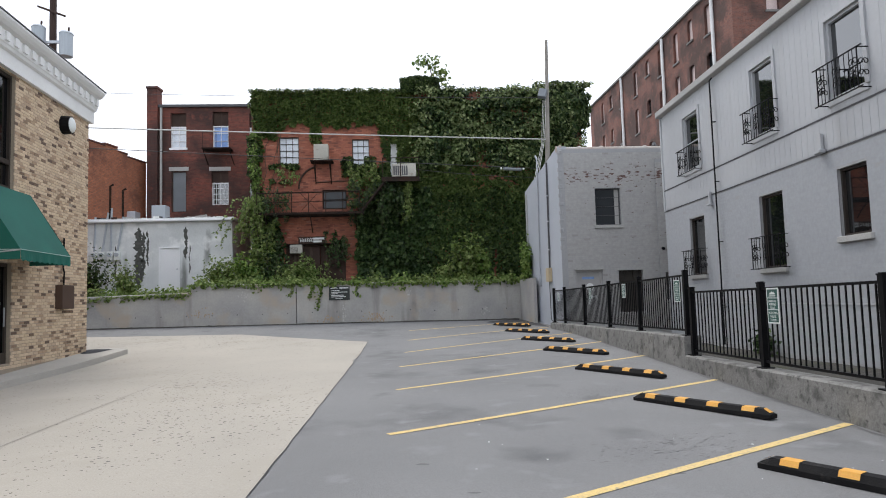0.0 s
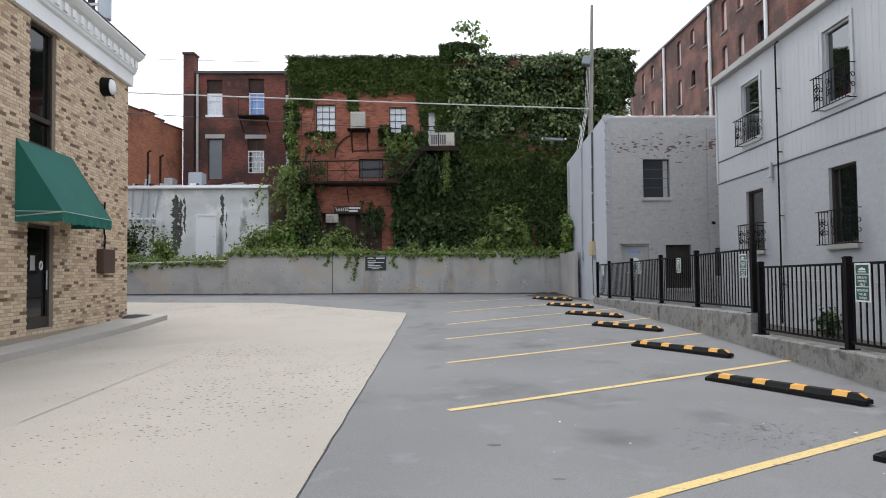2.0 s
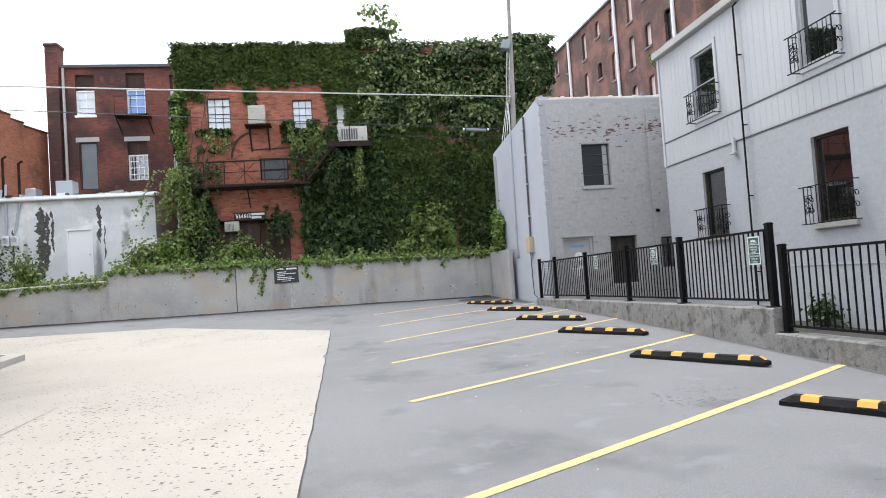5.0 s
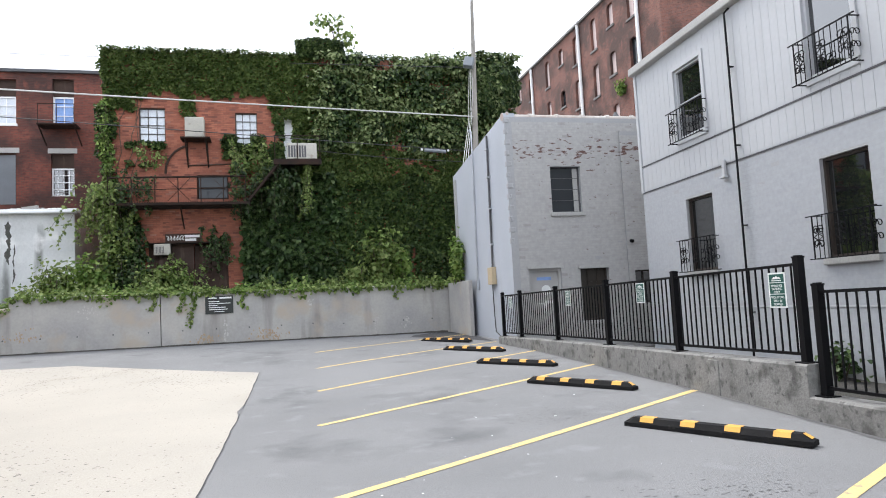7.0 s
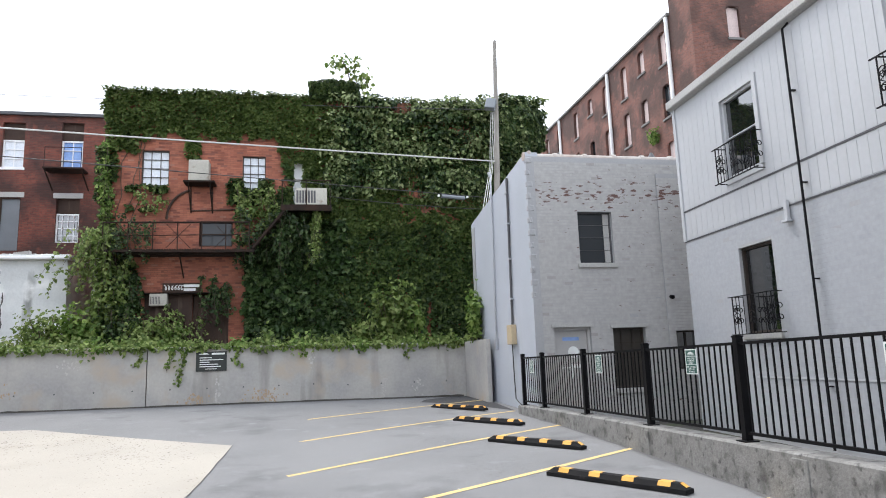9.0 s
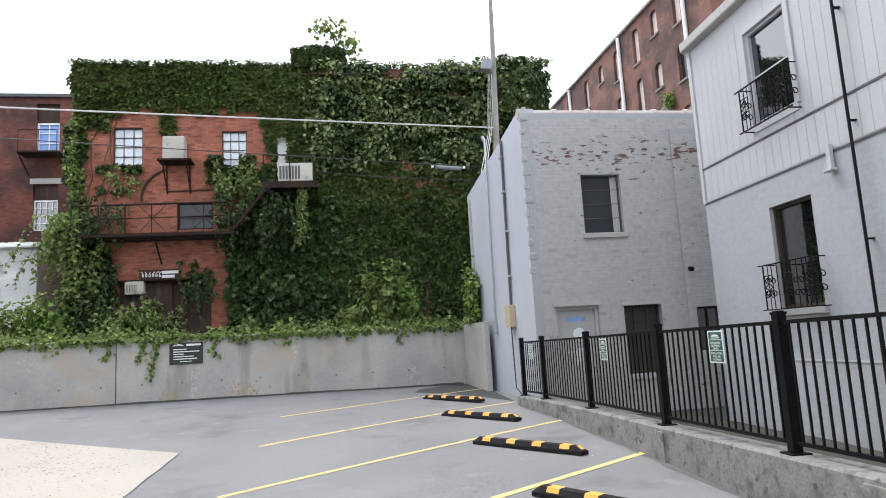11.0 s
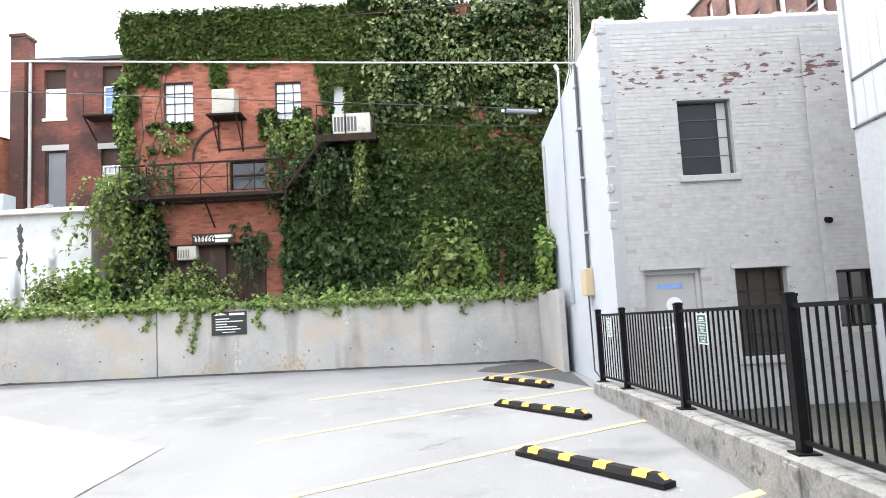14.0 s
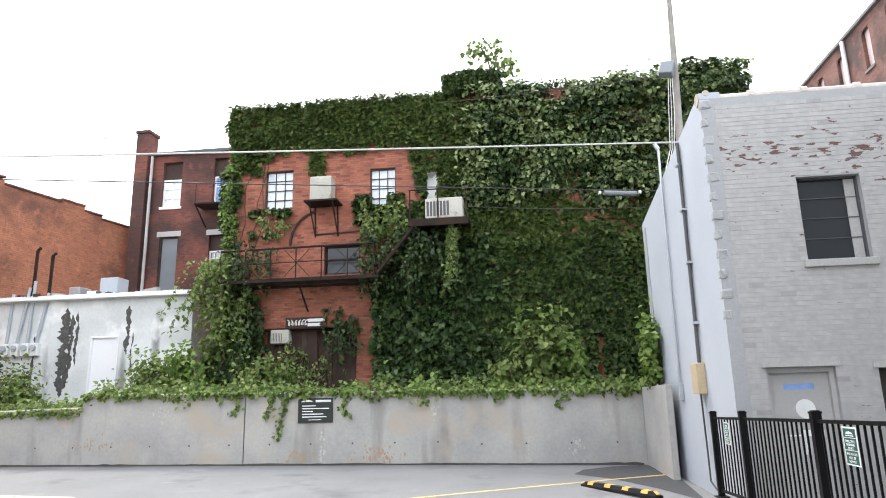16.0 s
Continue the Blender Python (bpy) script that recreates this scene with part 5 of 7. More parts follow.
# ---- tan brick building ----
tan = thing("tan_brick_building", (-10.3, 16, 0.5), "two-storey tan brick building with a white dentilled cornice", "building")
TF = Face((-10.35, 18.3), (-7.5, -9.66))
tu = lambda y: (18.3 - y) * 1.00519
TH = [(tu(14.38), tu(13.36), 0.72, 2.84), (tu(14.4), tu(13.38), 4.42, 6.92)]
twall = part("wall", TF.wall(0, 27.5, 0.0, 7.1, 0.3, TH), M_MORTAR, tan, "tan brick wall")
brick_field("tan", TF, 0.0, 8.6, 0.62, 7.05, TH, M_TAN, twall, proud=0.009, rough=0.003, single=(0.5, 3.8, 0.7, 2.6))
part("end_wall", Face((-18.3, 17.48), (-10.36, 18.29)).wall(0.0, 7.95, 0.0, 7.1, 0.3, d=0.0), M_MORTAR, tan)
# cornice: frieze, dentils, crown
bm = bmesh.new()
prof = [(-0.35, 6.95), (0.1, 6.95), (0.1, 7.27), (0.16, 7.3), (0.18, 7.36), (0.2, 7.38), (0.2, 7.62), (0.3, 7.66), (0.36, 7.72), (0.4, 7.78), (0.4, 7.83), (-0.35, 7.83)]
add_prism(bm, prof, -0.12, 27.5, TF.m @ Matrix(((0, 0, 1, 0), (1, 0, 0, 0), (0, 1, 0, 0), (0, 0, 0, 1))))
part("cornice", bm, M_TRIM, tan, "white moulded cornice")
dent = bpy.data.meshes.new("dentil")
bm = box(0, 0.16, 0.19, 0.25, 7.42, 7.6)
bm.to_mesh(dent)
bm.free()
dent.materials.append(M_TRIM)
for k in range(26):
    ob = new("dentil", dent)
    ob.parent = tan
    ob.location = TF.p(0.36 * k - 0.05, 0, 0) - base_of(tan)
    ob.rotation_euler = (0, 0, TF.turn)
part("flashing", TF.box(-0.14, 27.5, 0.28, 0.42, 7.833, 7.86), M_DARKLINE, tan)
bm = bmesh.new()
for v in ((-10.4, 18.25, 7.6), (-17.9, 17.5, 7.6), (-15, -9.7, 7.6), (-7.6, -9.6, 7.6)):
    bm.verts.new(v)
bm.faces.new(bm.verts)
part("roof", bm, M_ROOF, tan)
window_unit(TF, *TH[1], tan, M_GLASSD, M_BROWN, deep=0.1, bars=(1, 1), fw=0.07)
part("transom", TF.box(TH[1][0] + 0.07, TH[1][1] - 0.07, -0.15, -0.06, 4.96, 5.06), M_BROWN, tan)
td = part("door", TF.box(TH[0][0] + 0.07, TH[0][1] - 0.07, -0.16, -0.12, 0.74, 2.76), M_GLASSD, tan, "dark glazed door with a white ring")
bm = bmesh.new()
for a, b, c, d in ((TH[0][0], TH[0][0] + 0.07, 0.72, 2.84), (TH[0][1] - 0.07, TH[0][1], 0.72, 2.84), (TH[0][0] + 0.07, TH[0][1] - 0.07, 2.76, 2.84), (TH[0][0] + 0.07, TH[0][1] - 0.07, 0.72, 0.95)):
    add_box(bm, a, b, -0.17, -0.08, c, d, TF.m)
part("door_frame", bm, M_BROWN, td)
bm = bmesh.new()
cx = TH[0][0] + 0.27
add_path(bm, [TF.p(cx + 0.05 * math.cos(a), -0.115, 2.0 + 0.085 * math.sin(a)) for a in np.linspace(0, 2 * math.pi, 17)], 0.014, 6)
part("ring", bm, M_SIGNW, td)
part("notice_paper", TF.box(TH[0][0] + 0.5, TH[0][0] + 0.68, -0.119, -0.117, 1.9, 2.2), M_SILL, td)
part("door_handle", rod(TF.p(TH[0][0] + 0.12, -0.07, 1.5), TF.p(TH[0][0] + 0.12, -0.07, 1.9), 0.014, 8), M_GALV, td)
# awning
awn = thing("awning", TF.p(4.3, 0.4, 2.8), "dark green canvas awning with a scalloped valance over the door", "awning")
a0, a1, out_, zt, zf = tu(15.12), tu(12.9), 0.88, 4.42, 3.02
bm = bmesh.new()
A = [TF.p(a0, 0.012, zt), TF.p(a1, 0.012, zt), TF.p(a1, out_, zf), TF.p(a0, out_, zf)]
nrow = 8
grid = []
for i in range(nrow + 1):
    f = i / nrow
    row = []
    for j in range(9):
        g = j / 8
        p = A[0].lerp(A[1], g).lerp(A[3].lerp(A[2], g), f)
        p += Vector((0, 0, -0.02 * math.sin(f * math.pi) * (1 + 0.3 * wob(g * 5, f * 5))))
        row.append(bm.verts.new(p))
    grid.append(row)
for i in range(nrow):
    for j in range(8):
        bm.faces.new((grid[i][j], grid[i][j + 1], grid[i + 1][j + 1], grid[i + 1][j]))
top = part("canopy", bm, M_AWNING, awn)
for uu in (a0, a1):
    bm = bmesh.new()
    ring = [bm.verts.new(TF.p(uu, d, z)) for d, z in ((0.012, zt), (out_, zf), (out_, zf - 0.2), (0.012, zf - 0.2))]
    bm.faces.new(ring)
    part("side_panel", bm, M_AWNING, awn)
bm = bmesh.new()
n = 40
up_, dn = [], []
for i in range(n + 1):
    u = a0 + (a1 - a0) * i / n
    up_.append(bm.verts.new(TF.p(u, out_ + 0.004, zf)))
    dn.append(bm.verts.new(TF.p(u, out_ + 0.006 + 0.01 * math.sin(i), zf - 0.2 - 0.035 * abs(math.sin(i / n * math.pi * 10)))))
for i in range(n):
    bm.faces.new((up_[i], up_[i + 1], dn[i + 1], dn[i]))
part("valance", bm, M_AWNING, awn)
bm = bmesh.new()
add_path(bm, [TF.p(a1, 0.02, zf + 0.0), TF.p(a1, out_ + 0.008, zf - 0.01), TF.p(a0, out_ + 0.008, zf - 0.01)], 0.008, 5)
part("piping", bm, M_PIPING, awn)
bm = bmesh.new()
add_path(bm, [TF.p(a0, 0.03, zf - 0.1), TF.p(a0, out_ - 0.02, zf - 0.02), TF.p(a1, out_ - 0.02, zf - 0.02), TF.p(a1, 0.03, zf - 0.1)], 0.014, 6)
part("frame", bm, M_GALV, awn)
# wall lamp
lamp = thing("wall_lamp", TF.p(tu(16.72), 0.1, 6.45), "round dark wall lamp with a pale lens", "wall lamp")
c = tu(16.72)
bm = bmesh.new()
add_rod(bm, TF.p(c, 0.0, 6.47), TF.p(c, 0.22, 6.47), 0.235, 20, 0.22)
part("housing", bm, M_IRON, lamp)
bm = bmesh.new()
bmesh.ops.create_uvsphere(bm, u_segments=16, v_segments=8, radius=0.195, matrix=Matrix.Translation(TF.p(c, 0.21, 6.47)) @ TF.m.to_3x3().to_4x4() @ Matrix.Diagonal((1, 0.4, 1, 1)))
part("lens", bm, M_SIGNW, lamp, smooth=True)
mbox = thing("meter_box", TF.p(tu(16.95), 0.1, 2.1), "brown metal meter box with a conduit on the brick wall", "meter box")
part("case", TF.box(tu(17.1), tu(16.42), 0.0, 0.18, 1.84, 2.43, bevel=0.02), M_METERBOX, mbox)
bm = bmesh.new()
add_path(bm, [TF.p(tu(16.75), 0.06, 2.4), TF.p(tu(16.78), 0.06, 2.75), TF.p(tu(16.72), 0.06, 2.85), TF.p(tu(16.75), 0.06, 3.6)], 0.02, 7)
part("conduit", bm, M_IRON, mbox)
# raised walk round the building with a mulched corner
bm = bmesh.new()
isl = [(-9.35, 18.55), (-9.78, 18.85), (-11.4, 18.75), (-10.4, 18.3), (-9.94, 14.0), (-8.9, 4.0), (-7.7, -8.0), (-6.9, -8.0), (-8.0, 2.5), (-8.85, 10.5), (-9.2, 15.5)]
lo = [bm.verts.new((x, y, ground_z(x, y) - 0.15)) for x, y in isl]
hi = [bm.verts.new((x, y, ground_z(x, y) + 0.13)) for x, y in isl]
for i in range(len(isl)):
    j = (i + 1) % len(isl)
    bm.faces.new((lo[i], lo[j], hi[j], hi[i]))
bm.faces.new(hi)
bmesh.ops.triangulate(bm, faces=[f for f in bm.faces if len(f.verts) > 4])
structure("pavement_walk", bm, M_ISLAND, "raised concrete walk along the tan building", "pavement")
bm = bmesh.new()
for x, y in ((-9.75, 18.6), (-10.3, 18.75), (-10.75, 18.6), (-10.2, 17.5), (-10.02, 16.9)):
    bm.verts.new((x, y, ground_z(x, y) + 0.136))
bm.faces.new(bm.verts)
structure("planting_bed", bm, M_MULCH, "dark mulched planting corner in the walk", "planting bed")

# transformer pole behind the tan building
tp = thing("transformer_pole", (-14.54, 24, 0.5), "dark wooden utility pole carrying two grey transformers", "utility pole")
part("shaft", rod((-14.5, 24, 0.2), (-14.58, 24, 14.4), 0.17, 12, 0.11), M_DARKPOLE, tp)
for z, dx in ((13.45, 0.75), (12.7, 0.5), (13.9, 0.5)):
    part("crossarm", rod((-14.55 - dx, 23.85, z + 0.2), (-14.55 + dx, 23.85, z - 0.2), 0.04, 6), M_DARKPOLE, tp)
for x, z in ((-14.97, 11.66), (-13.98, 11.4)):
    bm = bmesh.new()
    add_rod(bm, (x, 23.8, z - 0.43), (x, 23.8, z + 0.4), 0.23, 16)
    add_rod(bm, (x, 23.8, z + 0.4), (x, 23.8, z + 0.47), 0.25, 16, 0.2)
    t = part("transformer", bm, M_TANK, tp, "grey transformer can")
    part("bushing", rod((x + 0.08, 23.8, z + 0.44), (x + 0.1, 23.8, z + 0.66), 0.035, 8), M_DARKPOLE, t)
part("bracket", box(-15.0, -14.0, 23.84, 23.92, 11.5, 11.6), M_GALV, tp)

# ---- ivy-covered brick building ----
ivyb = thing("ivy_building", (-3, 31, 2.4), "tall red brick building overgrown with ivy, with an iron fire escape", "building")
IF = Face((6.4, 31.1), (-9.0, 30.26))
iu = lambda x: (6.4 - x) * 1.0015
IH = [(iu(-6.88), iu(-7.77), 8.2, 9.45), (iu(-3.66), iu(-4.45), 8.08, 9.32), (iu(-2.29), iu(-2.74), 7.5, 9.15), (iu(-4.75), iu(-5.85), 6.08, 6.97), (iu(-4.83), iu(-6.0), 2.5, 4.45)]
iwall = part("wall", IF.wall(0, IF.length, 1.8, 11.55, 0.4, IH), M_REDJOINT, ivyb, "red brick wall")


def bare(u, z):
    x = 6.4 - u
    return (-9.0 < x < -2.0 and z < 10.2) or (-1.5 < x < 5.0 and z < 11.0)


brick_field("red", IF, 0.0, IF.length, 2.4, 11.5, IH, M_RED, iwall, proud=0.007, rough=0.003, single=(iu(-3.0), iu(-7.0), 7.0, 9.6), where=bare)
part("end_wall", Face((-9.0, 30.26), (-9.55, 40.2)).wall(0.0, 10.0, 1.8, 11.55, 0.4), M_OLDRED, ivyb)
bm = bmesh.new()
add_box(bm, -9.2, 6.4, 31.2, 40, 11.2, 11.35)
part("roof", bm, M_ROOF, ivyb)
chb = part("chimney", box(-2.0, -0.45, 30.55, 31.4, 11.3, 12.15), M_OLDRED, ivyb)
for k, h in enumerate(IH[:2]):
    window_unit(IF, *h, ivyb, M_BLIND, M_BROWN, deep=0.1, bars=(3, 4), fw=0.035, bar=0.02)
window_unit(IF, *IH[2], ivyb, M_WHITE, M_WHITE, deep=0.08, fw=0.05)
window_unit(IF, *IH[3], ivyb, M_GLASSB, M_RUST, deep=0.12, bars=(1, 2), fw=0.05)
idr = part("door", IF.box(IH[4][0] + 0.02, IH[4][1] - 0.02, -0.15, -0.1, 2.5, 4.4), M_OLDWOOD, ivyb, "old dark boarded double door")
for i in range(8):
    u = IH[4][0] + 0.03 + i * 0.142
    part("plank", IF.box(u, u + 0.13, -0.1, -0.085 + 0.006 * (i % 3), 2.5, 4.38), M_OLDWOOD, idr)
part("door_backing", IF.box(IH[4][0] - 0.05, IH[4][1] + 0.05, -0.46, -0.41, 2.4, 4.5), M_OLDWOOD, ivyb)
part("boarding", IF.box(iu(-6.0), iu(-7.5), 0.01, 0.05, 2.6, 4.45), M_OLDWOOD, ivyb, "dark weathered boards")
part("awning_sheet", IF.box(iu(-5.2), iu(-7.6), 0.02, 0.35, 4.45, 4.49), M_RUST, ivyb)
shop = thing("shop_sign", IF.p(iu(-6.3), 0.1, 4.6), "faded white lettering on a dark board above the old door", "sign")
part("board", IF.box(iu(-5.72), iu(-6.95), 0.03, 0.09, 4.5, 4.82), M_OLDWOOD, shop)
bm = bmesh.new()
for i in range(6):
    x = -6.9 + i * 0.1
    add_path(bm, [IF.p(iu(x + 0.05 * math.sin(q) + 0.02 * q), 0.1, 4.67 + 0.08 * math.cos(q)) for q in np.linspace(0.4 * i, 5 + 0.4 * i, 8)], 0.014, 5)
part("script_bar", bm, M_SIGNW, shop)
for x0, x1, z in ((-6.28, -5.78, 4.68), (-6.28, -5.9, 4.55)):
    part("text_bar", IF.box(iu(x1), iu(x0), 0.09, 0.1, z, z + 0.09), M_SIGNW, shop)


# air conditioners
def ac_unit(name, x0, x1, z0, z1, deep, parent_label, slats, off=0.0):
    ob = thing(name, IF.p(iu((x0 + x1) / 2), deep / 2 + off, z0), parent_label, "air conditioner")
    a, b = iu(x1), iu(x0)
    part("case", IF.box(a, b, off, off + deep, z0, z1, bevel=0.025), M_AC, ob)
    if slats == "h":
        for i in range(9):
            z = z0 + 0.06 + (z1 - z0 - 0.12) * i / 9
            part("louvre", IF.box(a + 0.04, b - 0.04, off + deep - 0.004, off + deep + 0.012, z, z + 0.035), M_AC, ob)
    else:
        part("grille", IF.box(a + 0.35 * (b - a), b - 0.03, off + deep - 0.002, off + deep + 0.004, z0 + 0.06, z1 - 0.1), M_DARKLINE, ob, "dark grille")
        n = 7
        for i in range(n + 1):
            u = a + 0.35 * (b - a) + (b - 0.03 - a - 0.35 * (b - a)) * i / n
            part("louvre", IF.box(u - 0.012, u + 0.012, off + deep, off + deep + 0.014, z0 + 0.06, z1 - 0.1), M_AC, ob)
    return ob


ac_unit("air_conditioner", -6.15, -5.5, 8.24, 8.98, 0.5, "beige louvred air conditioner standing on an iron bracket", "h", 0.1)
brk = thing("iron_bracket", IF.p(iu(-5.8), 0.3, 7.4), "rusty iron bracket frame carrying an air conditioner", "bracket")
bm = bmesh.new()
add_box(bm, iu(-5.3), iu(-6.3), 0.02, 0.68, 8.18, 8.235, IF.m)
part("shelf", bm, M_RUST, brk)
for x in (-5.45, -6.15):
    bm = bmesh.new()
    add_path(bm, [IF.p(iu(x), 0.64, 8.2), IF.p(iu(x + 0.03), 0.04, 7.25), IF.p(iu(x), 0.04, 8.18)], 0.024, 6)
    part("brace", bm, M_RUST, brk)
bm = bmesh.new()
add_path(bm, [IF.p(iu(-4.35), 0.03, 7.38), IF.p(iu(-6.1), 0.03, 7.32)], 0.025, 6)
add_path(bm, [IF.p(iu(-6.0 - 0.9 * math.sin(q)), 0.05, 7.05 + 0.95 * math.cos(q) * 1.05) for q in np.linspace(0.15, 1.6, 9)], 0.04, 6)
part("pipe", bm, M_OLDWOOD, brk)
ac3 = ac_unit("air_conditioner", -2.62, -1.55, 7.36, 7.95, 0.45, "beige air conditioner with a dark grille on the upper landing", "v", 0.55)
ac_unit("air_conditioner", -7.3, -6.75, 4.05, 4.45, 0.3, "small white-framed window air conditioner among the ivy", "v", 0.05)

# fire escape
fe = thing("fire_escape", IF.p(iu(-5), 0.6, 5.8), "rusty black iron fire escape landing with rails and a stair", "fire escape")
bm = bmesh.new()
for i in range(60):
    u = iu(-4.0) + (iu(-8.6) - iu(-4.0)) * i / 59
    add_box(bm, u - 0.02, u + 0.02, 0.02, 1.05, 5.8, 5.83, IF.m)
part("grating", bm, M_RUST, fe)
bm = bmesh.new()
for d in (0.03, 0.55, 1.05):
    add_box(bm, iu(-3.95), iu(-8.65), d - 0.02, d + 0.02, 5.72, 5.8, IF.m)
part("bearer", bm, M_RUST, fe)
part("top_rail", rod(IF.p(iu(-4.1), 1.05, 6.72), IF.p(iu(-8.6), 1.05, 6.68), 0.03, 6), M_RUST, fe)
part("middle_rail", rod(IF.p(iu(-4.1), 1.05, 6.3), IF.p(iu(-8.6), 1.05, 6.26), 0.015, 6), M_RUST, fe)
for x in np.arange(-8.6, -4.0, 0.75):
    part("baluster", rod(IF.p(iu(x), 1.05, 5.8), IF.p(iu(x), 1.05, 6.72), 0.018, 6), M_RUST, fe)
for x in np.arange(-8.2, -4.4, 1.5):
    bm = bmesh.new()
    add_path(bm, [IF.p(iu(x), 1.05, 5.85), IF.p(iu(x + 0.75), 1.05, 6.65)], 0.01, 5)
    add_path(bm, [IF.p(iu(x), 1.05, 6.65), IF.p(iu(x + 0.75), 1.05, 5.85)], 0.01, 5)
    part("cross_brace", bm, M_RUST, fe)
for x in (-8.3, -6.3, -4.3):
    part("knee_brace", rod(IF.p(iu(x), 1.0, 5.74), IF.p(iu(x), 0.03, 5.0), 0.025, 6), M_RUST, fe)
for d in (0.5, 1.0):
    part("stringer", rod(IF.p(iu(-4.0), d, 5.85), IF.p(iu(-2.85), d, 7.3), 0.05, 6), M_RUST, fe)
for i in range(7):
    x, z = -3.9 + 1.05 * i / 6, 6.0 + 1.2 * i / 6
    part("tread", IF.box(iu(x + 0.1), iu(x - 0.1), 0.5, 1.0, z, z + 0.03), M_RUST, fe)
part("upper_landing", IF.box(iu(-1.4), iu(-3.1), 0.02, 1.05, 7.28, 7.34), M_RUST, fe)
part("upper_bearer", IF.box(iu(-1.4), iu(-3.1), 1.0, 1.06, 7.14, 7.28), M_RUST, fe)
for x in (-1.45, -2.25, -3.05):
    part("baluster", rod(IF.p(iu(x), 1.04, 7.34), IF.p(iu(x), 1.04, 8.2), 0.018, 6), M_RUST, fe)
part("upper_rail", rod(IF.p(iu(-1.42), 1.04, 8.2), IF.p(iu(-3.08), 1.04, 8.2), 0.02, 6), M_RUST, fe)
pp = thing("white_pipe", IF.p(iu(-8.95), 0.15, 2.4), "pale upright drain pipe half hidden in the vines", "pipe")
part("tube", rod(IF.p(iu(-8.95), 0.5, 2.2), IF.p(iu(-8.9), 0.5, 5.6), 0.06, 10), M_WHITE, pp)

# ---- old red brick house behind ----
red = thing("old_brick_house", (-12.5, 36, 2.4), "old sooty red brick house with a chimney and worn sash windows", "building")
RF = Face((-9.15, 35.53), (-15.2, 35.19))
ru = lambda x: (-9.3 - x) * 1.0015
RH = [(ru(-13.95), ru(-14.77), 10.25, 12.15), (ru(-11.75), ru(-12.58), 10.22, 12.2), (ru(-9.85), ru(-10.65), 10.1, 12.1), (ru(-13.95), ru(-14.72), 6.8, 9.0), (ru(-11.76), ru(-12.64), 7.15, 8.98), (ru(-9.85), ru(-10.65), 7.1, 8.95)]
part("wall", RF.wall(0, RF.length, 2.0, 12.45, 0.4, RH), M_OLDRED, red, "sooty red brick wall")
for k, h in enumerate(RH):
    g = (M_BLIND, M_BLUE, M_BLIND, M_GLASSB, M_GLASS, M_GLASS)[k]
    fm = M_WHITE if k in (0, 1, 2, 4, 5) else M_OLDWOOD
    zm = h[2] + (h[3] - h[2]) * (0.62 if k < 3 else 0.66)
    if k == 3:
        window_unit(RF, *h, red, M_LAMPGREY, M_OLDWOOD, deep=0.12, fw=0.05, lintel=M_SILL)
        continue
    window_unit(RF, h[0], h[1], h[2], zm, red, g, fm, deep=0.14, bars=(2, 3) if k < 3 else (4, 4), fw=0.06, bar=0.03, sill=M_WHITE if k < 3 else None)
    # the upper sash's dirty glass is drawn as an opaque dark brown panel
    part("upper_sash", RF.box(h[0], h[1], -0.2, -0.16, zm, h[3]), M_OLDWOOD, red, "upper sash with a dark brown panel for its dirty glass")
    if k > 3:
        part("lintel", RF.box(h[0] - 0.12, h[1] + 0.12, -0.05, 0.02, h[3] + 0.002, h[3] + 0.22, bevel=0.01), M_SILL, red)
bm = bmesh.new()
add_box(bm, -0.1, RF.length + 0.1, -0.4, 0.14, 12.45, 12.58, RF.m)
part("eave_board", bm, M_DARKLINE, red)
bm = bmesh.new()
for v in ((-15.25, 35.2, 12.58), (-9.1, 35.55, 12.58), (-9.1, 45, 12.3), (-15.25, 45, 12.3)):
    bm.verts.new(v)
bm.faces.new(bm.verts)
part("roof", bm, M_ROOF, red)
ch = part("chimney", box(-15.76, -15.22, 34.95, 35.6, 2.0, 13.42), M_OLDRED, red)
part("chimney_cap", box(-15.81, -15.17, 34.9, 35.65, 13.42, 13.55, bevel=0.02), M_OLDRED, ch)
part("side_wall", Face((-15.25, 35.2), (-15.65, 45)).wall(0.0, 9.8, 2.0, 12.45, 0.4), M_OLDRED, red)
rpipe = thing("rain_pipe", (-15.05, 35.05, 6.7), "grey rain pipe down the old brick house", "pipe")
part("tube", rod((-15.05, 35.05, 6.2), (-15.05, 35.05, 12.4), 0.06, 10), M_SILL, rpipe)
fbal = thing("iron_balcony", (-12.2, 35.0, 9.9), "small rusty iron balcony under a sash window", "balcony")
part("floor_frame", RF.box(ru(-11.5), ru(-12.95), 0.02, 0.8, 10.02, 10.08), M_RUST, fbal)
for x in (-11.55, -12.9):
    part("brace", rod(RF.p(ru(x), 0.78, 10.04), RF.p(ru(x + 0.1), 0.03, 9.3), 0.03, 6), M_RUST, fbal)
bm = bmesh.new()
for x in (-11.55, -12.2, -12.9):
    add_path(bm, [RF.p(ru(x), 0.78, 10.08), RF.p(ru(x), 0.78, 10.9)], 0.014, 5)
add_path(bm, [RF.p(ru(-11.55), 0.78, 10.9), RF.p(ru(-12.9), 0.78, 10.9)], 0.016, 5)
part("railing", bm, M_RUST, fbal)

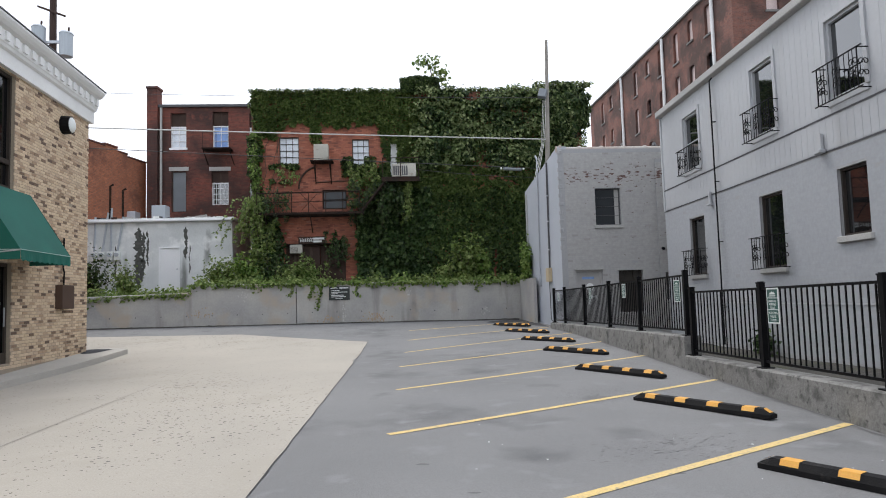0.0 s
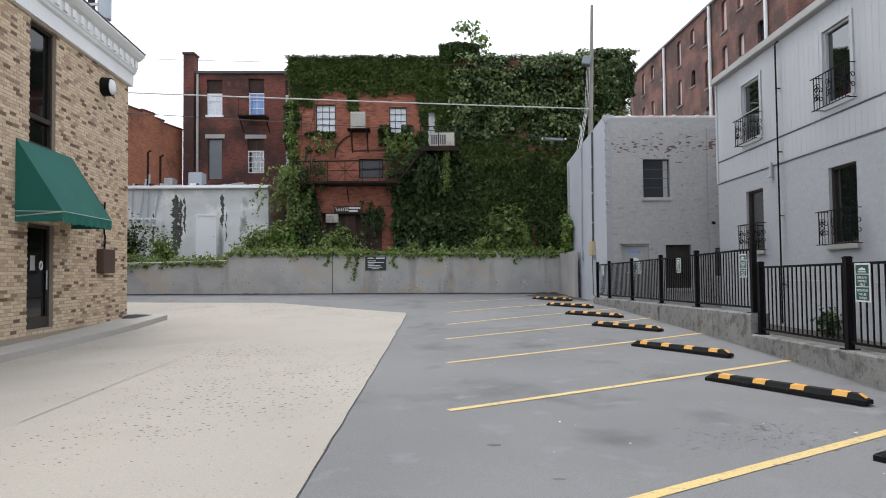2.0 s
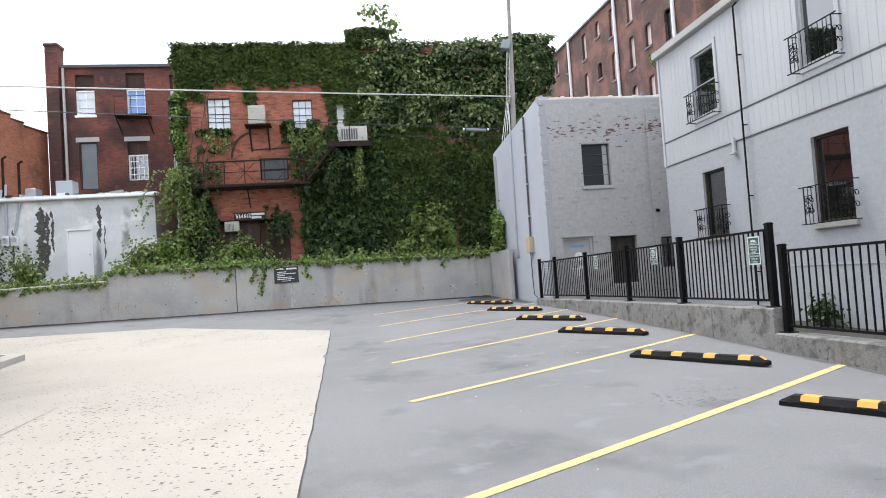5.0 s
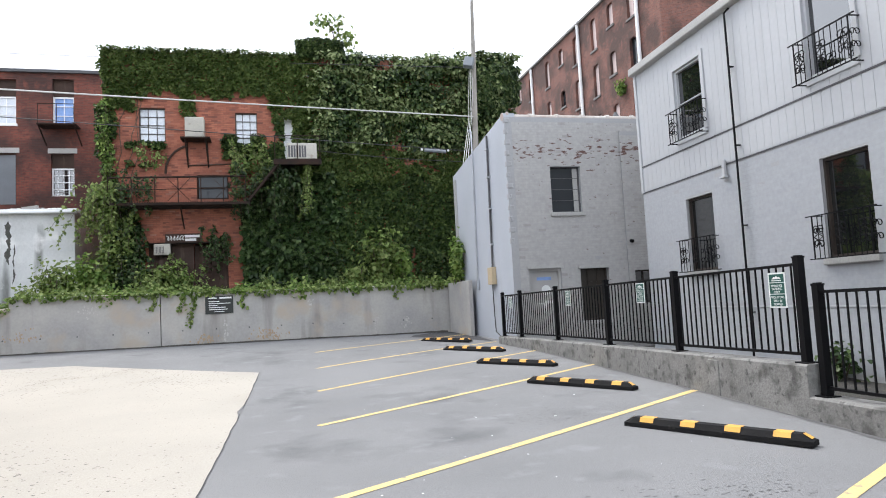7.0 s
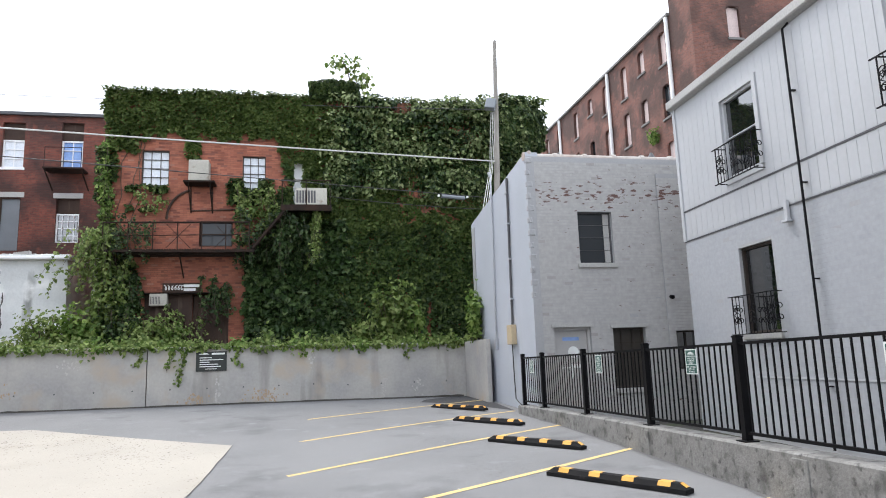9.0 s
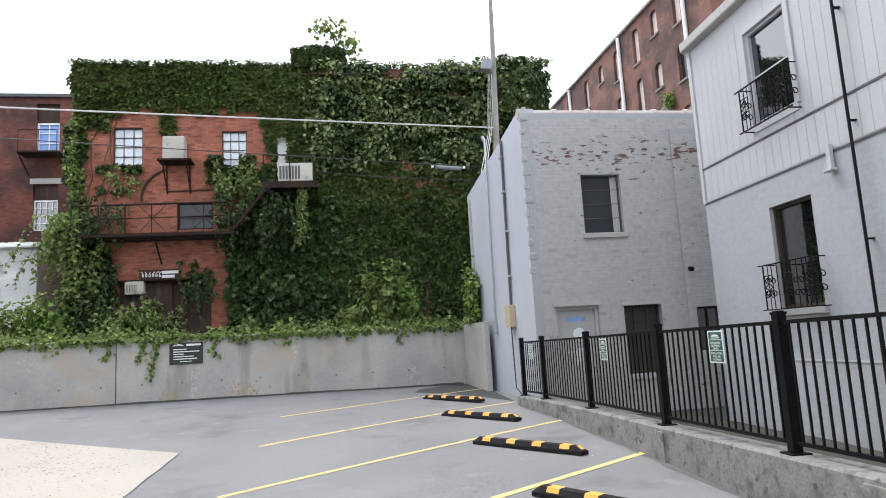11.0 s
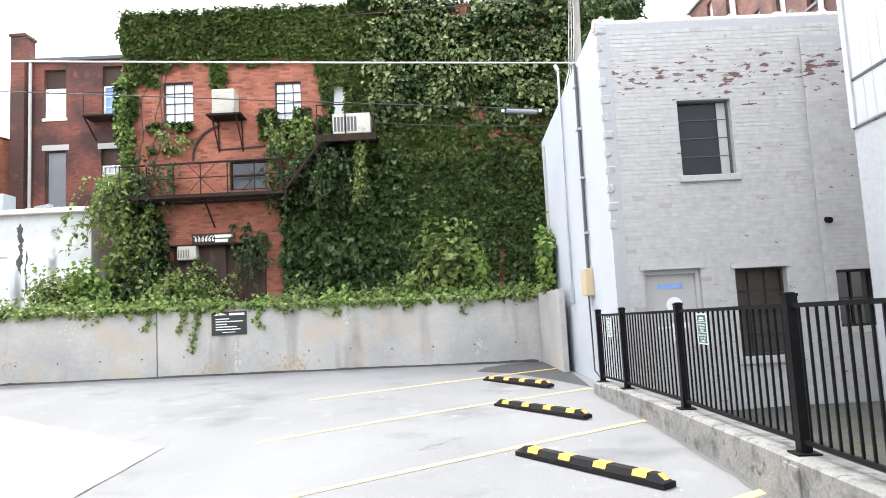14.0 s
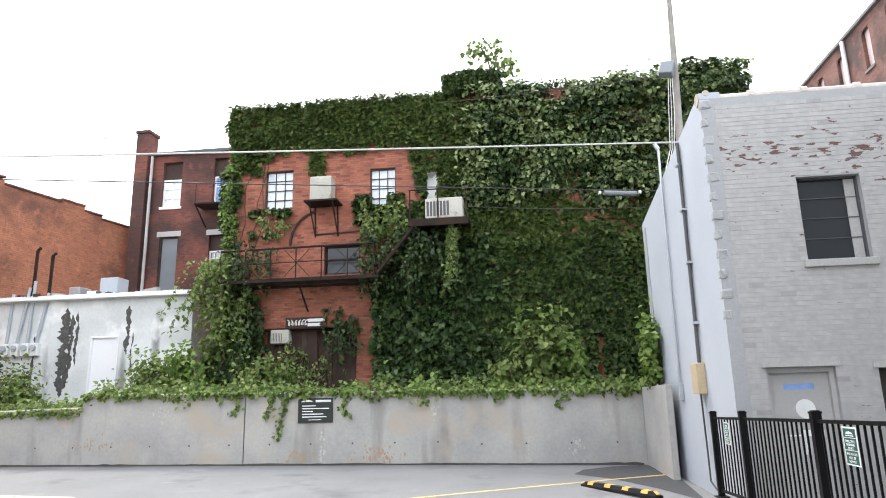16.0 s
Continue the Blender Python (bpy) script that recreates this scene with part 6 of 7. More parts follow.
# ---- orange brick side wall ----
orange = thing("orange_brick_building", (-17, 31, 2.4), "orange brick building side with a stepped sooty parapet", "building")
OF = Face((-16.1, 35.7), (-18.5, 22.6))
bm = bmesh.new()
prof = [(OF.length, 1.5), (0.0, 1.5), (0.0, 9.55), (1.6, 9.55), (1.6, 9.68), (2.4, 9.68), (2.4, 9.85), (3.4, 9.85), (3.4, 9.76), (5.6, 9.76), (5.6, 9.92), (OF.length, 10.05)]
add_prism(bm, prof, -0.4, 0.0, OF.m @ Matrix(((1, 0, 0, 0), (0, 0, 1, 0), (0, 1, 0, 0), (0, 0, 0, 1))))
part("wall", bm, M_ORANGE, orange, "orange brick wall")
for a, b, z in ((0.0, 1.6, 9.55), (1.6, 2.4, 9.68), (2.4, 3.4, 9.85), (3.4, 5.6, 9.76), (5.6, 13.0, 9.98)):
    part("coping", OF.box(a, b, -0.45, 0.05, z, z + 0.08, bevel=0.015), M_OLDRED, orange)
for a, b, z0, z1 in ((0.9, 2.0, 6.4, 8.2), (4.2, 5.4, 6.4, 8.6)):
    part("bricked_window", OF.box(a, b, -0.05, 0.012, z0, z1), M_ORANGE, orange, "bricked-up window")

# ---- white shed on the terrace ----
shed = thing("white_shed", (-13, 30.2, 2.3), "low whitewashed block shed with black mould streaks and a flat roof", "shed")
SF = Face((-9.9, 30.2), (-18.2, 29.75))
su = lambda x: (-9.9 - x) * 1.0015
SH = [(su(-12.22), su(-13.13), 2.5, 4.5)]
part("wall", SF.wall(0, SF.length, 1.9, 5.62, 0.25, SH), M_STUCCO, shed, "stained whitewashed wall")
part("end_wall", Face((-10.2, 35.0), (-9.9, 30.2)).wall(0.0, 4.78, 1.9, 5.62, 0.25), M_STUCCO, shed)
part("roof_slab", SF.box(-0.12, SF.length, -5.2, 0.14, 5.62, 5.8, bevel=0.02), M_STUCCO, shed, "pale roof edge")
part("gutter", SF.box(-0.1, su(-16.2), 0.14, 0.24, 5.64, 5.74, bevel=0.02), M_WHITE, shed)
sdoor = part("door", SF.box(SH[0][0] + 0.05, SH[0][1] - 0.05, -0.1, -0.05, 2.5, 4.44), M_WHITE, shed, "white flush door")
bm = bmesh.new()
for a, b, c, d in ((SH[0][0], SH[0][0] + 0.05, 2.5, 4.5), (SH[0][1] - 0.05, SH[0][1], 2.5, 4.5), (SH[0][0] + 0.05, SH[0][1] - 0.05, 4.44, 4.5)):
    add_box(bm, a, b, -0.12, 0.015, c, d, SF.m)
part("door_frame", bm, M_WHITE, sdoor)
part("door_handle", rod(SF.p(SH[0][0] + 0.12, -0.05, 3.5), SF.p(SH[0][0] + 0.12, 0.0, 3.5), 0.03, 8), M_GALV, sdoor)
# mould streaks: a ragged dark film on the wall
for x, w_, z0, z1 in ((-14.0, 0.26, 2.7, 5.4), (-13.82, 0.12, 3.0, 5.2), (-13.6, 0.07, 3.6, 5.3), (-11.95, 0.1, 3.9, 5.4), (-11.8, 0.04, 3.2, 4.6), (-15.0, 0.06, 3.0, 4.6)):
    bm = bmesh.new()
    n = int((z1 - z0) / 0.045)
    prev = None
    for i in range(n + 1):
        z = z0 + (z1 - z0) * i / n
        c = x + 0.06 * wob(z * 2.0, x * 3)
        wl_ = w_ * max(0.06, 0.6 + 0.9 * wob(z * 5.0, x * 7, 1) + 0.5 * wob(z * 17, x, 2)) * min(1, 4 * (1 - abs(2 * i / n - 1)) + 0.1)
        wr_ = w_ * max(0.06, 0.6 + 0.9 * wob(z * 5.0, x * 7, 5) + 0.5 * wob(z * 17, x, 6)) * min(1, 4 * (1 - abs(2 * i / n - 1)) + 0.1)
        cur = [bm.verts.new(SF.p(su(c + wr_), 0.004, z)), bm.verts.new(SF.p(su(c - wl_), 0.004, z))]
        if prev:
            bm.faces.new((prev[0], prev[1], cur[1], cur[0]))
        prev = cur
    part("mould_streak", bm, M_MOULD, shed, "black mould streak")
# scraps of roofing felt, boards and flashing along the roof edge
rub = thing("roof_rubble", SF.p(su(-13.5), -0.3, 5.8), "scraps of felt, boards and flashing along the shed's roof edge", "rubble", kind="stuff")
for mt, lo, hi in ((M_OLDWOOD, 0.12, 0.5), (M_SIGNW, 0.1, 0.35), (M_SILL, 0.15, 0.6), (M_DARKLINE, 0.1, 0.4)):
    bm = bmesh.new()
    for _ in range(22):
        x, d, w_ = rng.uniform(-17.5, -10.2), rng.uniform(-0.9, 0.05), rng.uniform(lo, hi)
        h_ = 0.03 + 0.09 * rng.random() ** 2
        add_box(bm, -w_ / 2, w_ / 2, -0.08, 0.08, 0, h_, Matrix.Translation(SF.p(su(x), d, 5.79)) @ pose(0, 0, 0, rng.normal(0, 4), rng.normal(0, 5), rng.uniform(-40, 40)))
    tagged(part("scrap", bm, mt, rub), kind="stuff")
# meters and risers at the shed's end
met = thing("meter_bank", SF.p(su(-15.4), 0.1, 3.9), "row of pale electric meters with conduit risers", "meter bank")
for i, x in enumerate((-15.9, -15.55, -15.2, -14.9)):
    bm = bmesh.new()
    add_box(bm, su(x) - 0.13, su(x) + 0.13, 0.0, 0.15, 3.95, 4.35, SF.m, bevel=0.02)
    mt = part("meter", bm, M_SIGNW, met)
    part("dial", rod(SF.p(su(x), 0.15, 4.2), SF.p(su(x), 0.22, 4.2), 0.09, 14), M_TANK, mt)
    part("riser", rod(SF.p(su(x), 0.06, 4.35), SF.p(su(x + (0.25 if i % 2 else 0.05)), 0.06, 5.9 + 0.2 * (i % 3)), 0.045, 8), M_TANK, met)
for x, z in ((-15.25, 7.3), (-14.7, 7.1)):
    bm = bmesh.new()
    add_path(bm, [SF.p(su(x), 0.0, 5.8), SF.p(su(x), 0.0, z), SF.p(su(x + 0.15), 0.08, z + 0.05)], 0.05, 8)
    part("weatherhead", bm, M_RUST, met)
for x0, x1, z1, mt, lab in ((-12.4, -11.75, 6.6, M_TANK, "grey air-conditioning box on the shed roof"), (-13.55, -13.15, 6.35, M_GALV, "grey metal roof unit on the shed roof")):
    un = thing("roof_unit", ((x0 + x1) / 2 - 1.5, 31.5, 5.8), lab, "roof unit")
    part("case", box(x0 - 1.6, x1 - 1.6, 31.3, 31.9, 5.8, z1, bevel=0.03), mt, un)

# ---- brick warehouse in the distance ----
ware = thing("brick_warehouse", (16, 45, 2), "tall old brick warehouse with boarded arched windows and white downpipes", "building")
WF = Face((16.5, 36.2), (15.0, 63.0))
wu = lambda y: (y - 36.2) * 1.0016
WR = Face((30.0, 37.0), (16.5, 36.2))
rows1 = [(41.45, 17.9, 19.3), (43.65, 17.25, 19.3), (48.65, 18.1, 19.25), (51.15, 17.3, 19.25), (57.0, 18.0, 19.2), (59.3, 17.3, 19.2), (46.3, 17.3, 19.2), (54.5, 17.4, 19.2), (39.1, 17.4, 19.25)]
allw = []
for y, z0, z1 in rows1:
    for drop in (0, 3.0, 6.2):
        allw.append((wu(y - 0.36), wu(y + 0.36), z0 - drop, z1 - drop))
part("wall", WF.wall(0, WF.length, 0, 19.75, 0.5, [h for h in allw]), M_WARE, ware, "sooty brick flank")
frh = [(WR.u(19.3, 36.35), WR.u(18.55, 36.3), 17.65, 19.4), (WR.u(23.1, 36.6), WR.u(22.3, 36.5), 17.65, 19.4), (WR.u(19.3, 36.35), WR.u(18.55, 36.3), 14.3, 16.2)]
part("front_wall", WR.wall(0, WR.length, 0, 21.6, 0.5, frh), M_WARE, ware, "brick front")
part("parapet", WF.box(0.0, 1.9, -0.5, 0.0, 19.755, 21.6), M_WARE, ware)
part("roof_edge", WF.box(1.9, WF.length, -0.5, 0.15, 19.755, 19.9), M_ROOF, ware)


def arched_board(face, h, board):
    """A boarded opening: the panel set back, a segmental brick arch above it, a sill."""
    w_ = h[1] - h[0]
    p = part("window", face.box(h[0], h[1], -0.22, -0.18, h[2], h[3]), board, ware, "boarded window")
    bm = bmesh.new()
    n = 8
    c = (h[0] + h[1]) / 2
    arc = [(c + w_ / 2 * math.cos(a), h[3] - 0.28 + 0.28 * math.sin(a)) for a in np.linspace(0, math.pi, n + 1)]
    for i in range(n):
        v = [bm.verts.new(face.p(u, -0.02, z)) for u, z in (arc[i], arc[i + 1], (arc[i + 1][0], h[3] + 0.01), (arc[i][0], h[3] + 0.01))]
        bm.faces.new(v)
    part("arch", bm, M_WARE, p)
    part("window_sill", face.box(h[0] - 0.08, h[1] + 0.08, -0.2, 0.08, h[2] - 0.12, h[2]), M_ROOF, p)


for k, h in enumerate(allw):
    if h[3] > 9:
        arched_board(WF, h, M_GLASSB if k in (25, 7) else M_BOARD)
for h in frh:
    arched_board(WR, h, M_BOARD)
for y in (38.3, 45.6, 54.0):
    bm = bmesh.new()
    add_path(bm, [WF.p(wu(y), 0.12, 5.0), WF.p(wu(y), 0.12, 19.7)], 0.11, 8)
    part("downpipe", bm, M_TRIM, ware, "white downpipe")

# ---- plants ----
def ivy_depth(x, z):
    """How thick the ivy stands on the wall at a place, 0 where the brick is bare."""
    n1 = wob(x * 0.55, z * 0.55, 1.3) + 0.5 * wob(x * 1.6, z * 1.6, 4.1)
    edge = 0.25 * wob(x * 1.9, z * 1.3, 9.0)
    d = -1.0
    lower = 9.75 + 0.45 * wob(x * 1.1, 2.0) + 0.3 * wob(x * 4.0, 7.0)
    if -8.6 < x < -2.8 and z > lower + (0.25 if -7.9 < x < -3.2 else -0.3):
        d = 0.16 + 0.08 * n1
    right = -2.95 + edge * 1.6
    if z < 8.2:
        right = -3.3 - 0.55 * min(max((8.2 - z) / 2.2, 0), 1.6) + edge
    if z < 5.9:
        right = -4.3 + edge
    if x > right:
        d = 0.22 + 0.14 * n1 + (0.16 if z > 8.3 and x > -0.5 else 0.0)
    if x < -8.5 + edge * 0.9 and z > 5.9:
        d = 0.08 + 0.1 * n1 + 0.1 * wob(x * 3, z * 2)
        if wob(x * 2.3, z * 1.2, 3.3) < -0.12:
            d = -1
    if -8.95 < x < -7.7 + edge and 2.4 < z < 5.7 and wob(x * 1.4, z * 1.1, 27.0) > -0.02:
        d = 0.3 + 0.25 * n1
    if abs(x + 6.1) < 0.22 + 0.1 * edge and z > 9.1:
        d = max(d, 0.1)
    if -4.9 < x < -3.4 and 7.6 < z < 8.5 and wob(x * 1.3, z * 1.3, 8) > -0.25:
        d = max(d, 0.15)
    if -8.2 < x < -6.9 and 7.3 < z < 8.2 and wob(x * 1.5, z * 1.5, 2) > -0.05:
        d = max(d, 0.18)
    if (-7.77 - 0.03 < x < -6.85 and 8.2 < z < 9.5) or (-4.45 < x < -3.85 and 8.15 < z < 9.35) or (-2.72 < x < -2.35 and 7.4 < z < 9.1):
        d = -1
    if 0.9 < x < 3.4 and 6.9 < z < 8.5 and wob(x * 1.2, z * 1.6, 6.6) > -0.15:
        d = 0.05 if wob(x * 7, z * 7, 2.0) > -0.05 else -1
    if abs(x - 2.05 - 0.1 * wob(z * 3, 1)) < 0.1 and z < 4.1:
        d = -1
    return d


def leaf_zone(x, z):
    """fine, broad or pale leaves, by the place on the wall."""
    if x > -1.4 + 0.9 * wob(z * 0.8, 3) and z > 8.3 + 0.7 * wob(x * 0.7, 5) - 0.12 * (x + 1):
        return "pale"
    if -4.6 < x < -0.9 + 0.7 * wob(z, 6) and z < 7.0 + 0.5 * wob(x, 8):
        return "broad"
    if z > 8.9 + 0.8 * wob(x * 0.6, 31.0) or (x > -2.5 and z > 6.6 + 0.9 * wob(x * 0.7, 33.0)):
        return "young"
    return "fine"


LEAVES = {"fine": [], "young": [], "broad": [], "pale": []}


def top_edge(x):
    return 11.62 + 0.1 * wob(x * 2.0, 1) + 0.06 * wob(x * 6.0, 5) + (0.28 if x > 4.2 else 0)


for x, z in zip(rng.uniform(-9.15, 6.6, 105000), rng.uniform(2.3, 11.75, 105000)):
    d = ivy_depth(x, z)
    if d <= 0.0 or z > top_edge(x):
        continue
    zone = leaf_zone(x, z)
    clump = 0.5 + 0.5 * wob(x * 2.6, z * 2.6, 7.7) + 0.4 * wob(x * 5.5, z * 5.5, 2.2)
    wall_y = 30.73 + 0.055 * x
    if zone in ("fine", "young"):
        # small leaves lie like shingles, in shallow swells
        if clump < 0.22 and rng.random() < 0.75:
            continue
        d = 0.03 + 0.85 * d * max(clump, 0.05)
        LEAVES[zone].append((x, wall_y - d * (0.4 + 0.6 * rng.random()), z, 0.4 * wob(x * 3, z * 3), -1.0, 0.75, 0.095 + 0.095 * rng.random() ** 1.5))
    elif zone == "broad":
        if clump < 0.28 or rng.random() < 0.35:
            LEAVES["broad"].append((x, wall_y - 0.03 - 0.04 * rng.random(), z, 0.0, -1.0, 0.4, 0.08 + 0.04 * rng.random()))
            continue
        d = 0.05 + d * 1.5 * clump
        LEAVES["broad"].append((x, wall_y - d * (0.25 + 0.75 * rng.random()), z, 0.5 * wob(x * 3, z * 3), -1.0, 0.75, 0.13 + 0.12 * rng.random()))
    elif wob(x * 0.9, z * 1.1, 15.0) > -0.42 and rng.random() < 0.75:
        LEAVES["young"].append((x, wall_y - 0.1 * rng.random(), z, 0.0, -1.0, 0.5, 0.07 + 0.05 * rng.random()))
# pale vines bulging out in clusters over the upper corner
for _ in range(330):
    x = rng.uniform(-1.9, 6.5)
    z = rng.uniform(7.9, 11.6)
    if leaf_zone(x, z) != "pale" or ivy_depth(x, z) <= 0 or z > top_edge(x) or (wob(x * 0.9, z * 1.1, 15.0) < -0.12 and rng.random() < 0.7):
        continue
    r = 0.14 + 0.2 * rng.random()
    out = 0.1 + 0.3 * rng.random()
    light = rng.random() < 0.62 + 0.4 * wob(x, z, 20)
    for _ in range(int(300 * r)):
        v = rng.normal(0, 0.6, 3)
        LEAVES["pale" if light and rng.random() < 0.8 else "broad"].append((x + v[0] * r * 1.5, 30.73 + 0.055 * x - max(0.03, out + v[1] * r), z + v[2] * r * 0.9, v[0], -1.0, 0.7 + v[2], 0.11 + 0.08 * rng.random()))
# leaves lying over the top edge and round the chimney stub
for _ in range(4200):
    x = rng.uniform(-9.1, 7.0)
    LEAVES["pale" if x > 0 and rng.random() < 0.5 else "young"].append((x, 30.75 + 0.055 * x + rng.uniform(-0.25, 0.5), top_edge(x) - 0.04 + 0.1 * rng.random(), 0, -0.6, 1.0, 0.09 + 0.05 * rng.random()))
for _ in range(2600):
    x = rng.uniform(-2.12, -0.35)
    z = rng.uniform(11.5, 12.28 - 0.12 * abs(x + 1.3))
    LEAVES["fine"].append((x, 30.5 - 0.12 * rng.random() if rng.random() < 0.7 else rng.uniform(30.5, 31.4), z, 0.8 * (x + 1.2), -1, 0.5, 0.09 + 0.05 * rng.random()))
# the bulge of vine at the right-hand top corner
for _ in range(7000):
    v = rng.normal(0, 1, 3)
    v /= np.linalg.norm(v)
    k = 0.75 + 0.4 * wob(v[0] * 3, v[1] * 3, v[2] * 3)
    LEAVES["pale" if rng.random() < 0.3 else "broad"].append((5.6 + v[0] * 1.35 * k, 30.85 - abs(v[1]) * 0.9 * k, 10.6 + v[2] * 1.35 * k, v[0], -abs(v[1]) - 0.2, v[2] + 0.3, 0.11 + 0.06 * rng.random()))
ivy = thing("ivy", (0, 30.2, 2.4), "dense dark green ivy covering the brick wall", "ivy", kind="stuff")
for zone, nm, mt, lb in (("fine", "ivy_leaves", M_IVY, ""), ("young", "young_leaves", M_IVYY, "yellower young ivy leaves"), ("broad", "broad_leaves", M_IVYD, "large glossy dark leaves"), ("pale", "vine_leaves", M_IVYP, "paler broad vine leaves")):
    a = np.array(LEAVES[zone])
    tagged(part(nm, leaf_mesh(nm, a[:, :3], a[:, 3:6], a[:, 6], spread=0.36 if zone in ("fine", "young") else 0.5), mt, ivy, lb), kind="stuff")
# woody stems on the wall
bm = bmesh.new()
for k in range(26):
    x = rng.uniform(-3.8, 5.0) if k < 18 else rng.uniform(-9.0, -7.6)
    z = 2.4
    p = [IF.p(iu(x), 0.03, z)]
    while z < 10.5:
        z += 0.6
        x += rng.normal(0, 0.18)
        p.append(IF.p(iu(min(max(x, -8.95), 6.5)), 0.03, z))
    add_path(bm, p, 0.014, 4)
tagged(part("stem_tangle", bm, M_BARK, ivy), kind="stuff")


def shrub(name, centre, radius, n, size, material, label, category="shrub", stems=6, flat=1.0, droop=0.4, group=""):
    """Leaves in clumps round branching stems, with an uneven outline."""
    cx, cy, cz = centre
    ob = thing(name, (cx, cy, cz - radius[2]), label, category, group)
    tips = []
    bm = bmesh.new()
    for i in range(stems):
        a = rng.uniform(0, 2 * math.pi)
        r = rng.uniform(0.15, 0.9)
        tip = Vector((cx + radius[0] * r * math.cos(a), cy + radius[1] * r * math.sin(a), cz + radius[2] * rng.uniform(-0.1, 0.95) * (1 - 0.35 * r)))
        root = Vector((cx + 0.12 * math.cos(a), cy + 0.12 * math.sin(a), cz - radius[2]))
        mid = root.lerp(tip, 0.5) + Vector((0, 0, 0.12 * radius[2]))
        add_path(bm, [root, mid, tip], 0.012, 5)
        tips += [tip, mid.lerp(tip, 0.4), mid, root.lerp(mid, 0.6)]
    tagged(part("stem_tangle", bm, M_BARK, ob), kind="stuff")
    t = np.array([tuple(q) for q in tips])
    pick = rng.integers(0, len(t), n)
    sp = np.array(radius) * 0.3
    p = t[pick] + rng.normal(0, 1, (n, 3)) * sp
    p[:, 2] = np.maximum(p[:, 2], cz - radius[2])
    d = p - np.array(centre)
    d /= np.linalg.norm(d, axis=1, keepdims=True) + 1e-6
    d[:, 2] += 0.5
    tagged(part("foliage", leaf_mesh("leaves", p, d, size * (0.7 + 0.6 * rng.random(n)), droop=droop, spread=0.7), material, ob), kind="stuff")
    return ob


def wy(x):
    return 27.5 + 0.055 * x


shrub("bush", (0.55, 28.2, 3.35), (0.7, 0.45, 1.0), 900, 0.16, M_WEED, "leafy green bush growing above the retaining wall", stems=14)
shrub("bush", (1.25, 28.0, 3.3), (0.3, 0.3, 0.5), 260, 0.17, M_FRESH, "bright young bush above the retaining wall", stems=7)
shrub("bush", (-0.35, 28.0, 3.0), (0.32, 0.3, 0.4), 260, 0.14, M_WEED, "low green bush above the retaining wall", stems=6)
shrub("sapling", (2.83, 26.35, 3.2), (0.17, 0.42, 0.7), 620, 0.14, M_FRESH, "leafy sapling in the corner by the side wall", stems=9)
shrub("bush", (-9.75, 28.4, 3.15), (0.85, 0.6, 0.75), 1200, 0.12, M_WEED, "feathery green bush in front of the white shed", stems=16)
shrub("bush", (-8.75, 28.2, 3.2), (0.55, 0.4, 0.75), 700, 0.14, M_FRESH, "bright yellow-green bush above the retaining wall", stems=9)
shrub("bush", (-7.9, 28.8, 3.3), (0.6, 0.5, 0.9), 600, 0.12, M_IVYD, "tall weedy bush beside the pipe", stems=10)
shrub("bush", (-6.9, 28.4, 3.0), (0.8, 0.5, 0.55), 700, 0.13, M_WEED, "low weedy bush above the retaining wall", stems=10)
for y in (14.0, 8.3):
    shrub("weed_clump", (5.98, y, 0.72), (0.16, 0.5, 0.26), 200, 0.09, M_IVYD, "dark weeds grown up at the foot of the grey wall", "weeds", stems=8, group="weeds along the grey wall")
shrub("bush", (16.12, 40.25, 13.85), (0.3, 0.5, 0.5), 160, 0.16, M_FRESH, "small bright bush growing out of the warehouse wall", stems=7)
shrub("bush", (-13.7, 28.2, 2.85), (0.7, 0.5, 0.7), 800, 0.12, M_WEED, "weedy bush in front of the white shed", stems=10)
shrub("bush", (-15.6, 28.3, 3.0), (1.1, 0.7, 1.1), 1700, 0.13, M_IVY, "dark leafy bush under the meters", stems=14)
def trailing_vine(x0, x1, z0, z1, out, n, length, size, material, label, lean=0.0, dense=34, arch=0.3):
    """Strands that start at the wall, arch out and hang down, with leaves along them."""
    ob = thing("vine", ((x0 + x1) / 2, 30.2, z0), label, "vine")
    bm = bmesh.new()
    at, dirs, sizes = [], [], []
    for _ in range(n):
        x, z = rng.uniform(x0, x1), rng.uniform(z0, z1)
        ln = length * rng.uniform(0.4, 1.15)
        o = out * rng.uniform(0.35, 1.0)
        sw, ph = lean * rng.uniform(0.3, 1.3) + rng.normal(0, 0.12), rng.uniform(0, 6)
        strand = []
        for f in np.linspace(0, 1, 8):
            strand.append((x + sw * ln * f + 0.06 * math.sin(5 * f + ph), 30.7 + 0.055 * x - o * min(1.0, 2.2 * f) - 0.03, z + arch * ln * math.sin(math.pi * min(1.0, 1.5 * f)) * 0.7 - ln * f * f))
        add_path(bm, strand, 0.007, 4)
        st = np.array(strand)
        for _ in range(int(dense * ln)):
            f = rng.uniform(0, 7) * 0.999
            i = int(f)
            p = st[i] + (st[i + 1] - st[i]) * (f - i) + rng.normal(0, 0.055, 3)
            at.append(p), dirs.append((rng.normal(0, 0.4), -0.9, 0.7)), sizes.append(size * rng.uniform(0.6, 1.3))
    tagged(part("stem_tangle", bm, M_BARK, ob), kind="stuff")
    tagged(part("foliage", leaf_mesh("leaves", np.array(at), np.array(dirs), np.array(sizes), droop=0.7, spread=0.7), material, ob), kind="stuff")
    return ob


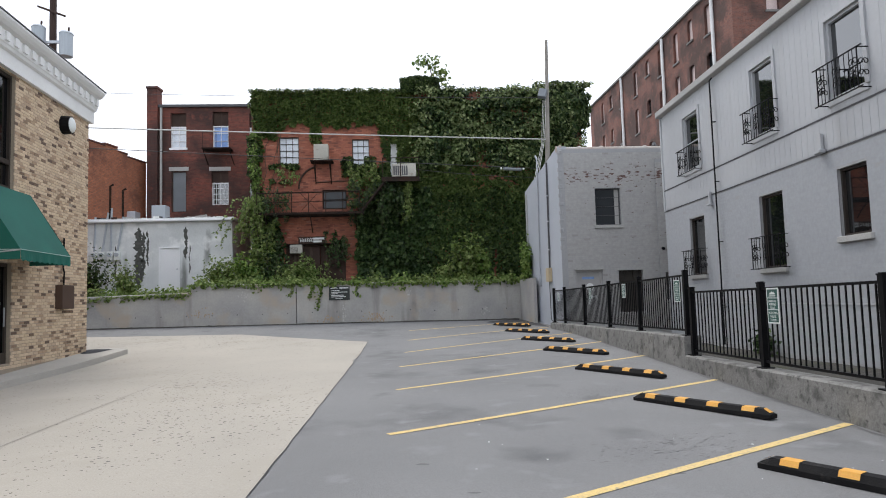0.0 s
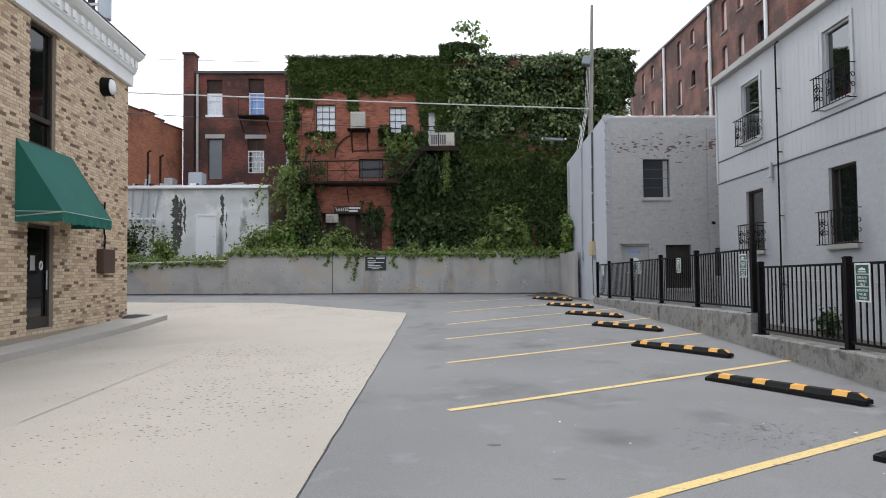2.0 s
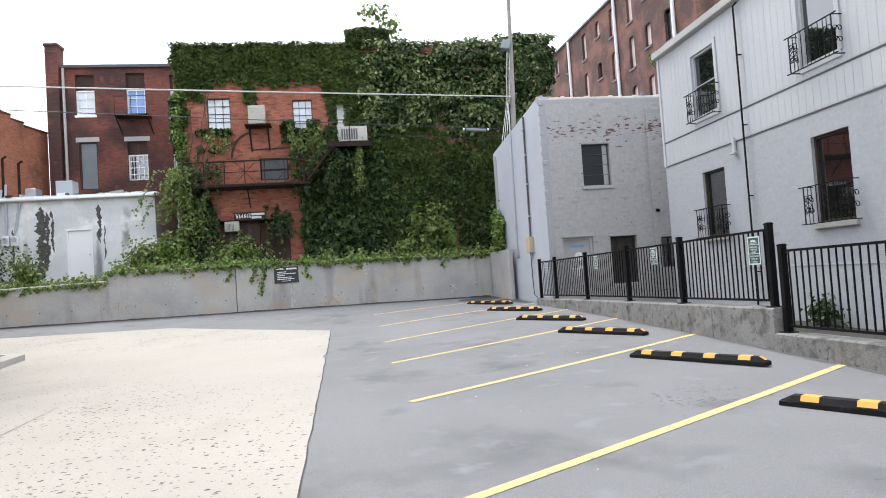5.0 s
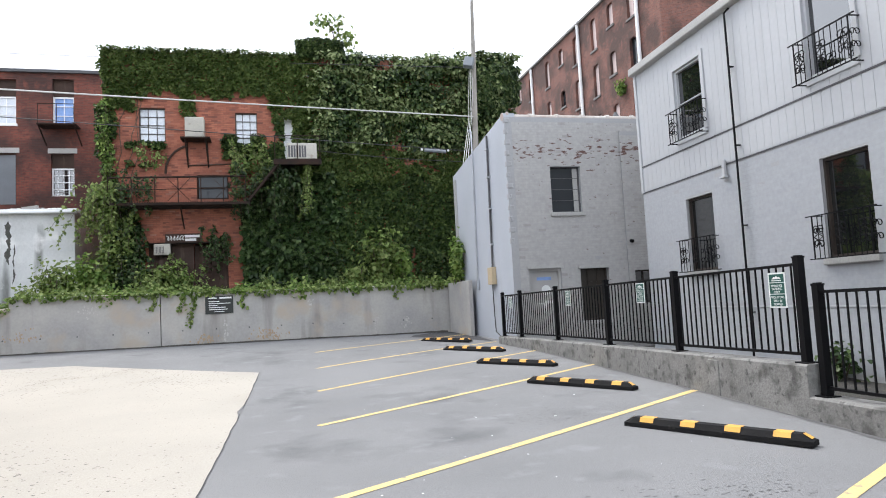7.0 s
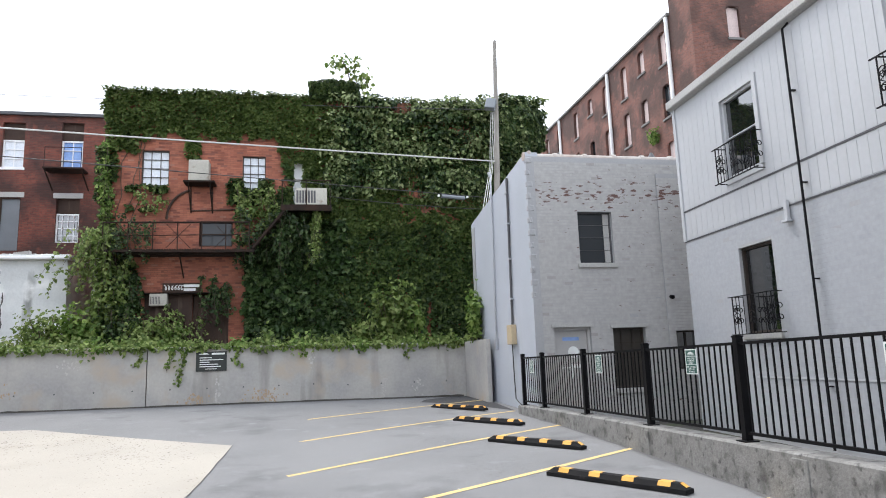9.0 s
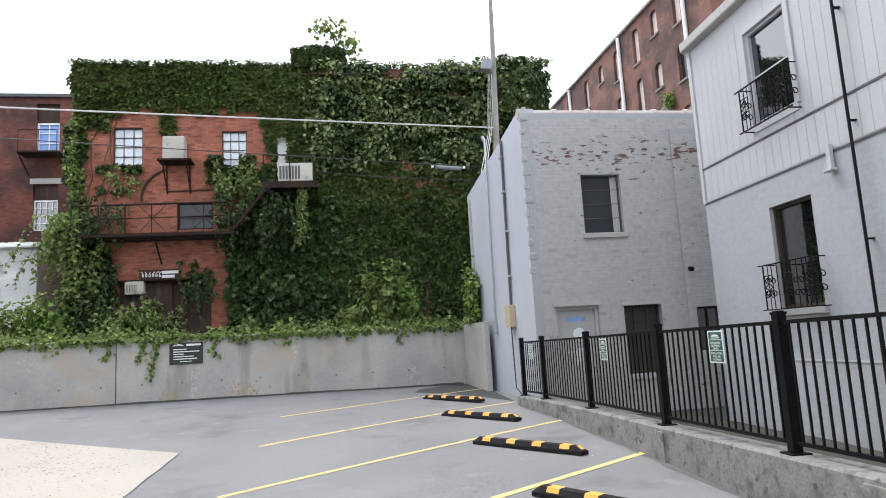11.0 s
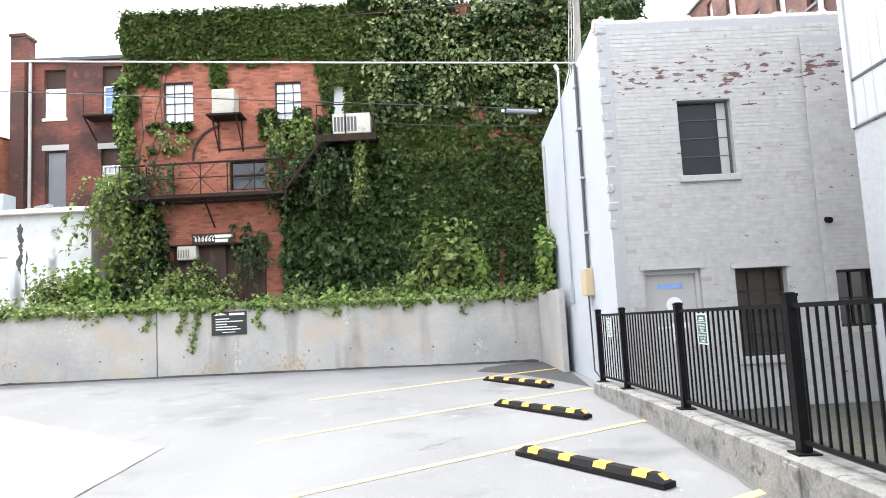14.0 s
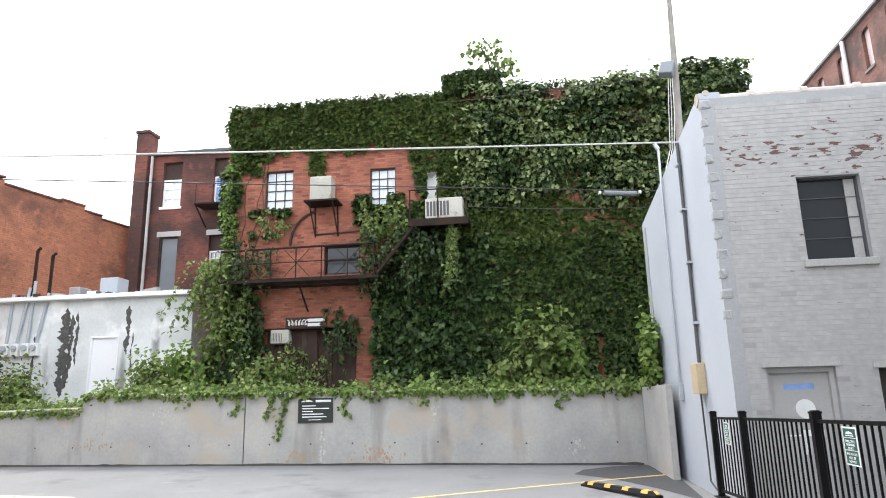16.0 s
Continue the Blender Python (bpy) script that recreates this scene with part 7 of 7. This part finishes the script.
trailing_vine(-8.95, -8.6, 6.4, 9.8, 0.3, 22, 1.1, 0.11, M_FRESH, "yellow-green vine climbing the corner of the brick wall", dense=46)
trailing_vine(-8.9, -8.2, 5.9, 6.5, 1.35, 26, 1.35, 0.13, M_WEED, "pale vine cascading from the end of the fire escape", lean=-0.7, dense=40)
trailing_vine(-8.9, -7.9, 4.9, 5.9, 1.1, 20, 1.4, 0.13, M_WEED, "vine hanging below the fire escape", dense=46)
trailing_vine(-8.9, -7.5, 3.2, 5.0, 0.9, 34, 1.4, 0.13, M_IVYD, "dark vine hanging below the fire escape", dense=44)
trailing_vine(-8.3, -7.2, 5.95, 6.7, 1.15, 14, 0.7, 0.1, M_IVYD, "vine tangled in the fire escape rail", dense=60, arch=0.9)
trailing_vine(-7.9, -6.9, 7.5, 8.15, 0.3, 10, 0.5, 0.1, M_WEED, "vine hanging below a window", dense=50)
trailing_vine(-5.75, -4.7, 4.1, 4.9, 0.5, 16, 0.9, 0.11, M_IVYD, "ivy strands over the old door", dense=44)
trailing_vine(-7.3, -5.6, 2.6, 3.6, 0.7, 16, 0.8, 0.1, M_WEED, "weeds grown up before the old boards", dense=44, arch=1.2)
trailing_vine(-3.2, -2.4, 6.2, 7.3, 1.0, 12, 1.3, 0.12, M_IVYD, "ivy hanging from the upper landing", dense=50)
trailing_vine(-1.95, -1.75, 6.6, 7.2, 0.95, 6, 1.6, 0.11, M_WEED, "pale strand of vine hanging from the upper landing", dense=60)
trailing_vine(-4.6, -3.2, 7.0, 8.1, 0.5, 26, 0.9, 0.12, M_WEED, "bright vine below a window", lean=0.2, dense=50)
trailing_vine(-4.5, -3.0, 5.9, 7.2, 0.9, 26, 0.9, 0.13, M_IVYD, "broad-leaved vine over the fire escape stair", dense=44, arch=0.6)
shrub("bush", (-8.3, 28.9, 3.7), (0.45, 0.4, 0.9), 520, 0.16, M_WEED, "leafy green sapling before the brick wall", stems=10)
shrub("bush", (-6.3, 28.5, 2.95), (0.6, 0.4, 0.5), 500, 0.12, M_FRESH, "ferny weeds before the old door", stems=10)
# creepers along and over the wall's top
creep = thing("creeper", (-4, 27.4, 2.5), "creepers and weeds trailing along the top of the concrete wall", "creeper", kind="stuff")
pts, nrm, siz = [], [], []
for _ in range(9000):
    x = rng.uniform(-17, 2.9)
    amp = 0.45 + 0.8 * wob(x * 0.8, 11) + 0.7 * wob(x * 2.3, 12)
    if amp < 0.2 and rng.random() < 0.6:
        continue
    top = 2.62 - 0.0115 * (x + 8) if x > -10.5 else 2.28 + 0.02 * (x + 12)
    q = rng.random()
    yy = wy(x) - 0.36 + 0.9 * q
    zz = top - 0.03 + abs(rng.normal(0, 0.17)) * (0.4 + max(0.0, amp)) * (0.3 + q)
    if q < 0.2:
        zz = top + 0.03 - abs(rng.normal(0, 0.11)) * (0.25 + max(0.0, amp))
        yy = wy(x) - 0.34
    pts.append((x, yy, zz)), nrm.append((0, -0.6, 0.9)), siz.append(0.07 + 0.08 * rng.random())
for x, ln in ((-5.45, 1.0), (-5.75, 0.6), (-3.95, 0.55), (-6.6, 0.5), (1.0, 0.45), (-13.0, 0.5), (-11.5, 0.35), (-2.2, 0.3), (-0.4, 0.25)):
    for _ in range(int(60 * ln)):
        f = rng.random()
        pts.append((x + rng.normal(0, 0.05) + 0.15 * f * math.sin(5 * f + x), wy(x) - 0.34 - 0.03 * rng.random(), 2.55 - ln * f))
        nrm.append((0, -1, 0.3)), siz.append(0.06 + 0.05 * rng.random())
pts, nrm, siz = np.array(pts), np.array(nrm), np.array(siz)
bright = np.array([wob(x * 1.1, 40.0) + 0.25 * rng.normal() > 0.22 for x in pts[:, 0]])
for sel, mt, lb in ((~bright, M_WEED, ""), (bright, M_FRESH, "brighter young creeper leaves")):
    tagged(part("foliage", leaf_mesh("creeper", pts[sel], nrm[sel], siz[sel]), mt, creep, lb), kind="stuff")
bm = bmesh.new()
for x, ln in ((-5.45, 1.05), (-5.75, 0.65), (-3.95, 0.6), (-6.6, 0.5), (1.0, 0.5)):
    add_path(bm, [(x + 0.15 * f * math.sin(5 * f + x), wy(x) - 0.33, 2.55 - ln * f) for f in np.linspace(0, 1, 7)], 0.006, 4)
tagged(part("stem_tangle", bm, M_BARK, creep), kind="stuff")
# young tree sprouting on the roof
tree = thing("roof_sapling", (-0.6, 30.8, 11.4), "spindly young tree sprouting beside the rooftop chimney", "tree")
bm = bmesh.new()
add_path(bm, [(-0.55, 30.8, 11.3), (-0.6, 30.8, 12.1), (-0.75, 30.8, 12.8), (-0.95, 30.8, 13.2)], 0.025, 6)
add_path(bm, [(-0.6, 30.8, 12.1), (-0.25, 30.8, 12.5), (0.0, 30.8, 12.4)], 0.015, 5)
add_path(bm, [(-0.7, 30.8, 12.6), (-0.35, 30.8, 13.0), (-0.3, 30.8, 13.1)], 0.012, 5)
part("trunk", bm, M_BARK, tree)
tips = np.array([(-0.95, 30.8, 13.2), (-0.75, 30.8, 12.9), (-1.15, 30.8, 13.0), (-0.3, 30.8, 13.1), (-0.45, 30.8, 12.85), (0.0, 30.8, 12.4), (-0.15, 30.8, 12.25), (-0.25, 30.8, 12.5), (-0.4, 30.8, 11.95), (-0.1, 30.8, 12.0)])
p = tips[rng.integers(0, len(tips), 230)] + rng.normal(0, 0.14, (230, 3)) + (-0.08, 0, 0.05)
part("crown", leaf_mesh("crown", p, rng.normal(0, 1, (230, 3)), 0.12 + 0.09 * rng.random(230), droop=1.0), M_WEED, tree)
